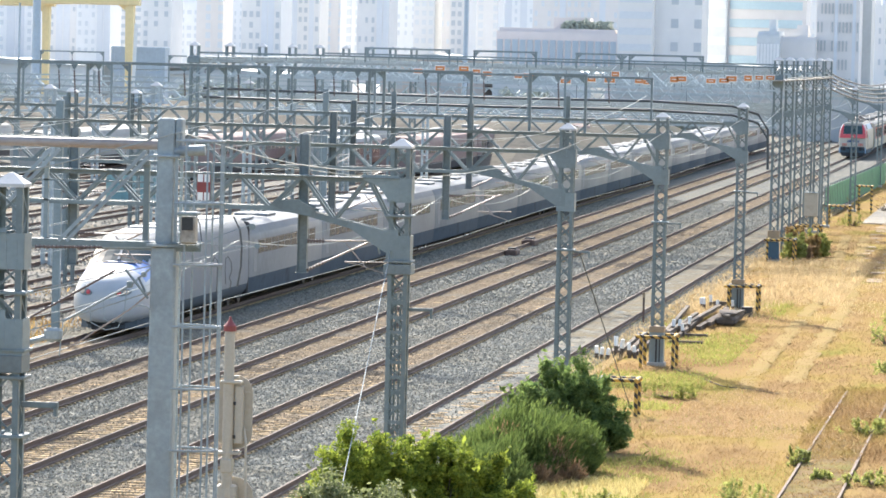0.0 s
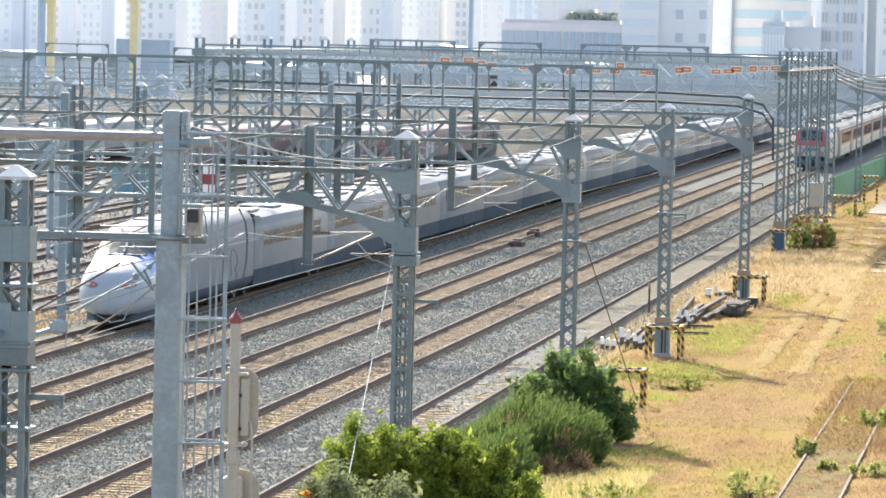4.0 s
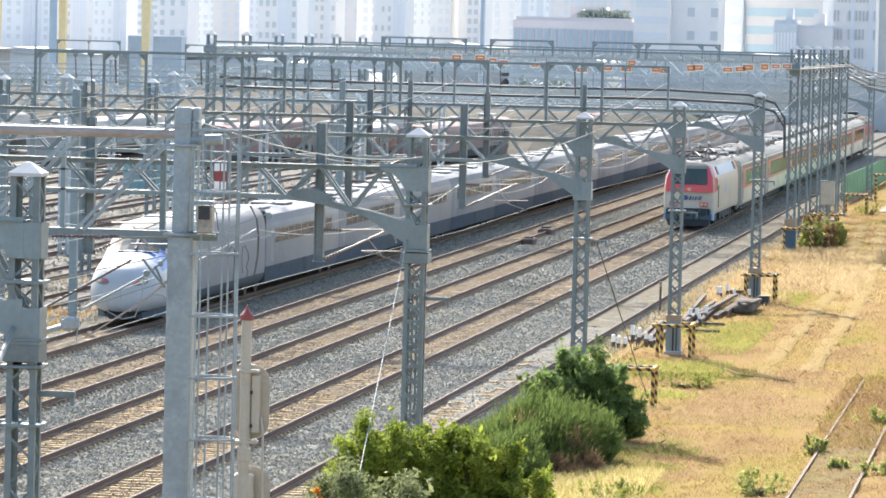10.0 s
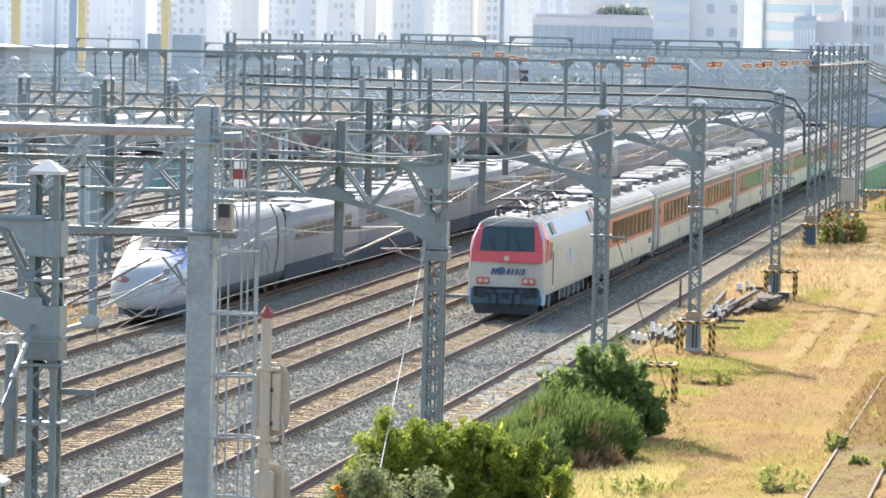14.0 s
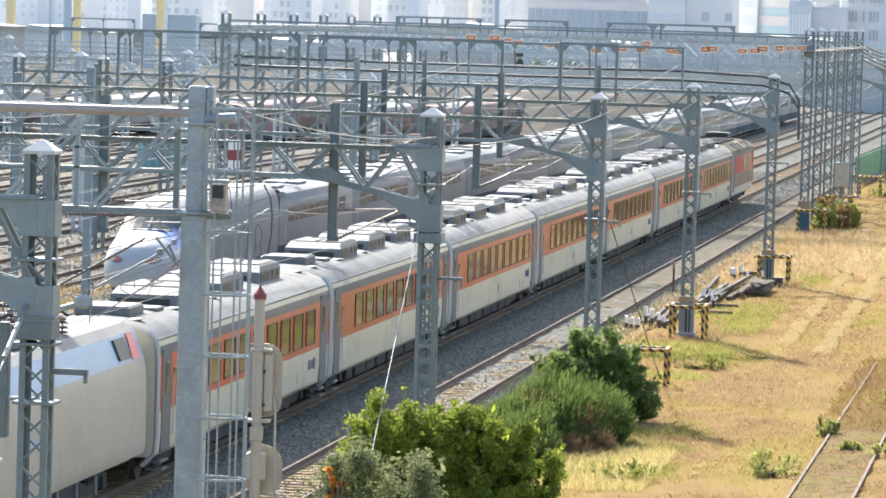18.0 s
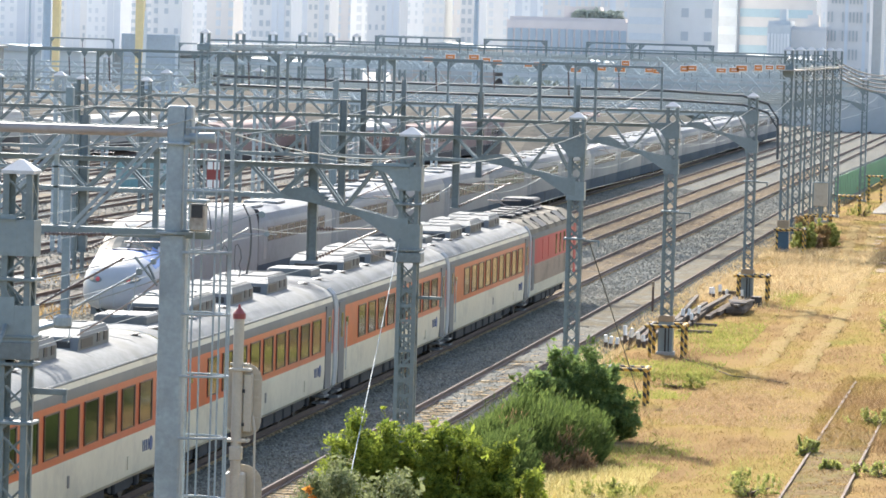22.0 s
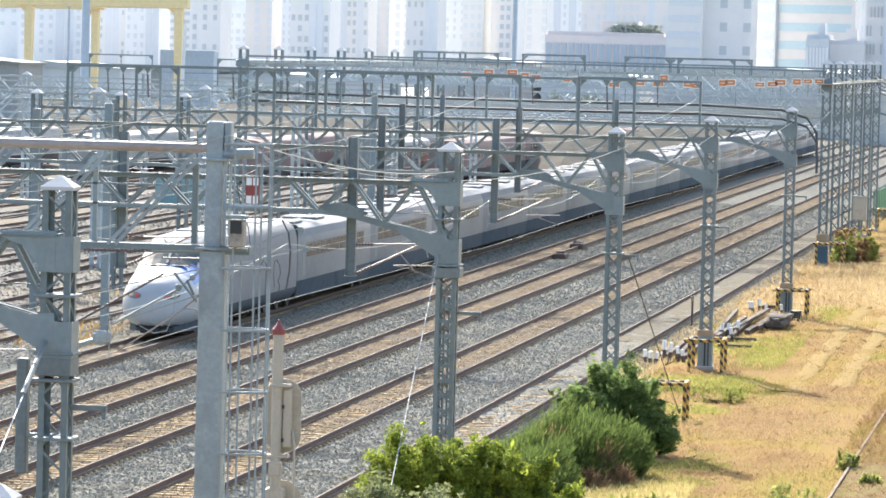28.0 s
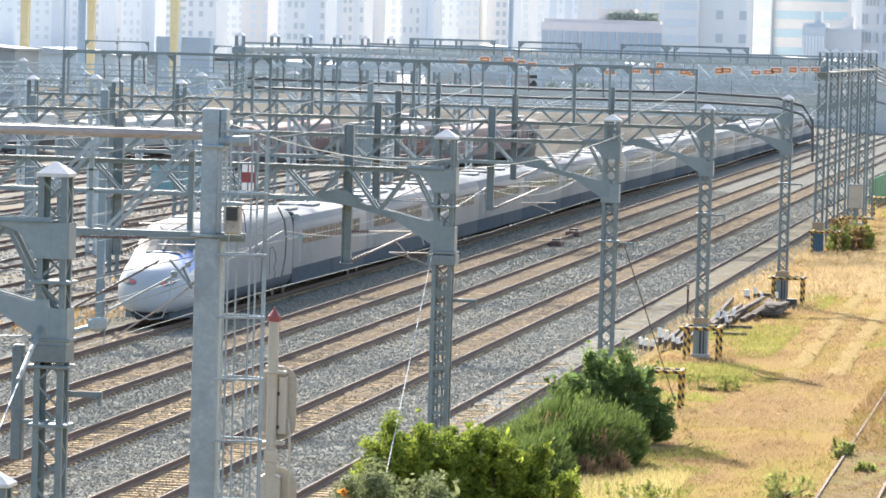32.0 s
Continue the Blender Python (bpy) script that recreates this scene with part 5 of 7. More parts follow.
def plume_shrub(at, rx, ry, h, stems, material, label, seed, group="bushes"):
    """Many slender upright shoots with fine leaves along them."""
    rng = np.random.default_rng(seed)
    b = thing("bush", at, label, "bush", group)
    a, r = rng.random(stems) * 6.283, rng.random(stems) ** 0.5
    base = np.stack([rx * r * np.cos(a), ry * r * np.sin(a), np.zeros(stems)], 1)
    tuft = 0.85 + 0.22 * np.sin(base[:, 0] * 5.1 + seed) * np.sin(base[:, 1] * 2.7 + 2 * seed)
    H = h * (1 - 0.75 * r ** 2) * tuft * rng.uniform(0.65, 1.1, stems)
    lean = np.stack([0.15 * base[:, 0] + rng.normal(0.22, 0.12, stems) * H, 0.22 * base[:, 1] + rng.normal(0, 0.13, stems) * H, H], 1)
    side = np.stack([np.cos(a), np.sin(a), 0 * a], 1) * 0.006
    tip, mid = base + lean, base + lean * np.array([0.35, 0.35, 0.55])
    shoots = bpy.data.meshes.new("stem")
    shoots.from_pydata(np.stack([base - side, base + side, mid + side, tip, mid - side], 1).reshape(-1, 3).tolist(), [], np.arange(stems * 5).reshape(-1, 5).tolist())
    shoots.materials.append(material)
    tagged(part("stem", shoots, None, b), kind="stuff")
    n = stems * 7
    k = rng.integers(0, stems, n)
    u = rng.uniform(0.25, 1.0, n)[:, None]
    P = base[k] + (mid - base)[k] * np.minimum(u / 0.55, 1) + (tip - mid)[k] * np.maximum(0, (u - 0.55) / 0.45)
    A = lean[k] / np.linalg.norm(lean[k], axis=1)[:, None] + rng.normal(0, 0.3, (n, 3))
    A /= np.linalg.norm(A, axis=1)[:, None]
    B = np.cross(A, rng.normal(0, 1, (n, 3)))
    B /= np.linalg.norm(B, axis=1)[:, None]
    sz = 0.09 * rng.uniform(0.6, 1.3, n)[:, None]
    q = np.stack([P, P + A * sz + B * sz * 0.13, P + A * sz * 2, P + A * sz - B * sz * 0.13], 1).reshape(-1, 3)
    me = bpy.data.meshes.new("leaves")
    me.from_pydata(q.tolist(), [], np.arange(n * 4).reshape(-1, 4).tolist())
    me.materials.append(material)
    tagged(part("leaves", me, None, b), kind="stuff")
    return b


bush((-13.5, 90, GRASS_Z), 1.15, 1.15, 3.65, 70000, M_LEAF_L, "yellow-green leafy bush beside the tracks", 1, 0.042, "bushes", lobes=((0, 0, 1, 1), (0.5, 0.3, 0.8, 0.97), (-0.55, -0.3, 0.7, 0.9), (0.2, -0.4, 0.9, 0.8)), sprigs=0.015, clumps=260)
bush((-12.4, 90.6, GRASS_Z), 1.1, 1.0, 3.5, 90000, M_LEAF_L, "yellow-green leafy bush beside the tracks", 3, 0.042, "bushes", clumps=260, sprigs=0.02, lobes=((0, 0, 1, 0.94), (0.75, 0.5, 0.85, 0.94), (1.35, 0.4, 0.9, 0.72), (0.4, -0.3, 0.6, 1.0), (0.8, -0.4, 1.0, 0.6)))
bush((-12.1, 78, GRASS_Z), 1.5, 1.2, 3.7, 50000, M_LEAF_M, "grey-green bush with a few orange leaves", 5, 0.036, "bushes")
bush((-12.75, 77.4, 2.2), 0.24, 0.24, 0.7, 260, foliage("orange_leaves", (0.42, 0.13, 0.03), (0.72, 0.34, 0.06), 2.0, 0.4), "sprig of orange leaves on a grey-green bush", 9, 0.045, "sprigs", clumps=12)
bush((-13.6, 125.4, GRASS_Z), 1.0, 1.1, 2.75, 80000, M_LEAF, "dark green leafy shrub in dry grass", 2, 0.045, "bushes", clumps=260, lobes=((0.1, 0, 0.8, 0.98), (-0.7, -0.1, 0.85, 0.74), (0.7, -0.2, 0.95, 0.8), (1.3, -0.6, 0.75, 0.52), (-0.1, -0.4, 1.1, 0.7)))


def blades(name, xs, ys, n, h0, h1, width, material, label, seed, spread=0.35, density=None, at=(0, 0, GRASS_Z), category="grass", droop=0.5):
    """Loose grass: many thin bent blades, joined as stuff."""
    rng = np.random.default_rng(seed)
    X = rng.uniform(*xs, n)
    u = rng.random(n)
    Y = ys[0] * (ys[1] / ys[0]) ** u
    if density is not None:
        keep = density(X, Y, rng)
        X, Y = X[keep], Y[keep]
        n = len(X)
    H = rng.uniform(h0, h1, n)
    a = rng.random(n) * 6.283
    lean = rng.normal(0, spread, (n, 2)) * H[:, None]
    w = width * rng.uniform(0.6, 1.4, n)
    base = np.stack([X, Y, np.zeros(n)], 1)
    side = np.stack([np.cos(a) * w, np.sin(a) * w, np.zeros(n)], 1)
    mid = base + np.stack([lean[:, 0] * 0.35, lean[:, 1] * 0.35, H * 0.6], 1)
    tip = base + np.stack([lean[:, 0], lean[:, 1], H * (1 - droop * 0.3)], 1)
    q = np.stack([base - side, base + side, mid + side * 0.7, tip, mid - side * 0.7], 1).reshape(-1, 3)
    me = bpy.data.meshes.new(name)
    me.from_pydata(q.tolist(), [], np.arange(n * 5).reshape(-1, 5).tolist())
    me.materials.append(material)
    ob = new(name, me)
    ob.location = at
    return tagged(ob, label, category, kind="stuff")


def lumps(k, cut):
    def f(X, Y, rng):
        v = np.array([noise.noise(Vector((x * k, y * k * 0.6, 3.7))) for x, y in zip(X, Y)])
        return v + rng.normal(0, 0.12, len(X)) > cut
    return f


M_FEATHER = foliage("feathery_green", (0.045, 0.078, 0.022), (0.13, 0.172, 0.046), 1.2, 0.6)
M_TWIG = foliage("reddish_twigs", (0.16, 0.10, 0.055), (0.34, 0.22, 0.12), 1.5, 0.4)
for x, y, rx, ry, h, n, sd in ((-13.95, 116.8, 1.6, 2.5, 2.05, 9000, 31), (-14.1, 113.0, 0.95, 2.0, 1.4, 4200, 32), (-12.85, 118.2, 0.95, 1.7, 1.75, 3400, 33)):
    plume_shrub((x, y, GRASS_Z), rx, ry, h, n, M_FEATHER, "feathery green shrub of upright shoots in dry grass", sd)
for x, y, r, h, n, sd in ((-12.75, 115.6, 0.45, 1.25, 200, 39), (-12.3, 115.2, 0.4, 0.8, 160, 40), (-14.25, 115.4, 0.3, 1.75, 90, 38), (-12.9, 114.2, 0.5, 0.6, 160, 37)):
    plume_shrub((x, y, GRASS_Z), r, r, h, n, M_TWIG, "dry reddish twiggy shrub in the grass", sd)
blades("dry_grass", (-16.4, 0.5), (100, 330), 190000, 0.03, 0.12, 0.009, M_BLADE, "pale dry grass blades over the field", 11, 0.55, lumps(0.35, -0.3))
blades("tall_dry_grass", (-13.2, -10.2), (106, 116), 9000, 0.08, 0.34, 0.005, foliage("pale_tall_blades", (0.40, 0.33, 0.13), (0.62, 0.53, 0.24), 0.8, 0.5), "tall pale dry grass before the shrubs", 15, 0.35)
# pale grass, its colour also desaturated to suggest distance haze
M_PALE = foliage("pale_haze_mound_blades", (0.38, 0.28, 0.145), (0.56, 0.435, 0.25), 0.25, 0.5)
blades("tall_dry_grass", (-16.5, -9.5), (190, 246), 30000, 0.08, 0.4, 0.009, M_PALE, "pale fluffy dry grass round the mast feet", 16, 0.4, lumps(0.25, -0.12))
blades("pale_dry_grass", (-9.5, 1.0), (185, 330), 26000, 0.05, 0.2, 0.01, M_PALE, "pale dry grass over the far field, washed out for haze", 23, 0.5, lumps(0.12, -0.15))
blades("tall_dry_grass", (-16.75, -15.5), (140, 330), 12000, 0.08, 0.3, 0.011, M_PALE, "pale dry grass at the edge of the ballast", 17, 0.45)
blades("dry_weeds", (-44.5, -36.2), (146, 205), 9000, 0.12, 0.45, 0.014, foliage("rusty_weeds", (0.30, 0.17, 0.06), (0.46, 0.32, 0.12), 0.5, 0.5), "rusty dry weeds between yard tracks", 18, 0.4, lumps(0.2, 0.18), (0, 0, -0.25))
blades("green_grass", (-17.0, -11.5), (140, 205), 30000, 0.05, 0.18, 0.012, M_BLADE_G, "short green grass beside the mast bases", 12, 0.45, lumps(0.3, 0.02))
blades("green_grass", (-16.0, 0.5), (100, 250), 24000, 0.04, 0.13, 0.009, M_BLADE_G, "yellow-green grass patches in the field", 13, 0.5, lumps(0.18, 0.2))
blades("tall_dry_grass", (-14.0, 1.0), (100, 320), 14000, 0.08, 0.2, 0.007, grass_mat("tall_grass_blades", 0.74, 0.5), "tall brownish dry grass in drifts", 14, 0.45, lumps(0.12, 0.14))

M_WEED = foliage("weed_leaves", (0.19, 0.215, 0.055), (0.42, 0.43, 0.14), 2.0, 0.5)
for x, y, r, h, m, sd in ((-6.85, 123.1, 0.45, 0.85, M_LEAF_L, 41), (-5.3, 133.5, 0.8, 0.7, M_LEAF_L, 42), (-4.3, 134.5, 0.8, 0.6, M_BLADE_G, 43), (-6.4, 177, 1.2, 1.7, M_LEAF_L, 44), (-12.2, 145, 0.9, 0.4, M_BLADE_G, 45), (-5.6, 160, 0.8, 0.6, M_LEAF_L, 46), (-4.6, 118, 0.7, 0.5, M_LEAF_L, 47), (-10.9, 108.5, 0.9, 0.45, M_BLADE_G, 48), (-7.5, 111.5, 1.0, 0.55, M_LEAF_L, 49), (-12.6, 331, 2.2, 1.8, M_BLADE, 50), (-14.3, 255.3, 0.8, 2.4, M_LEAF_L, 51), (-13.9, 253, 0.9, 1.3, M_LEAF, 52), (-13.3, 300, 0.9, 1.2, M_BLADE_G, 53), (-3.9, 140, 0.6, 0.5, M_LEAF, 54), (-5.93, 118.8, 0.35, 0.4, M_LEAF, 55), (-16.2, 103, 0.5, 1.2, M_LEAF_L, 56)):
    bush((x, y, GRASS_Z), r, r, h * 0.5, 1100, M_WEED if m is M_LEAF_L or m is M_LEAF else m, "small weedy clump in the dry grass", sd, 0.034, "weeds", 0.3, clumps=16, sprigs=0.6, lobes=((0, 0, 0.6, 1), (0.5 * r, 0.3, 0.45, 0.6), (-0.6 * r, -0.2, 0.5, 0.4)))
# loose ballast stones lying proud of the bed
def scatter_stones(name, xs, ys, n, size, material, z, label, seed):
    rng = np.random.default_rng(seed)
    X = rng.uniform(*xs, n)
    Y = ys[0] * (ys[1] / ys[0]) ** rng.random(n)
    S = size * rng.uniform(0.5, 1.25, n)
    O = np.array([(1, 0, 0), (0, 1, 0), (-1, 0, 0), (0, -1, 0), (0, 0, 0.75), (0, 0, -0.5)])
    J = O[None] * rng.uniform(0.6, 1.2, (n, 6, 1)) + rng.normal(0, 0.12, (n, 6, 3))
    a = rng.random(n) * 6.283
    ca, sa = np.cos(a)[:, None], np.sin(a)[:, None]
    V = np.stack([J[..., 0] * ca - J[..., 1] * sa, J[..., 0] * sa + J[..., 1] * ca, J[..., 2]], -1) * S[:, None, None]
    V += np.stack([X, Y, z + rng.uniform(-0.01, 0.035, n)], 1)[:, None]
    F = np.array([(0, 1, 4), (1, 2, 4), (2, 3, 4), (3, 0, 4)])[None] + (np.arange(n) * 6)[:, None, None]
    me = bpy.data.meshes.new(name)
    me.from_pydata(V.reshape(-1, 3).tolist(), [], F.reshape(-1, 3).tolist())
    me.materials.append(material)
    ob = new(name, me)
    return tagged(ob, label, "stones", kind="stuff")


def stone_mat(name, c0, c1, c2):
    m = bpy.data.materials.new(name)
    m.use_nodes = True
    N, L = m.node_tree.nodes, m.node_tree.links
    g, r = N.new("ShaderNodeNewGeometry"), N.new("ShaderNodeValToRGB")
    e = r.color_ramp.elements
    e[0].color, e[1].color = (*c0, 1), (*c2, 1)
    e.new(0.5).color = (*c1, 1)
    L.new(g.outputs["Random Per Island"], r.inputs["Fac"])
    L.new(r.outputs["Color"], N["Principled BSDF"].inputs["Base Color"])
    N["Principled BSDF"].inputs["Roughness"].default_value = 0.9
    N["Principled BSDF"].inputs["Specular IOR Level"].default_value = 0.02
    return m


M_STONE = stone_mat("loose_grey_stones", (0.13, 0.122, 0.10), (0.235, 0.222, 0.18), (0.40, 0.375, 0.305))
M_STONE_TAN = stone_mat("loose_tan_stones", (0.13, 0.105, 0.075), (0.25, 0.205, 0.145), (0.40, 0.34, 0.25))
for i, (a, b) in enumerate(((-33.6, -31.1), (-29.3, -27.3), (-25.5, -23.1), (-21.3, -18.75), (-17.05, -15.9))):
    scatter_stones("ballast_stones", (a, b), (66, 200), 30000, 0.042, M_STONE, -0.235, "loose grey crushed stones between the tracks", 60 + i)
    scatter_stones("ballast_stones", (a, b), (196, 340), 9000, 0.06, M_STONE, -0.235, "loose grey crushed stones between the tracks", 80 + i)
scatter_stones("yard_stones", (-44.0, -36.4), (135, 235), 16000, 0.06, M_STONE, -0.19, "loose grey stones on the yard ground", 99)
scatter_stones("yard_stones", (-64.0, -44.0), (150, 330), 20000, 0.085, M_STONE, -0.18, "loose grey stones on the yard ground", 100)
for i, k in enumerate("bcde"):
    scatter_stones("bed_stones", (TRACKS[k] - 0.66, TRACKS[k] + 0.66), (64, 190), 7000 if k == "e" else 8500, 0.036, M_STONE if k == "e" else M_STONE_TAN, -0.19, "loose tan stones between the rails", 90 + i)

# ---- fittings on the steelwork ----
def top_frame(x0, x1, y, z0, z1, hangers, label, group="portal top frames"):
    # beyond y 190 the paint is paler, haze put into its colour
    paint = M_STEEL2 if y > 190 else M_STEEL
    f = thing("top_frame", (x0, y, z0), label, "steel frame", group)
    w = x1 - x0
    for x in (0, w):
        part("post", Geo().box((x, 0, (z1 - z0) / 2), (0.1, 0.1, z1 - z0), bev=0.01), paint, f)
    part("top_bar", Geo().box((w / 2, 0, z1 - z0), (w + 0.12, 0.11, 0.1), bev=0.01), paint, f)
    for x, sx in ((0, 1), (w, -1)):
        part("knee_brace", Geo().prism([(x + sx * 0.06, z1 - z0 - 0.06), (x + sx * 0.3, z1 - z0 - 0.06), (x + sx * 0.06, z1 - z0 - 0.3)], "y", -0.02, 0.02), paint, f)
    for k in hangers:
        h = part("hanger", Geo().prism([(k * w - 0.14, z1 - z0 - 0.06), (k * w + 0.14, z1 - z0 - 0.06), (k * w, z1 - z0 - 0.3)], "y", -0.02, 0.02), paint, f)
        g = Geo()
        insulator(g, (k * w, 0, z1 - z0 - 0.3), (k * w + 0.05, 0, z1 - z0 - 1.15), 0.045, 9)
        part("insulator", g, M_INSUL, h, "dark ribbed hanging insulator")
    return f


for i, (x0, x1, hang) in enumerate([(-37.5, -33.4, (0.5,)), (-35.0, -29.9, (0.08, 0.7)), (-30.5, -28.3, (0.5,)), (-28.0, -24.1, (0.35, 0.75)), (-24.6, -20.9, (0.55,)), (-18.8, -16.8, (0.5,))]):
    top_frame(x0, x1, 160.3 + 0.22 * (i % 2), 7.95, 10.0, hang, "grey steel frame standing on a portal beam with hanging insulators")
for x0, x1, hang in [(-45.6, -41.6, (0.4,)), (-33.5, -29.8, (0.5,)), (-27.0, -23.0, (0.5,)), (-21.4, -17.6, (0.5,))]:
    top_frame(x0, x1, 195.8, 7.9, 9.75, hang, "grey steel frame standing on a portal beam with hanging insulators")
for y, x0, x1 in ((254.6, -39.35, -34.5), (244, -31.7, -28.3), (244, -26.1, -23.65), (254.6, -24.6, -21.0), (244, -23.2, -19.2)):
    top_frame(x0, x1, y, 9.8, 10.72, (), "thin grey steel frame above a tall portal", "tall portal frames")
for y, z in ((244.0, 10.25), (286.4, 10.3)):
    b = thing("rail_beam", (-46.9, y, z), "slender steel rail above the tall portals", "steel beam", "portal rails")
    part("beam", Geo().box((15.9, 0, 0), (31.8, 0.1, 0.1), bev=0.01), M_STEEL2, b)
    for k in range(17):
        part("upright", Geo().box((1 + 1.9 * k, 0, -0.2), (0.06, 0.06, 0.4)), M_STEEL2, b)

# trays along the tall rows
TRAY = thing("cable_tray", (-47.2, 243.5, 9.85), "grey corrugated cable tray along the tall masts", "cable tray")
for k in range(42):
    part("rib", Geo().box((0, 1.0 + 2.0 * k, 0.0), (0.75, 1.9, 0.42), bev=0.06), M_STEEL2, TRAY)
WALK = thing("cable_walkway", (-15.1, 243, 9.55), "tan board walkway along the tall masts", "walkway")
for k in range(26):
    part("board", Geo().box((0, 1.0 + 2.0 * k, random.uniform(-0.02, 0.02)), (0.9, 1.92, 0.06), bev=0.01), M_CONC, WALK)
part("tie", Geo().box((0.5, 26, 0.12), (0.06, 52, 0.06)), M_STEEL, WALK)

for k, z in enumerate((8.2, 7.72)):
    pts = [(-46.6, 243.5, z + 0.1), (-38, 243.5, z + 0.02), (-30, 243.5, z), (-22, 243.5, z + 0.05), (-17.5, 243.5, z - 0.1), (-16.1, 243.5, z - 0.5), (-15.55, 243.5, z - 1.3), (-15.5, 243.5, z - 3.0)]
    clips = Geo()
    for x in (-44, -38, -32, -26, -20):
        clips.bar((x, 243.5, z), (x, 243.66, 9.0 if k == 0 else 7.76), 0.04, 0.04)
    solid("cable_clip", clips, M_STEEL, "steel hangers holding a thick cable under a beam", "cable hanger", group="cable hangers")
    solid("feeder_cable", Geo().pipe(pts, 0.07, 8), M_DKWIRE, "thick dark cable bundle slung across the tall portal", "cable", group="feeder cables")
for k in range(5):
    ya = 244 + 10.6 * k
    for z, x in ((10.3, -15.7), (9.3, -14.4)):
        wire("side_wire", (x, ya, z), (x, ya + 10.6, z), 0.025, M_DKWIRE, "dark cable slung between tall masts", 0.35)

SIGNS = [(-34.7, 9.55), (-33.5, 9.71), (-32.2, 9.74), (-31.5, 9.57), (-30.9, 9.5), (-29.2, 9.42), (-28.6, 9.44), (-26.6, 9.21), (-25.2, 9.37), (-24.2, 9.31), (-23.9, 9.65), (-22.6, 9.35), (-22.1, 9.27), (-20.7, 9.46), (-20.3, 9.5), (-18.7, 9.43), (-18.0, 9.47), (-17.6, 9.58), (-16.7, 9.63), (-16.1, 9.67), (-15.5, 9.69)]
for i, (x, z) in enumerate(SIGNS):
    s = thing("warning_plate", (x, 243.5, z), "small orange warning plate with pale border on a beam", "sign", "orange plates")
    w, h = random.uniform(0.46, 0.66), random.uniform(0.3, 0.4)
    part("plate", Geo().box((0, 0, 0), (w, 0.03, h), bev=0.006), M_WHITE, s)
    part("panel", Geo().box((0, -0.02, 0), (w - 0.06, 0.012, h - 0.1)), M_ORANGE, s)
    part("lettering_bar", Geo().box((0, -0.03, 0.0), (w * 0.5, 0.006, 0.04)), M_WHITE, s)
    part("strap", Geo().box((0, 0.1, 0.0), (0.04, 0.18, 0.04)).box((0, 0.2, 9.4 - z), (0.04, 0.03, 1.0)), M_STEEL, s)

# cables, tubes and pulley discs hanging below the first beam
HANG = thing("hanging_cables", (-17.9, 97.4, 6.95), "dark looped cables and pale tubes hanging below a beam", "cables")
for label, pts, r, m in (("thick dark cable", [(0.0, 0.1), (0.15, -0.19), (0.2, -0.56), (0.19, -1.0), (0.12, -1.44)], 0.022, M_DKWIRE),
                         ("curled dark cable", [(-0.15, -0.83), (-0.1, -0.79), (-0.03, -0.91), (-0.01, -1.09), (-0.06, -1.26), (-0.02, -1.35), (-0.05, -1.52)], 0.011, M_DKWIRE),
                         ("thin dark cable", [(-0.15, -0.83), (-0.16, -1.1), (-0.14, -1.4)], 0.008, M_DKWIRE),
                         ("curled dark cable", [(-0.44, -0.91), (-0.4, -0.81), (-0.33, -0.89), (-0.33, -1.21), (-0.34, -1.58)], 0.011, M_DKWIRE),
                         ("thin dark cable", [(-1.03, 0.89), (-0.94, 0.39), (-0.75, -0.1), (-0.7, -0.5)], 0.012, M_DKWIRE),
                         ("thin dark cable", [(-0.45, 0.25), (-0.47, -0.2), (-0.48, -0.6)], 0.009, M_DKWIRE)):
    part("cable", Geo().pipe([(x, 0.02, z) for x, z in pts], r, 6), m, HANG, label)
for pts in ([(-1.15, -0.41), (-0.26, -0.56), (0.78, -0.54)], [(-0.75, -0.86), (-0.34, -0.73), (0.19, -0.56)], [(-0.81, -1.04), (-0.24, -1.02)], [(-0.75, -0.56), (-0.2, -0.3), (0.45, -0.05)]):
    part("tube", Geo().pipe([(x, 0.0, z) for x, z in pts], 0.011, 6), M_GALV, HANG, "pale thin tube")
for x, z, r in ((0.43, -0.12, 0.075), (-0.76, -0.56, 0.09), (0.55, -0.54, 0.06)):
    part("pulley_disc", Geo().rod((x, -0.03, z), (x, 0.01, z), r, 16).rod((x, -0.05, z), (x, -0.03, z), r * 0.4, 10), M_STEEL2, HANG, "grey round pulley disc")

# equipment on the big column
BOX = thing("equipment_box", (-13.52, 69.72, 7.9), "weathered cream equipment box with dark hood on a column", "equipment box")
part("case", Geo().box((0, 0, 0), (0.24, 0.26, 0.42), bev=0.02), mat("dull_tan_case", (0.36, 0.33, 0.28), 0.6, 0, 0.2, 3.0, 0.1, (0.2, 0.17, 0.14), 0.4), BOX)
part("hood", Geo().box((0, -0.02, 0.26), (0.32, 0.34, 0.06), bev=0.015), M_STEEL2, BOX)
# black plate on the solid case paints the shade of an opening
part("opening", Geo().box((0.0, -0.135, 0.1), (0.18, 0.02, 0.2)), M_BLACK, BOX)
part("bracket", Geo().box((-0.1, 0.1, -0.26), (0.5, 0.12, 0.05)), M_STEEL, BOX)

PLATE = thing("section_sign", (-18.64, 97.72, 7.66), "white and red square plate hung from a beam", "sign")
part("plate", Geo().box((0, 0, 0), (0.3, 0.02, 0.56), bev=0.005), M_RED, PLATE)
for sx in (-0.075, 0.075):
    for z in (-0.2, 0.2):
        part("field", Geo().box((sx, -0.015, z), (0.12, 0.01, 0.17)), M_WHITE, PLATE)
part("hanger", Geo().box((0.16, 0.02, 0.05), (0.04, 0.04, 0.95)), M_STEEL, PLATE)

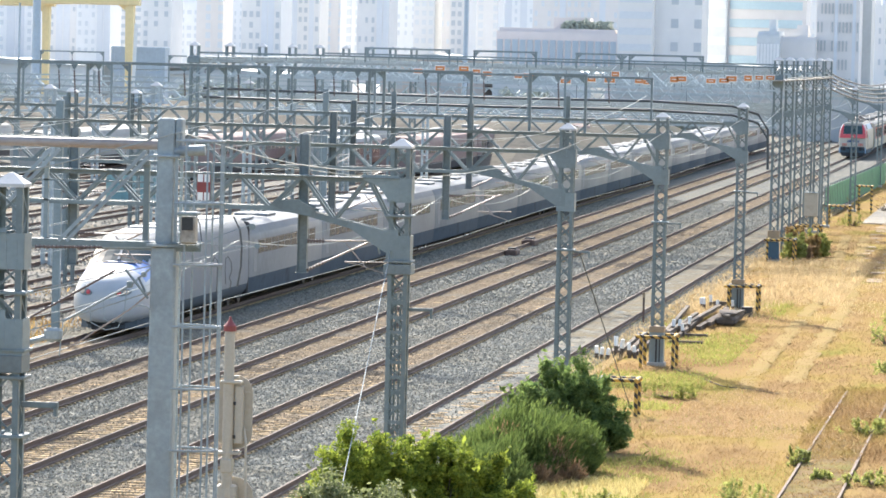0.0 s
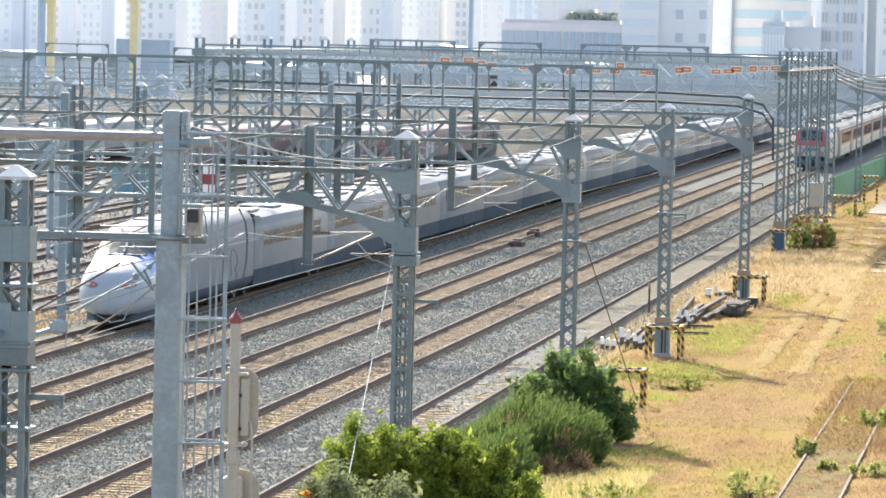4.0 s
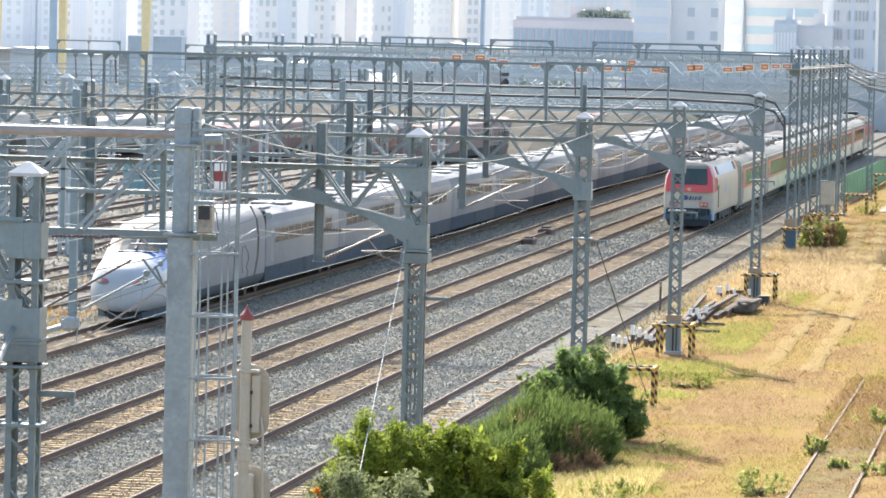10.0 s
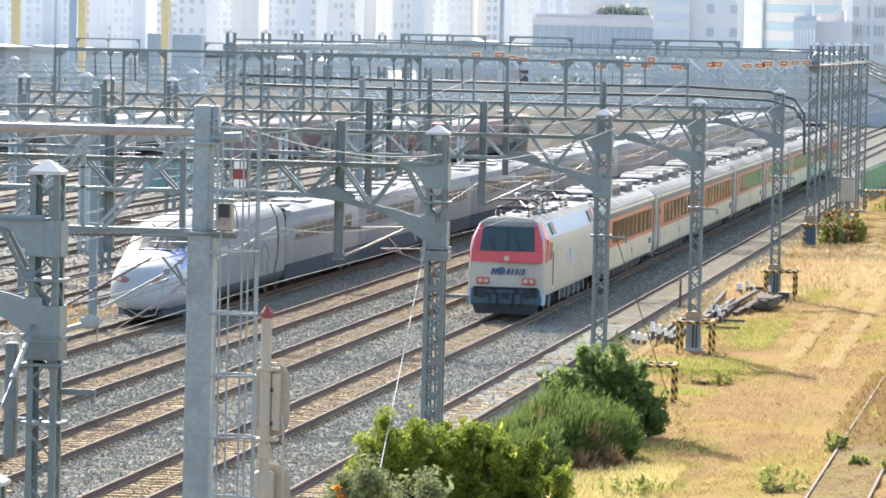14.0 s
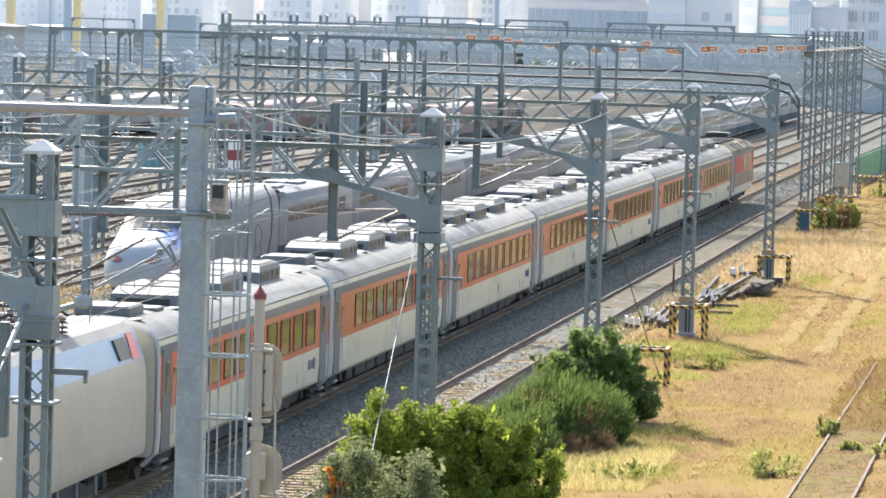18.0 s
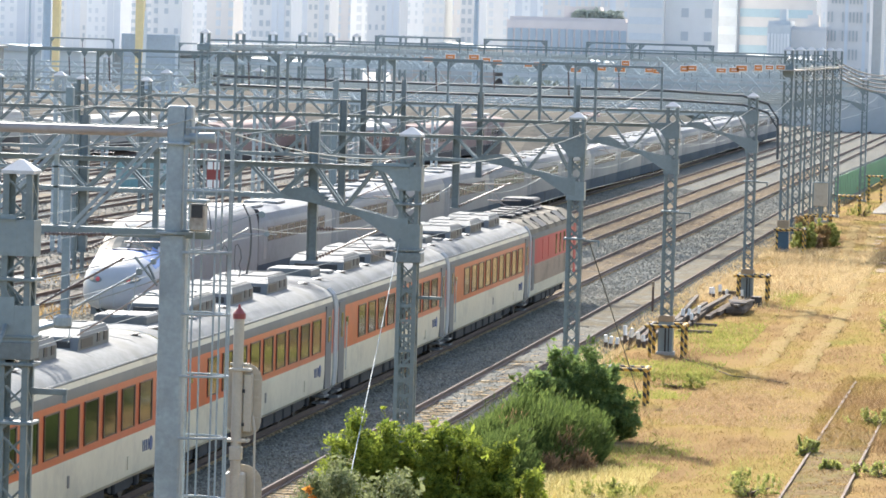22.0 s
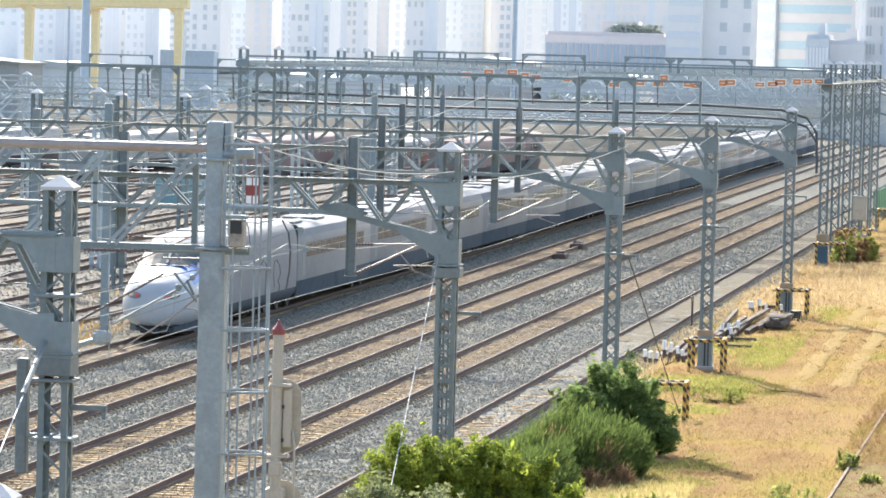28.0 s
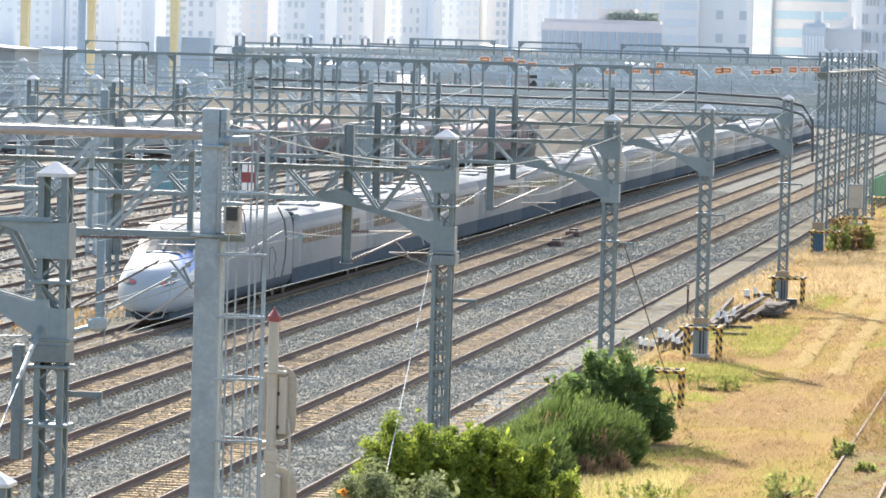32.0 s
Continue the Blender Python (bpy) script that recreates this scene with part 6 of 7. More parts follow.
# tension weights and fittings on the first mast
TEN = thing("tension_weight", (-15.83, 65.2, 0), "dark steel guide column of a wire tension weight", "tension weight")
part("weight_column", Geo().box((0, 0, 5.28), (0.17, 0.2, 1.72), bev=0.02), M_DARK, TEN)
for z in (5.95, 5.0):
    part("bracket", Geo().box((0.32, -0.05, z), (0.62, 0.06, 0.05)).box((0.32, 0.1, z), (0.62, 0.05, 0.05)), M_STEEL2, TEN)
FIT = thing("mast_clamp", (-15.28, 65, 0), "bolted steel clamps round a lattice mast", "mast fitting", "mast fittings")
for z, h in ((7.1, 0.05), (6.25, 0.05), (6.05, 0.26), (5.85, 0.05), (4.98, 0.05)):
    part("clamp", Geo().box((0, 0, z), (0.62 if h < 0.1 else 0.54, 0.54, h), bev=0.01), M_STEEL if h < 0.1 else M_DARK, FIT)
part("arm", Geo().box((0.5, 0, 5.45), (0.55, 0.1, 0.09), bev=0.01).box((0.74, 0, 5.36), (0.05, 0.1, 0.14)), M_STEEL, FIT)
FIT2 = thing("mast_clamp", (-14.28, 98, 0), "bolted steel clamps round a lattice mast", "mast fitting", "mast fittings")
for z, h in ((6.15, 0.05), (5.98, 0.22), (7.15, 0.05)):
    part("clamp", Geo().box((0, 0, z), (0.62, 0.58, h), bev=0.01), M_DARK, FIT2)
part("arm", Geo().box((0.5, 0, 5.1), (0.55, 0.08, 0.07), bev=0.01).box((0.74, 0, 5.0), (0.05, 0.08, 0.18)), M_STEEL, FIT2)
part("arm", Geo().rod((-0.2, 0, 6.6), (-0.55, -0.1, 6.75), 0.025).rod((-0.55, -0.1, 6.75), (-0.42, -0.1, 6.3), 0.02), M_WIRE, FIT2)
for dx in (-0.05, 0.05):
    part("guide_rail", Geo().box((dx, 0.02, 2.65), (0.04, 0.06, 5.6)), M_STEEL, FIT2, "weight guide inside a lattice mast")
for k in range(16):
    part("batten", Geo().box((0, -0.2, 0.3 + 0.33 * k), (0.4, 0.02, 0.07)), M_STEEL, FIT2)
for (x, y), z in zip(MASTS[2:], (5.0, 4.8, 4.9)):
    f = thing("mast_clamp", (x, y, 0), "small steel arm on a lattice mast", "mast fitting", "mast fittings")
    part("clamp", Geo().box((0, 0, z + 0.05), (0.6, 0.58, 0.06), bev=0.01), M_STEEL2, f)
    part("arm", Geo().box((0.5, 0, z), (0.5, 0.07, 0.06), bev=0.01).box((0.72, 0, z - 0.08), (0.05, 0.06, 0.16)), M_STEEL, f)
part_ball = thing("balloon_insulator", (-17.4, 75.0, 5.62), "pale round strain insulator on a stay", "insulator")
part("ball", Geo().rod((0, 0, -0.24), (0, 0, 0.24), 0.14, 14, 0.14), M_CAP, part_ball)
part("clamp", Geo().rod((0.1, 0, 0.05), (0.42, 0, 0.15), 0.05, 8).box((0.55, 0, 0.2), (0.32, 0.16, 0.24), bev=0.05), M_GALV, part_ball)
wire("stay_wire", (-17.5, 75.0, 5.6), (-26.0, 75.0, 5.3), 0.01, M_GALV, "light stay wire over the tracks")

# stays and slanting wires near the camera
wire("stay_wire", (-14.45, 97.8, 6.4), (-13.38, 81.6, -0.2), 0.013, M_STEEL2, "pale tubular stay from a lattice mast to the ground", 0, 1, 6)
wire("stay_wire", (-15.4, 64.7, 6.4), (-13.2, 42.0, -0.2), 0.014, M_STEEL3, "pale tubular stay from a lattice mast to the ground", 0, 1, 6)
wire("stay_sleeve", (-15.4, 64.72, 6.42), (-15.2, 62.6, 5.81), 0.05, M_DARK, "dark sleeve round a mast stay", 0, 1, 8)
wire("stay_wire", (-13.75, 131, 4.95), (-12.9, 139.2, -0.2), 0.022, M_DKWIRE, "dark stay from a lattice mast to the ground", 0, 1, 6)
wire("span_wire", (-20.5, 64, 7.45), (-13.7, 69.8, 9.44), 0.016, M_WIRE, "bright slanting span wire", 0.05)
wire("span_wire", (-13.7, 69.8, 9.44), (-14.2, 98, 8.2), 0.014, M_WIRE, "bright span wire to a lattice mast", 0.25)
wire("span_wire", (-20.0, 75, 5.95), (-15.12, 75, 7.06), 0.014, M_WIRE, "bright slanting span wire", 0.02)
wire("span_wire", (-19.0, 75, 5.3), (-15.15, 75, 6.62), 0.014, M_WIRE, "bright slanting span wire", 0.02)
for xa, ya, za, xb, yb, zb, sg in ((-22.2, 98, 8.2, -22.0, 160, 9.3, 0.6), (-26.4, 98, 8.2, -26.0, 160, 9.2, 0.6), (-30.2, 98, 8.2, -30.0, 160, 9.3, 0.6), (-17.9, 131, 8.2, -17.8, 196, 9.0, 0.6), (-22.2, 131, 8.2, -21.9, 196, 9.0, 0.6), (-34.5, 131, 8.2, -34.2, 196, 9.1, 0.6), (-38.0, 131, 8.2, -37, 196, 9.2, 0.6), (-13.9, 131.3, 8.2, -17.0, 98, 8.2, 0.6), (-13.9, 160.5, 8.1, -17.0, 131, 6.7, 0.6), (-13.5, 196, 8.2, -17.0, 160, 6.6, 0.6), (-14.85, 243.9, 8.1, -17.2, 196, 6.5, 0.9)):
    wire("feeder_wire", (xa, ya, za), (xb, yb, zb), 0.011, M_WIRE, "bright sagging feeder wire rising to a top frame", sg)
g = Geo()
insulator(g, (-17.6, 75, 5.9), (-15.8, 75, 6.95), 0.028, 22)
solid("strain_insulator", g, M_INSUL, "long dark ribbed strain insulator on a slanting wire", "insulator")
g = Geo()
insulator(g, (-15.7, 68.45, 7.62), (-14.8, 69.2, 7.61), 0.032, 16)
solid("strain_insulator", g, M_INSUL, "dark ribbed insulator on a level wire", "insulator")
wire("span_wire", (-18.0, 66.5, 7.63), (-13.99, 69.9, 7.6), 0.012, M_WIRE, "bright level wire over the tracks")

# hazard-striped guards round the mast feet
M_STRIPE = bpy.data.materials.new("hazard_stripes")
M_STRIPE.use_nodes = True
N, L = M_STRIPE.node_tree.nodes, M_STRIPE.node_tree.links
tc, sep, a1, a2, fr, gt, mx = (N.new("ShaderNode" + k) for k in ("TexCoord", "SeparateXYZ", "Math", "Math", "Math", "Math", "Mix"))
L.new(tc.outputs["Object"], sep.inputs[0])
L.new(sep.outputs[0], a1.inputs[0])
L.new(sep.outputs[2], a1.inputs[1])
a2.operation, fr.operation, gt.operation = "MULTIPLY", "FRACT", "GREATER_THAN"
L.new(a1.outputs[0], a2.inputs[0])
a2.inputs[1].default_value = 3.2
L.new(a2.outputs[0], fr.inputs[0])
L.new(fr.outputs[0], gt.inputs[0])
gt.inputs[1].default_value = 0.52
mx.data_type = "RGBA"
mx.inputs[6].default_value, mx.inputs[7].default_value = (0.55, 0.34, 0.07, 1), (0.035, 0.028, 0.022, 1)
L.new(gt.outputs[0], mx.inputs[0])
L.new(mx.outputs[2], N["Principled BSDF"].inputs["Base Color"])
N["Principled BSDF"].inputs["Roughness"].default_value = 0.65


def guard(at, w, d, h, label="yellow and black striped steel guard in the grass", r=0.06):
    g = thing("striped_guard", at, label, "guard frame", "striped guards")
    for x, y in ((0, 0), (w, 0), (w, d), (0, d)):
        part("post", Geo().rod((x, y, -0.1), (x, y, h), r, 10), M_STRIPE, g, soft=40)
    for p, q in (((-0.2, 0, h), (w + 0.1, 0, h)), ((-0.2, d, h), (w + 0.1, d, h)), ((0, -0.1, h + 0.01), (0, d + 0.1, h + 0.01)), ((w, -0.1, h + 0.01), (w, d + 0.1, h + 0.01))):
        part("rail", Geo().rod(p, q, r, 8), M_STRIPE, g, soft=40)
    return g


guard((-13.75, 137.6, GRASS_Z), 1.15, 1.0, 1.1)
guard((-14.45, 159.2, GRASS_Z), 1.15, 1.6, 1.1)
guard((-13.95, 195.0, GRASS_Z), 1.25, 1.4, 1.15)
guard((-15.3, 242.0, GRASS_Z), 1.4, 2.0, 1.3)
guard((-15.0, 263.0, GRASS_Z), 1.4, 2.0, 1.3)
guard((-15.0, 300.0, GRASS_Z), 1.4, 2.0, 1.3)
M_TANBOX = mat("tan_collar_paint", (0.34, 0.25, 0.155), 0.7, 0, 0.15, 2.0, 0.05)
for f in NEAR_MASTS[3:]:
    sl = part("foot_sleeve", Geo().box((0, 0, 0.6), (0.52, 0.52, 1.3), bev=0.02), M_STEEL2, f, "grey sheet-steel sleeve")
    part("slot", Geo().box((0, -0.27, 0.55), (0.06, 0.02, 0.95)).box((0.12, -0.27, 0.55), (0.04, 0.02, 0.95)), M_BLACK, sl)
    part("collar", Geo().box((0, 0, 1.32), (0.56, 0.56, 0.22), bev=0.02), M_TANBOX, f, "tan collar")
f = TALL_ROW[0]
part("foot_sleeve", Geo().box((0, 0, 0.55), (0.62, 0.62, 1.1), bev=0.03), M_LBLUE, f, "dark blue foot sleeve")
part("collar", Geo().box((0, 0, 1.45), (0.64, 0.64, 0.6), bev=0.03), M_TANBOX, f, "tan collar")
for x, y, r, h, m, sd in ((-14.1, 246.5, 0.7, 1.6, M_WEED, 71), (-13.5, 249.5, 0.7, 1.5, M_BLADE, 72), (-13.2, 252.5, 0.8, 1.4, M_BLADE_G, 73), (-14.3, 251.0, 0.7, 1.9, M_BLADE, 74), (-13.6, 247.2, 0.5, 0.9, M_TWIG, 75)):
    bush((x, y, GRASS_Z), r, r, h, 2600, m, "tangled creeper and dead leaves round a mast foot", sd, 0.07, "creepers", clumps=60)
CAB = thing("control_cabinet", (-14.1, 262, GRASS_Z), "cream control cabinet on a post among tall masts", "cabinet")
part("case", Geo().box((0, 0, 2.6), (0.8, 0.5, 1.35), bev=0.03), M_CREAM, CAB)
part("post", Geo().rod((0, 0, 0), (0, 0, 2.0), 0.08, 8), M_STEEL, CAB)
part("roof", Geo().box((0, 0, 3.3), (0.9, 0.6, 0.05), bev=0.01), M_STEEL2, CAB)

# laid-out scrap: old beams along the track, posts with white heads, a dark heap
rng = random.Random(5)
M_TIMBER = mat("weathered_timber", (0.115, 0.092, 0.075), 0.9, 0, 0.3, 3.0, 0.3, (0.19, 0.155, 0.125), 0.35, spec=0.05)
M_TIMBER2 = mat("pale_weathered_timber", (0.17, 0.145, 0.12), 0.9, 0, 0.3, 3.0, 0.3, (0.12, 0.10, 0.08), 0.35, spec=0.05)


def marker_post(x, y, h, tilt):
    b = thing("white_marker_post", pose(x, y, GRASS_Z - 0.08, tilt, rng.uniform(-6, 6), rng.uniform(0, 90)), "short timber post with a white-painted head in the grass", "marker post", "marker posts")
    part("post", Geo().box((0, 0, h * 0.3), (0.11, 0.11, h * 0.6), bev=0.01), M_TIMBER, b)
    part("head", Geo().box((0, 0, h * 0.78), (0.12, 0.12, h * 0.44), bev=0.012), M_WHITE, b, "white-painted head")


for x, y, h in ((-15.0, 179.2, 0.65), (-14.85, 179.9, 0.62), (-14.4, 177.2, 0.6), (-14.5, 180.6, 0.7), (-15.2, 196.3, 0.62), (-15.0, 195.5, 0.68), (-14.85, 196.9, 0.72), (-14.6, 197.2, 0.5), (-13.75, 195.4, 0.6), (-16.3, 162.1, 0.62), (-16.12, 161.6, 0.6), (-15.9, 161.8, 0.55), (-15.8, 164.1, 0.85), (-15.6, 163.6, 0.8), (-15.3, 164.2, 0.62), (-15.05, 163.7, 0.55)):
    marker_post(x, y, h, rng.uniform(-8, 8))
for (xa, ya), (xb, yb), w, z in (((-15.2, 178.3), (-15.7, 195.1), 0.2, 0.02), ((-15.0, 176.9), (-14.95, 190.5), 0.22, 0.05), ((-14.5, 175.8), (-14.6, 189.0), 0.2, 0.0), ((-14.75, 181.3), (-14.4, 196.0), 0.24, 0.08), ((-14.15, 181.2), (-14.0, 193.6), 0.26, 0.02), ((-13.85, 183.0), (-13.75, 192.0), 0.2, 0.1), ((-15.4, 164.9), (-15.6, 174.7), 0.22, 0.02), ((-15.75, 164.5), (-15.8, 174.6), 0.2, 0.05), ((-15.15, 165.2), (-15.2, 173.4), 0.18, 0.0), ((-16.0, 164.3), (-16.2, 171.0), 0.2, 0.03)):
    b = thing("scrap_beam", (xa, ya, GRASS_Z + z), "weathered dark beam lying along the track in grass", "scrap beam", "scrap beams")
    top = M_TIMBER2 if rng.random() < 0.35 else M_TIMBER
    part("beam", Geo().bar((0, 0, 0.1), (xb - xa, yb - ya, 0.1 + rng.uniform(-0.04, 0.12)), w * 0.75, 0.15), top, b)
for k, (x, y, a, z) in enumerate(((-14.1, 196.9, 84, 0.1), (-14.15, 197.3, 81, 0.26), (-14.1, 177.3, 82, 0.05), (-13.95, 172.8, 86, 0.05))):
    b = thing("timber_sleeper", pose(x, y, GRASS_Z + z, 0, 0, a), "dark old timber sleeper lying across the grass", "timber sleeper", "timber sleepers")
    part("timber", Geo().box((0, 0, 0), (0.22, 1.3, 0.17), bev=0.02), M_TIMBER, b)
heap = thing("scrap_heap", (-13.35, 187.5, GRASS_Z), "dark rusty scrap heap with a pale sheet on top", "scrap heap")
part("body", Geo().box((0, 0, 0.2), (0.85, 5.0, 0.34), bev=0.1), M_TIMBER, heap)
part("plank", Geo().box((-0.2, 0.4, 0.44), (0.25, 5.4, 0.1), 0.06, 0.01), M_TIMBER, heap)
part("plank", Geo().box((0.25, -0.5, 0.43), (0.22, 4.6, 0.1), -0.08, 0.01), M_TIMBER2, heap)
part("sheet", Geo().box((0.0, -0.8, 0.5), (0.7, 2.6, 0.05), 0.1, 0.01), M_TIMBER2, heap)
drum = thing("scrap_drum", (-12.95, 192.4, GRASS_Z), "black scrap drum beside a mast guard", "drum")
part("body", Geo().rod((0, 0, 0), (0, 0, 0.42), 0.24, 16).rod((0, 0, 0.2), (0, 0, 0.23), 0.255, 16), M_BLACK, drum, soft=40)
st = thing("track_marker", (-16.66, 184.3, GRASS_Z), "thin rusty steel post with a small ochre head beside the track", "marker post")
part("post", Geo().rod((0, 0, 0), (0, 0, 1.3), 0.045, 8), M_RUST, st)
part("head", Geo().box((0, 0, 1.22), (0.12, 0.1, 0.22), bev=0.02), M_TANBOX, st, "small ochre head")
for x, y, s in ((-29.5, 253.5, 0.85), (-29.0, 241.2, 0.75), (-29.9, 207, 0.35)):
    k = thing("track_machine", (x, y, -0.25), "rusty low track-side machine box on the ballast", "track box", "track boxes")
    part("case", Geo().box((0, 0, 0.22 * s), (0.9 * s, 2.2 * s, 0.5 * s), bev=0.08), M_RUST, k)
    part("lid", Geo().box((0, 0.1, 0.5 * s), (0.6 * s, 1.1 * s, 0.12), bev=0.03), M_UNDER, k)

# old siding in the grass
SID = thing("track_siding", (-5.95, 0, GRASS_Z + 0.1), "rusty old siding half buried in dry grass", "railway track", "", "structure")
SIDE_RAIL = rail_geo(60, 150).data("rail", [M_RUST, mat("dull_railhead", (0.16, 0.115, 0.085), 0.8, 0.0, 0.2, 2.0, 0.1, spec=0.15)])
part("rail", SIDE_RAIL, None, SID, at=(-0.75, 0, 0))
part("rail", SIDE_RAIL, None, SID, at=(0.75, 0, 0))
part("earth_bed", sheet(-0.7, 0.7, 70, 131, -0.05, 6, 160, 0.06, 91), stones("siding_earth", [(0.15, 0.105, 0.065), (0.235, 0.17, 0.10), (0.19, 0.14, 0.08)], 6.0, patch=(0.20, 0.175, 0.075), amount=0.45, patch_scale=0.5), SID, "brown earth and dead grass between rails")
for k in range(80):
    part("sleeper", SLEEPER, None, SID, at=(0, 100 + 0.62 * k, -0.1 if random.random() < 0.3 else -0.2))

blades("siding_grass", (-6.62, -5.28), (104, 136), 5000, 0.04, 0.16, 0.009, M_BLADE, "dead grass growing between the siding rails", 19, 0.5, lumps(0.9, 0.0))
blades("siding_grass", (-7.2, -4.6), (124.5, 152), 16000, 0.06, 0.24, 0.006, M_BLADE, "dry grass grown over the old siding", 20, 0.45)
blades("green_grass", (-12.6, -9.8), (108, 128), 9000, 0.05, 0.2, 0.006, M_BLADE_G, "yellow-green grass beside the shrubs", 22, 0.5, lumps(0.5, 0.1))
blades("seed_heads", (-11.5, -5.5), (131, 150), 26000, 0.04, 0.15, 0.005, foliage("pinkish_seed_heads", (0.33, 0.225, 0.13), (0.46, 0.335, 0.20), 0.6, 0.5), "pinkish brown grass heads in a drift", 21, 0.4, lumps(0.22, -0.1))

# wheel ruts paved with worn slabs, concrete yard and green fence
PATH = thing("rut_path", (0, 0, GRASS_Z), "worn pale slabs of a two-rut path in dry grass", "path", "", "structure")
SLAB = Geo().box((0, 0, -0.005), (0.8, 1.7, 0.09), bev=0.02).data("slab", [mat("worn_slab", (0.27, 0.20, 0.13), 0.9, 0, 0.2, 1.5, 0.2, (0.24, 0.17, 0.10), 0.5, 0.2, spec=0.1)])
for k in range(62):
    y = 190 + 1.9 * k
    off = -10.1 - 0.011 * (y - 194)
    for s in (0, 1.45):
        if random.random() < 0.3 and y > 215:
            part("slab", SLAB, None, PATH, at=pose(off + s + random.uniform(-0.12, 0.12), y, random.uniform(-0.03, 0.0), 0, 0, random.uniform(-3, 3)))
solid("pavement", Geo().box((-3.0, 470, -0.29), (20, 330, 0.1)), mat("worn_yard_concrete", (0.25, 0.23, 0.195), 0.9, 0.0, 0.2, 0.4, 0.2, (0.19, 0.165, 0.125), 0.4, spec=0.05), "pale worn concrete yard beyond the grass", "pavement", "structure")
FEN = thing("green_fence", (-16.35, 322, GRASS_Z), "green panelled fence along the outer track", "fence")
for k in range(42):
    part("panel", Geo().box((0.013 * (2 * k + 1), 1 + 2 * k, 0.95), (0.05, 1.9, 1.8), bev=0.01), M_GREEN, FEN)
    part("post", Geo().box((0.013 * 2 * k, 2 * k, 1.0), (0.08, 0.08, 2.1)), M_STEEL, FEN)
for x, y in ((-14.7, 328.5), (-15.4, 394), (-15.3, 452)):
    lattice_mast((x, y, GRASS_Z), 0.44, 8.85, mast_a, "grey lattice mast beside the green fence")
    # distant beam, haze mixed into its paint
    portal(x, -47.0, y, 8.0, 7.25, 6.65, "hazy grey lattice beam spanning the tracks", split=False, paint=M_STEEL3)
for k in range(5):
    wire("feeder_cable", (-15.3 + 0.1 * k, 297, 10.0 - 0.3 * k), (-14.6 + 0.3 * k, 420, 9.2 - 0.35 * k), 0.09, M_BLACK, "dark cable slung from a tall mast along the tracks", 0.9)
guard((-14.2, 327.6, GRASS_Z), 0.9, 1.2, 1.9)
# worn strip between the rails of the outer track
solid("track_infill", sheet(-18.55, -17.2, 172, 330, -0.13, 4, 200, 0.05, 77), stones("sandy_infill_stones", [(0.135, 0.125, 0.10), (0.21, 0.195, 0.16), (0.175, 0.16, 0.128)], 9.0, patch=(0.19, 0.16, 0.11), amount=0.5, patch_scale=0.5, bump=0.7), "sandy worn infill between the outer rails", "infill", "structure")

# wire-holding arm reaching out from the gantry column
REG = thing("registration_arm", (0, 0, 0), "tangled galvanised arm and stays reaching from a column", "wire arm")
part("arm", Geo().pipe([(-14.0, 70.0, 7.5), (-15.12, 75.0, 7.06), (-15.54, 75.0, 6.7), (-16.69, 75.0, 6.05)], 0.02, 8), M_GALV, REG)
part("stay", Geo().pipe([(-14.0, 70.0, 7.2), (-15.15, 75.0, 6.62), (-15.51, 75.0, 6.31), (-16.59, 75.0, 5.59)], 0.016, 6), M_TUBE, REG, "pale tube stay")
part("strut", Geo().rod((-15.62, 75.0, 6.97), (-15.22, 75.0, 6.49), 0.022, 8), M_DARK, REG, "dark strut")
part("strut", Geo().rod((-15.4, 75.0, 6.85), (-15.27, 75.0, 6.6), 0.02, 8), M_DARK, REG, "dark strut")
part("clamp", Geo().box((-15.54, 75.0, 6.72), (0.1, 0.1, 0.12), bev=0.02), M_STEEL2, REG)
part("clamp", Geo().box((-15.3, 75.0, 6.9), (0.09, 0.1, 0.1), bev=0.02), M_STEEL2, REG)
part("dropper", Geo().pipe([(-16.22, 75.0, 6.3), (-16.2, 75.0, 6.05), (-15.95, 75.0, 5.93), (-15.73, 75.0, 5.98), (-15.62, 75.0, 6.25), (-15.59, 75.0, 6.68)], 0.01, 5), M_GALV, REG, "looped thin wire")
part("dropper", Geo().pipe([(-15.99, 75.0, 6.45), (-15.97, 75.0, 6.1), (-15.8, 75.0, 6.06), (-15.62, 75.0, 6.3)], 0.008, 5), M_GALV, REG)
part("dropper", Geo().rod((-16.69, 75.0, 6.05), (-16.74, 75.0, 5.46), 0.01, 6), M_GALV, REG)
part("hook", Geo().pipe([(-15.51, 75.0, 6.31), (-15.4, 75.0, 6.37), (-15.25, 75.0, 6.36), (-15.14, 75.0, 6.27)], 0.016, 6), M_GALV, REG)

# bare wheel ruts through the dry grass, and a dark line for a mast's shadow
M_RUT = stones("bare_rut_soil", [(0.255, 0.182, 0.09), (0.305, 0.222, 0.112), (0.28, 0.202, 0.10)], 5.0, patch=(0.27, 0.205, 0.092), amount=0.5, patch_scale=0.6, bump=0.3)


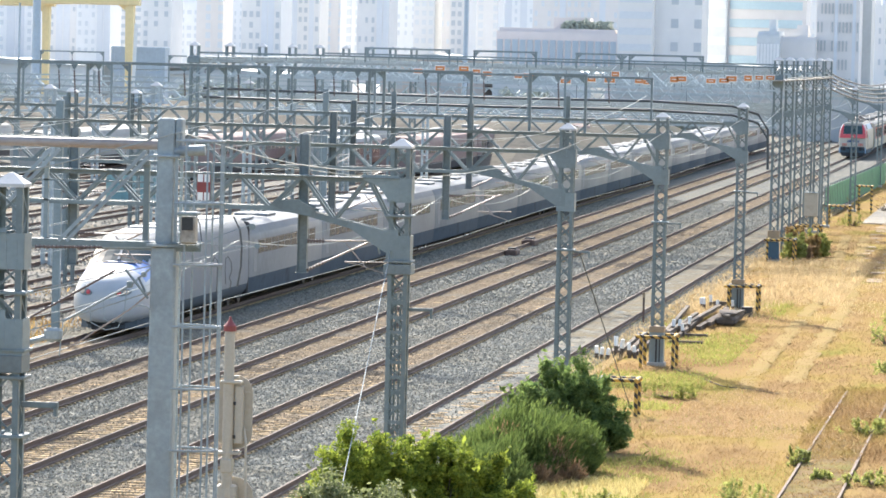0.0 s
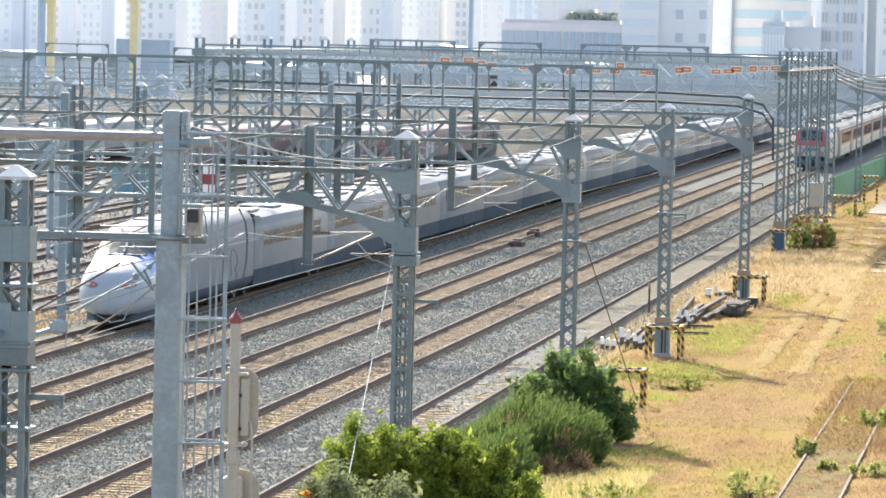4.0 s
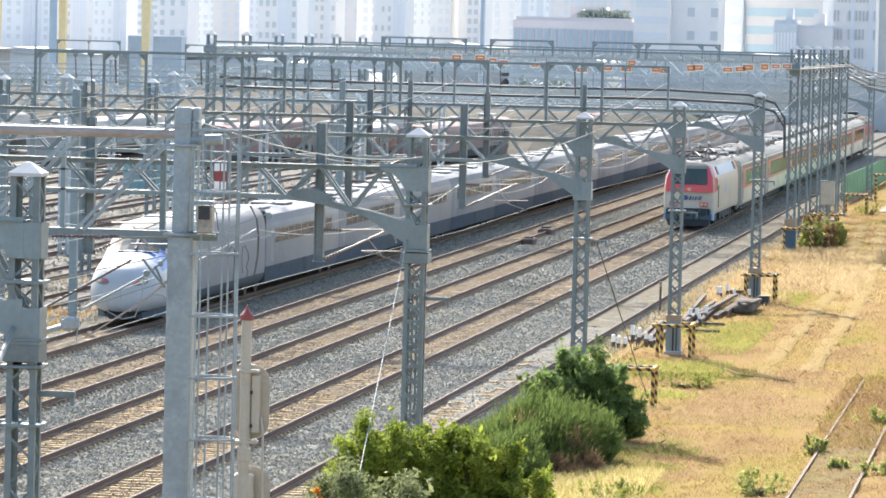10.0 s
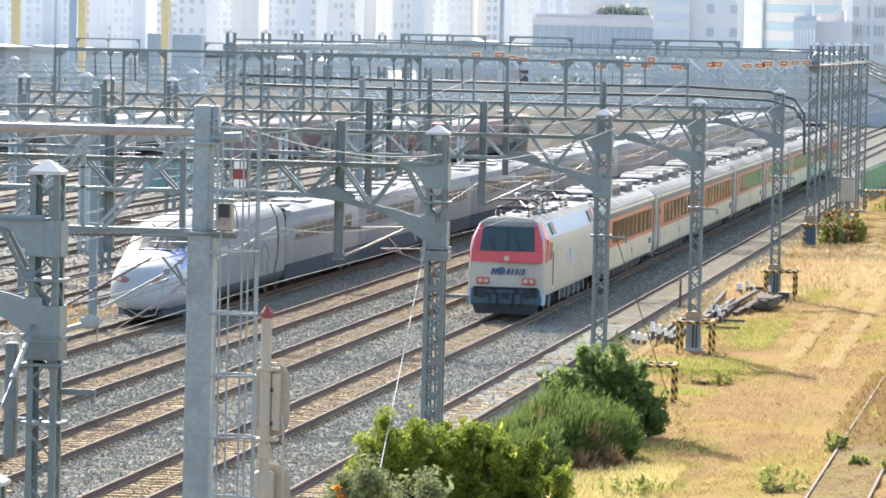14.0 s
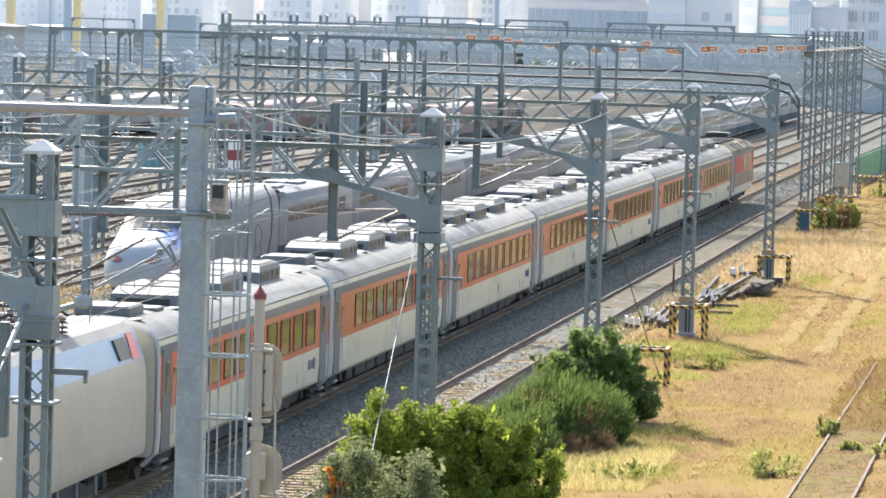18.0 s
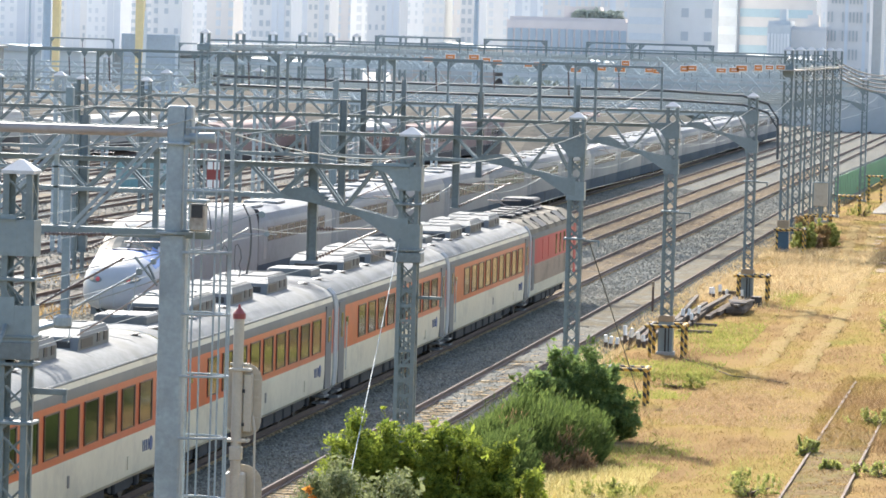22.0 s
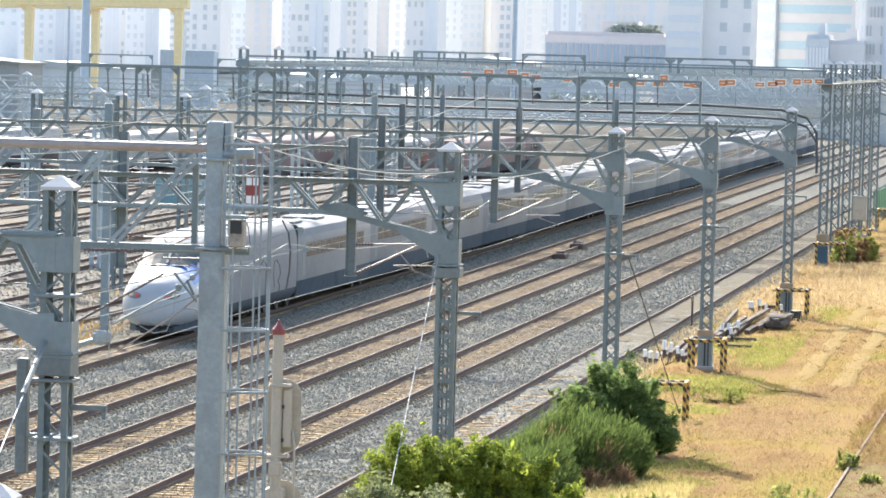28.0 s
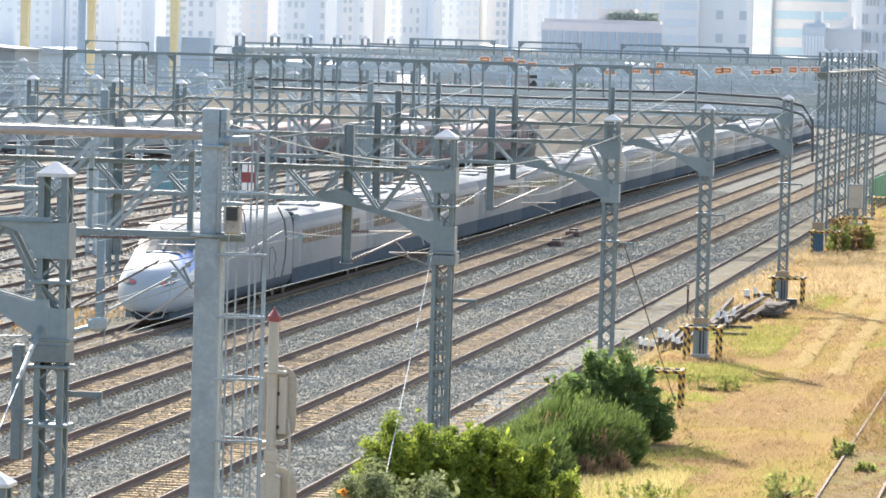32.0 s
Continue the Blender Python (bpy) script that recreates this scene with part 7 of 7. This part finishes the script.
def rut(line, width, seed):
    rng = random.Random(seed)
    g = Geo()
    pts = []
    for (xa, ya), (xb, yb) in zip(line[:-1], line[1:]):
        n = int(abs(yb - ya) / 0.8)
        pts += [(xa + (xb - xa) * k / n, ya + (yb - ya) * k / n) for k in range(n)]
    for k, (x, y) in enumerate(pts):
        w = width * (0.75 + 0.5 * noise.noise(Vector((seed, y * 0.45, 0.0)))) / 2
        dx = 0.12 * noise.noise(Vector((seed + 3, y * 0.3, 0.0)))
        z = 0.055 + 0.12 * min(0.0, noise.noise(Vector((seed + 7, y * 0.2, 0.0)))) - 0.1 * max(0.0, (158 - y) / 17)
        g.v += [(x + dx - w - rng.uniform(0, 0.08), y, z - 0.03), (x + dx - w * 0.6, y, z + rng.uniform(-0.01, 0.015)), (x + dx + w * 0.6, y, z + rng.uniform(-0.01, 0.015)), (x + dx + w + rng.uniform(0, 0.08), y, z - 0.03)]
        if k:
            for j in range(3):
                a = (k - 1) * 4 + j
                g.f.append((a, a + 1, a + 5, a + 4))
                g.m.append(0)
    return g


part("wheel_rut", rut([(-8.6, 145), (-8.9, 164), (-9.0, 183), (-9.3, 210), (-10.6, 245), (-11.8, 284)], 0.8, 3), M_RUT, PATH, "bare pale wheel rut in the grass")
part("wheel_rut", rut([(-10.2, 148), (-10.4, 169), (-10.5, 185), (-10.8, 216), (-11.9, 250), (-13.0, 284)], 0.8, 8), M_RUT, PATH, "bare pale wheel rut in the grass")
# dark rod laid along the lattice mast's cast shadow
for line in ([(-13.2, 158.6), (-12.0, 154.8), (-10.9, 151.1), (-9.9, 150.2), (-8.9, 148.7)],):
    solid("ground_cable", Geo().pipe([(x, y, GRASS_Z + 0.03) for x, y in line], 0.02, 6), M_TIMBER, "thin dark line drawn where the mast's shadow crosses the dry grass", "cable", "", "ground cables")

# ---- rail yard beyond the parked train ----
M_YWHITE = mat("weathered_white_roof", (0.33, 0.33, 0.31), 0.7, 0, 0.15, 0.4, 0.03, (0.26, 0.25, 0.23), 0.4, spec=0.15)
M_YGREY = mat("weathered_grey_body", (0.30, 0.31, 0.30), 0.7, 0, 0.12, 0.4, 0.03)
# The brown is dulled and the blue paled to put haze into them.
M_MAROON = mat("haze_dulled_brown_body", (0.27, 0.20, 0.185), 0.7, 0, 0.15, 0.4, 0.03, (0.27, 0.23, 0.20), 0.4, spec=0.05)
M_TEAL = mat("dull_teal_steel", (0.22, 0.36, 0.37), 0.6, 0, 0.12, 0.4, 0.03)
M_CBLUE = mat("haze_paled_blue_steel", (0.46, 0.53, 0.59), 0.6, 0, 0.12, 0.4, 0.03)
M_BRICK = mat("rust_brown_steel", (0.36, 0.24, 0.17), 0.7, 0, 0.15, 0.4, 0.05)


def yard_body(side, roof, name):
    me = hull([(x * 1.05, z) for x, z in K_HALF], [2, 2, 1, 1, 1, 1, 0, 0, 0], [(0.1, 0.97, 0.99), (0.25, 1, 1), (19.6, 1, 1), (19.8, 0.97, 0.99)]).data(name, [roof, side, M_UNDER, M_BLACK, M_UNDER])
    smooth(me, 28)
    return me


YBOGIE = Geo().box((0, 0, 0.5), (2.3, 3.2, 0.4), bev=0.05)
for yy in (-1.2, 1.2):
    for s in (-0.75, 0.75):
        YBOGIE.rod((s - 0.06, yy, 0.42), (s + 0.06, yy, 0.42), 0.42, 12)
YBOGIE = YBOGIE.data("bogie", [M_UNDER])
YB = {k: yard_body(*v, "body") for k, v in {"white": (M_YGREY, M_YWHITE), "maroon": (M_MAROON, M_YGREY), "maroon_top": (M_MAROON, M_MAROON), "teal": (M_TEAL, M_YGREY)}.items()}
for x, y0, n, kind, label in ((-72, 352, 1, "teal", "teal coach parked in the yard"), (-67.5, 350, 2, "maroon_top", "brown wagon parked in the yard, colour dulled for haze"), (-81, 350, 2, "white", "white-roofed coach parked in the yard"), (-58.5, 360, 1, "maroon", "brown coach parked in the yard, colour dulled for haze"), (-54, 368, 4, "maroon_top", "brown wagon parked in the yard, colour dulled for haze"), (-49.5, 455, 3, "maroon_top", "brown wagon parked in the yard, colour dulled for haze"), (-63, 380, 2, "white", "white-roofed coach parked in the yard"), (-92, 345, 2, "white", "white-roofed coach parked in the yard")):
    for i in range(n):
        c = thing("parked_coach", (x, y0 + 20.2 * i, -0.05), label, "train coach", "coaches in the yard")
        part("body", YB[kind], None, c)
        for k in range(8):
            part("window", K_PANE, None, c, at=(1.54, 3.0 + 1.9 * k, 2.2))
        part("roof_unit", Geo().box((0, 6, 3.7), (1.4, 3.0, 0.25), bev=0.06), M_YGREY, c)
        for yy in (3.0, 16.8):
            part("bogie", YBOGIE, None, c, at=(0, yy, 0.05))


def container(at, size, material, label):
    c = thing("freight_container", at, label, "container", "containers")
    w, d, h = size
    part("body", Geo().box((0, 0, h / 2), size, bev=0.05), material, c)
    for k in range(int(w / 0.6)):
        part("rib", Geo().box((-w / 2 + 0.3 + 0.6 * k, -d / 2 - 0.02, h / 2), (0.2, 0.06, h - 0.4)), material, c)


for x, y, z, m, w in ((-103, 500, 0, M_CBLUE, 6.2), (-97.5, 500, 0, M_BRICK, 3), (-103, 500, 2.6, M_CBLUE, 6.2), (-103, 500, 5.2, M_CBLUE, 6.2), (-103, 500, 7.8, M_CBLUE, 6.2), (-62.5, 300, -0.3, M_TEAL, 2.4), (-60, 296, -0.3, M_TEAL, 2.4), (-118, 520, 0, M_BRICK, 6), (-112, 520, 0, M_YWHITE, 6), (-90, 520, 0, M_TEAL, 6), (-84, 520, 0, M_BRICK, 6)):
    container((x, y, z - 0.3), (w, 2.5, 2.55), m, "dull steel freight container in the yard")

# scrubby embankment closing the yard
M_SCRUB = stones("brown_scrub_ground", [(0.135, 0.125, 0.105), (0.175, 0.16, 0.135), (0.155, 0.142, 0.12)], 1.4, patch=(0.135, 0.135, 0.115), amount=0.35, patch_scale=0.05)
bank = sheet(-260, -39.5, 398, 540, 0, 90, 40, 0.5, 21)
bank.v = [(x, y, z - 0.8 + min(1.0, (y - 398) / 26) * (4.3 + 0.9 * noise.noise(Vector((x * 0.05, y * 0.05, 1.0)))) * min(1.0, (-39.5 - x) / 9)) for x, y, z in bank.v]
solid("ground_bank", bank, M_SCRUB, "brown scrubby embankment behind the rail yard", "embankment", "structure")
M_WROOF = mat("grey_shed_roof", (0.44, 0.46, 0.46), 0.7, 0, 0.08, 0.1, 0.02)
# yard portals and masts, their paint paled to stand in for haze
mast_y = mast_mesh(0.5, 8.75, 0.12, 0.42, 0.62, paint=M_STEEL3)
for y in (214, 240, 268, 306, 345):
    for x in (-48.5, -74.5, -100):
        lattice_mast((x, y, -0.4), 0.5, 8.75, mast_y, "lattice mast in the rail yard, paled in colour for haze", "yard masts")
    portal(-48.5, -100, y, 8.0, 6.85, 6.7, "lattice beam across the rail yard, paled in colour for haze", 2.3, 0.4, False, False, "yard portals", M_STEEL3)
for x0, x1, y in ((-70, -66, 240), (-61, -56, 306), (-79, -74, 345)):
    top_frame(x0, x1, y, 7.95, 9.8, (0.5,), "grey steel frame standing on a yard portal with hanging insulators", "yard frames")
for x, y, h in ((-36.1, 161.0, 9.0), (-36.9, 226, 9.0), (-42.4, 176, 8.5), (-46.8, 210, 8.5), (-52, 185, 8.5), (-56.2, 240, 8.5)):
    p = thing("catenary_pole", (x, y, -0.4), "grey steel pole with wire arm beside a yard track", "steel pole", "yard poles")
    part("pole", Geo().box((0, 0, h / 2), (0.28, 0.28, h), bev=0.02), M_STEEL2, p)
    part("cantilever_arm", ARM, None, p, at=(0, 0, 8.0))
    part("insulator", ARM_INS, None, p, at=(0, 0, 8.0))
    part("insulator", ARM_INS2, None, p, at=(0, 0, 8.0))
YS = thing("yard_shed", (-104, 385, -0.5), "grey low-pitched yard shed", "shed")
part("wall", Geo().prism([(-20, 0), (9.5, 0), (9.5, 9.1), (-6, 10.2), (-20, 9.2)], "y", 0, 9), M_YGREY, YS)
part("roof", Geo().prism([(-20.3, 9.2), (-6, 10.22), (9.8, 9.1), (9.8, 9.3), (-6, 10.45), (-20.3, 9.4)], "y", -0.4, 9.4), M_YWHITE, YS)
for k in range(5):
    part("window", Geo().box((-17 + 5 * k, -0.04, 6.4), (2.2, 0.12, 1.3)), M_WROOF, YS)
WR = thing("long_shed", (-175, 640, -0.5), "long white-roofed shed behind the yard", "shed")
part("wall", Geo().box((0, 0, 3.7), (120, 14, 7.4)), M_YGREY, WR)
part("roof", Geo().prism([(-61, 7.4), (61, 7.4), (61, 7.7), (0, 8.3), (-61, 7.7)], "y", -8, 8), M_YWHITE, WR)

# yellow gantry crane, its colour paled to stand in for haze
M_CRANE = mat("crane_haze_yellow", (0.86, 0.68, 0.36), 0.5, 0, 0.1, 0.3, 0.02)
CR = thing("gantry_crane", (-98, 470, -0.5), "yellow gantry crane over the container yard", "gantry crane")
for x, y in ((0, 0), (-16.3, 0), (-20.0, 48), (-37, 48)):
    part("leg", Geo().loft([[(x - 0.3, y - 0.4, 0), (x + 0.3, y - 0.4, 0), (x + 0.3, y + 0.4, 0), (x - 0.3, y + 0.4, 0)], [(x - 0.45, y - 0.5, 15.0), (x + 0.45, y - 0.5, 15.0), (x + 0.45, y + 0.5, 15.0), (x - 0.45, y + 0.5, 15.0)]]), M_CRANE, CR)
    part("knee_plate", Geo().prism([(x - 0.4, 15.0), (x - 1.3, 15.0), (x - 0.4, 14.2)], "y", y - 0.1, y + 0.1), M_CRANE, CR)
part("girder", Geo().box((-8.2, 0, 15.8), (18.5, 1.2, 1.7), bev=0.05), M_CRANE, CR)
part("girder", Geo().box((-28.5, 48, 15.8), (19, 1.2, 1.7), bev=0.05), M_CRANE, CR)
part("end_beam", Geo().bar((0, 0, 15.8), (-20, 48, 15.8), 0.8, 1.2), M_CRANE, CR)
part("trolley", Geo().box((-8, 1, 17.0), (3, 3, 1.2), bev=0.1), M_CBLUE, CR)
part("stair", Geo().bar((0.5, -0.5, 4), (0.75, -0.5, 13), 0.35, 0.1), M_WHITE, CR)
for x, y, h, r, m, lab in ((-104, 452, 26, 0.5, M_CBLUE, "tall blue lamp pole in the yard"), (-66.0, 500, 30, 0.3, M_CBLUE, "tall blue-grey lamp pole in the yard"), (-17.8, 600, 30, 0.35, M_CBLUE, "tall dark lamp pole beyond the yard"), (-110, 470, 20, 0.15, M_CBLUE, "thin pole in the yard")):
    p = thing("lamp_pole", (x, y, -0.5), lab, "lamp pole", "lamp poles")
    part("pole", Geo().rod((0, 0, 0), (0, 0, h), r, 10, r * 0.7), m, p, soft=40)
    part("lamp_ring", Geo().rod((0, 0, h - 1), (0, 0, h - 0.6), 1.2, 12), m, p)

# low warehouses added to close the yard, their greys standing in for haze
M_WH = [mat("haze_grey_shed", (0.50, 0.51, 0.50), 0.7, 0, 0.08, 0.1, 0.02), mat("tan_shed", (0.50, 0.45, 0.41), 0.7, 0, 0.08, 0.1, 0.02), mat("pale_shed", (0.55, 0.58, 0.59), 0.7, 0, 0.08, 0.1, 0.02)]
rng = random.Random(9)
x = -150.0
while x < 60:
    w, h = rng.uniform(12, 30), rng.uniform(6.5, 9.8)
    y = 600 + rng.uniform(-25, 40)
    b = thing("warehouse", (x + w / 2, y, -0.6), "low warehouse added behind the yard, greyed for haze", "warehouse", "warehouses")
    part("wall", Geo().box((0, 10, h / 2), (w, 20, h)), rng.choice(M_WH), b)
    part("roof", Geo().prism([(-w / 2 - 0.3, h), (w / 2 + 0.3, h), (w / 2 + 0.3, h + 0.15), (0, h + 0.9), (-w / 2 - 0.3, h + 0.15)], "y", -0.4, 20.4), M_WROOF, b)
    for k in range(int(w / 4)):
        part("window", Geo().box((-w / 2 + 2 + 4 * k, -0.05, h * 0.62), (2.4, 0.15, 1.2)), M_WROOF, b)
    part("door", Geo().box((rng.uniform(-w / 4, w / 4), -0.06, 1.9), (4.0, 0.2, 3.8)), M_WROOF, b)
    x += w + rng.uniform(0.5, 4)
# far leaves greyed and paled in colour to stand in for haze
rng = random.Random(4)
for k in range(26):
    x, y = rng.uniform(-135, -40), rng.uniform(540, 585)
    bush((x, y, -0.7), rng.uniform(2, 4), rng.uniform(2, 3), rng.uniform(4, 7), 500, M_FARLEAF if k else (M_FARLEAF := mat("haze_pale_leaves", (0.34, 0.37, 0.33), 0.8, 0, 0.15, 0.6, 0)), "hazy tree behind the rail yard", 300 + k, 0.55, "yard trees")

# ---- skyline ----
# Pale walls and low-contrast windows carry the distance haze in their colour.
M_B1 = mat("haze_white_cladding", (0.68, 0.675, 0.66), 0.7, 0, 0.04, 0.05, 0)
M_B2 = mat("haze_blue_cladding", (0.74, 0.75, 0.75), 0.7, 0, 0.04, 0.05, 0)
M_B3 = mat("haze_pink_cladding", (0.68, 0.65, 0.62), 0.7, 0, 0.04, 0.05, 0)
M_B4 = mat("haze_grey_cladding", (0.68, 0.68, 0.67), 0.7, 0, 0.04, 0.05, 0)
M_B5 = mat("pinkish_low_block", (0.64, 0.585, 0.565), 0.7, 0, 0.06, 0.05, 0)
M_W1 = mat("haze_pale_window", (0.60, 0.63, 0.65), 0.5, 0, 0.05, 0.2, 0)
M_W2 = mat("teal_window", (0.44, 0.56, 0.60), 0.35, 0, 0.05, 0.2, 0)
M_W3 = mat("haze_grey_window", (0.46, 0.495, 0.52), 0.5, 0, 0.05, 0.2, 0)
# Grey-blue tone that paints shaded recesses; far walls use it too.
M_BLUE_SHADE = mat("grey_blue_shade", (0.62, 0.645, 0.67), 0.7, 0, 0.04, 0.05, 0)
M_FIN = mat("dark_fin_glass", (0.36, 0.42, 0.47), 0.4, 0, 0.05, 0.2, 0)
AX = lambda col, y: -(1879 - col) / 7972 * y
WIN = {}


def window_mesh(w, h, m):
    key = (round(w, 1), round(h, 1), m.name)
    if key not in WIN:
        WIN[key] = Geo().box((0, 0, 0), (w, 0.3, h)).data("window", [m])
    return WIN[key]


def building(c0, c1, y, h, wall, style, label, depth=18.0, glass=M_W1, floor=3.0, cols=4, base=0.0):
    x0, x1 = AX(c0, y), AX(c1, y)
    w = x1 - x0
    b = thing("far_building", ((x0 + x1) / 2, y, -0.7), label, "building", "skyline buildings")
    part("wall", Geo().box((0, depth / 2, h / 2), (w, depth, h)), wall, b)
    part("roof", Geo().box((0, depth / 2, h + 0.4), (w * 0.96, depth * 0.9, 0.8)).box((w * 0.1, depth / 2, h + 2.0), (w * 0.3, depth * 0.4, 2.6)), wall, b)
    n = int(min(h, 34) / floor)
    pick = random.Random(int(c0 * 7 + y))
    wide, skip = pick.uniform(0.3, 0.6), {pick.randrange(cols), pick.randrange(cols)} if cols > 4 else ()
    if style == "grid":
        # flat strips on the wall face imitate recess shade by colour
        for k in skip:
            part("recess", Geo().box((-w / 2 + w * (k + 0.5) / cols, -0.05, h / 2), (w / cols * 0.9, 0.2, h)), M_BLUE_SHADE, b)
    for i in range(1, n):
        z = base + i * floor + floor * 0.5
        if z > h - 0.8 or z < 5:
            continue
        if style == "bands":
            part("window", window_mesh(w * 0.9, floor * 0.45, glass), None, b, at=(0, -0.1, z))
        elif style == "grid":
            for k in range(cols):
                if pick.random() < 0.25 or (k in skip):
                    continue
                part("window", window_mesh(w / cols * wide, floor * 0.55, glass), None, b, at=(-w / 2 + w * (k + 0.5) / cols, -0.1, z))
        elif style == "sparse":
            for k in (0.45, 0.92):
                part("window", window_mesh(1.6, 2.0, glass), None, b, at=(-w / 2 + w * k, -0.1, z))
    if style == "fins":
        for k in range(cols):
            part("window", window_mesh(w / cols * 0.72, h * 0.6, glass), None, b, at=(-w / 2 + w * (k + 0.5) / cols, -0.1, h * 0.58))
    return b


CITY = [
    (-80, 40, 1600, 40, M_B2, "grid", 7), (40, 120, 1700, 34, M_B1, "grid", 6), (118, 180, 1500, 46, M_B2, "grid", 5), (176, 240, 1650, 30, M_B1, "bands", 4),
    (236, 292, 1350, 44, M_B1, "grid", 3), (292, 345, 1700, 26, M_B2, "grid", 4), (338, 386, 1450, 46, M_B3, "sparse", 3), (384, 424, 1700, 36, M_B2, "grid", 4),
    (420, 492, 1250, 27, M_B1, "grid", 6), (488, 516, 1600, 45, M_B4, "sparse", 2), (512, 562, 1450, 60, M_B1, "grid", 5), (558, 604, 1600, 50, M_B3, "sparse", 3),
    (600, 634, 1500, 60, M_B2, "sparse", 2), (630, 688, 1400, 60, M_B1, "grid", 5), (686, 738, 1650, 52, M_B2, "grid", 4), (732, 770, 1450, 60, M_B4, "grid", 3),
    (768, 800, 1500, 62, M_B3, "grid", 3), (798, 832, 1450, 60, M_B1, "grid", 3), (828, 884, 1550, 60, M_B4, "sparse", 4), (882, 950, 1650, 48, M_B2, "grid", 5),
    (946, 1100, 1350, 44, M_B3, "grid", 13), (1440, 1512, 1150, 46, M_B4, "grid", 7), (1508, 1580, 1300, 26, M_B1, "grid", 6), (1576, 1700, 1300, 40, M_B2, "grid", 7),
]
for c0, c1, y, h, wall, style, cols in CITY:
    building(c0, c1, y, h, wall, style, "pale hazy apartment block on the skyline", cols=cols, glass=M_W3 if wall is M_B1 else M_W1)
# Added row closes bright sky gaps; left blocks paler to paint haze.
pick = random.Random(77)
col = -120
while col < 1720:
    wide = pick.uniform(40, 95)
    building(col, col + wide, pick.uniform(2000, 2200), pick.uniform(60, 92), M_B2 if col < 420 else pick.choice((M_BLUE_SHADE, M_B3)), "grid", "far apartment block added to close the skyline, pale for haze", cols=pick.randint(4, 7), glass=M_W1, base=14.0)
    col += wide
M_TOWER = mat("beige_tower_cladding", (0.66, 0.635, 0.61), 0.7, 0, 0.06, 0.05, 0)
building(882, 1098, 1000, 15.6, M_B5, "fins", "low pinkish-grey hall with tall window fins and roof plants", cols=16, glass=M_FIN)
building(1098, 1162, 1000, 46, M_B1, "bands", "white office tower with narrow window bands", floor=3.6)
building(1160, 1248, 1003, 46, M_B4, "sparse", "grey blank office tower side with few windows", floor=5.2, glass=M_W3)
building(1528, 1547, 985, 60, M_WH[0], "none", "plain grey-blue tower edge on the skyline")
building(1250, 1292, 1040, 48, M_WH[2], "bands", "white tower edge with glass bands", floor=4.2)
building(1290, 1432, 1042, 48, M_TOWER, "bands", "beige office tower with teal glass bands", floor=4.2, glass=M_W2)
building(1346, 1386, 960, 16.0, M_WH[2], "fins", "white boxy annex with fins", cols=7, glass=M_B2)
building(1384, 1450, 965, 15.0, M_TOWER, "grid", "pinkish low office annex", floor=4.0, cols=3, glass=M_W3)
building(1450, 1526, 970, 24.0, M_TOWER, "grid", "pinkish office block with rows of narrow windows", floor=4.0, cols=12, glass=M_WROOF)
# rooftop leaves have the distance haze mixed into their colour
for c, y, r in ((1010, 1000, 4.0), (1030, 1000, 5.0), (1050, 1000, 5.5), (1075, 1000, 3.5)):
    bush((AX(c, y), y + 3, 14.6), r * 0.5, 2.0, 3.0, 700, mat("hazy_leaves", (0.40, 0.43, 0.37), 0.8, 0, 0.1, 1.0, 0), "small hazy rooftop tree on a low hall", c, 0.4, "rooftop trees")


# ---- movement: the passing train keeps to its track, slowing slightly ----
HEAD = [(0.0, 492.8), (6.0, 354.6), (10.0, 262.3), (13.0, 193.9), (17.0, 103.0), (19.0, 57.4), (21.0, 12.6), (23.0, -31.5), (24.5, -64.5), (26.5, -108.5), (32.0, -229.0)]


def motions():
    for car, behind in TRAIN:
        walk(car, [(t, pose(TX, y + behind, 0)) for t, y in HEAD])


motions()
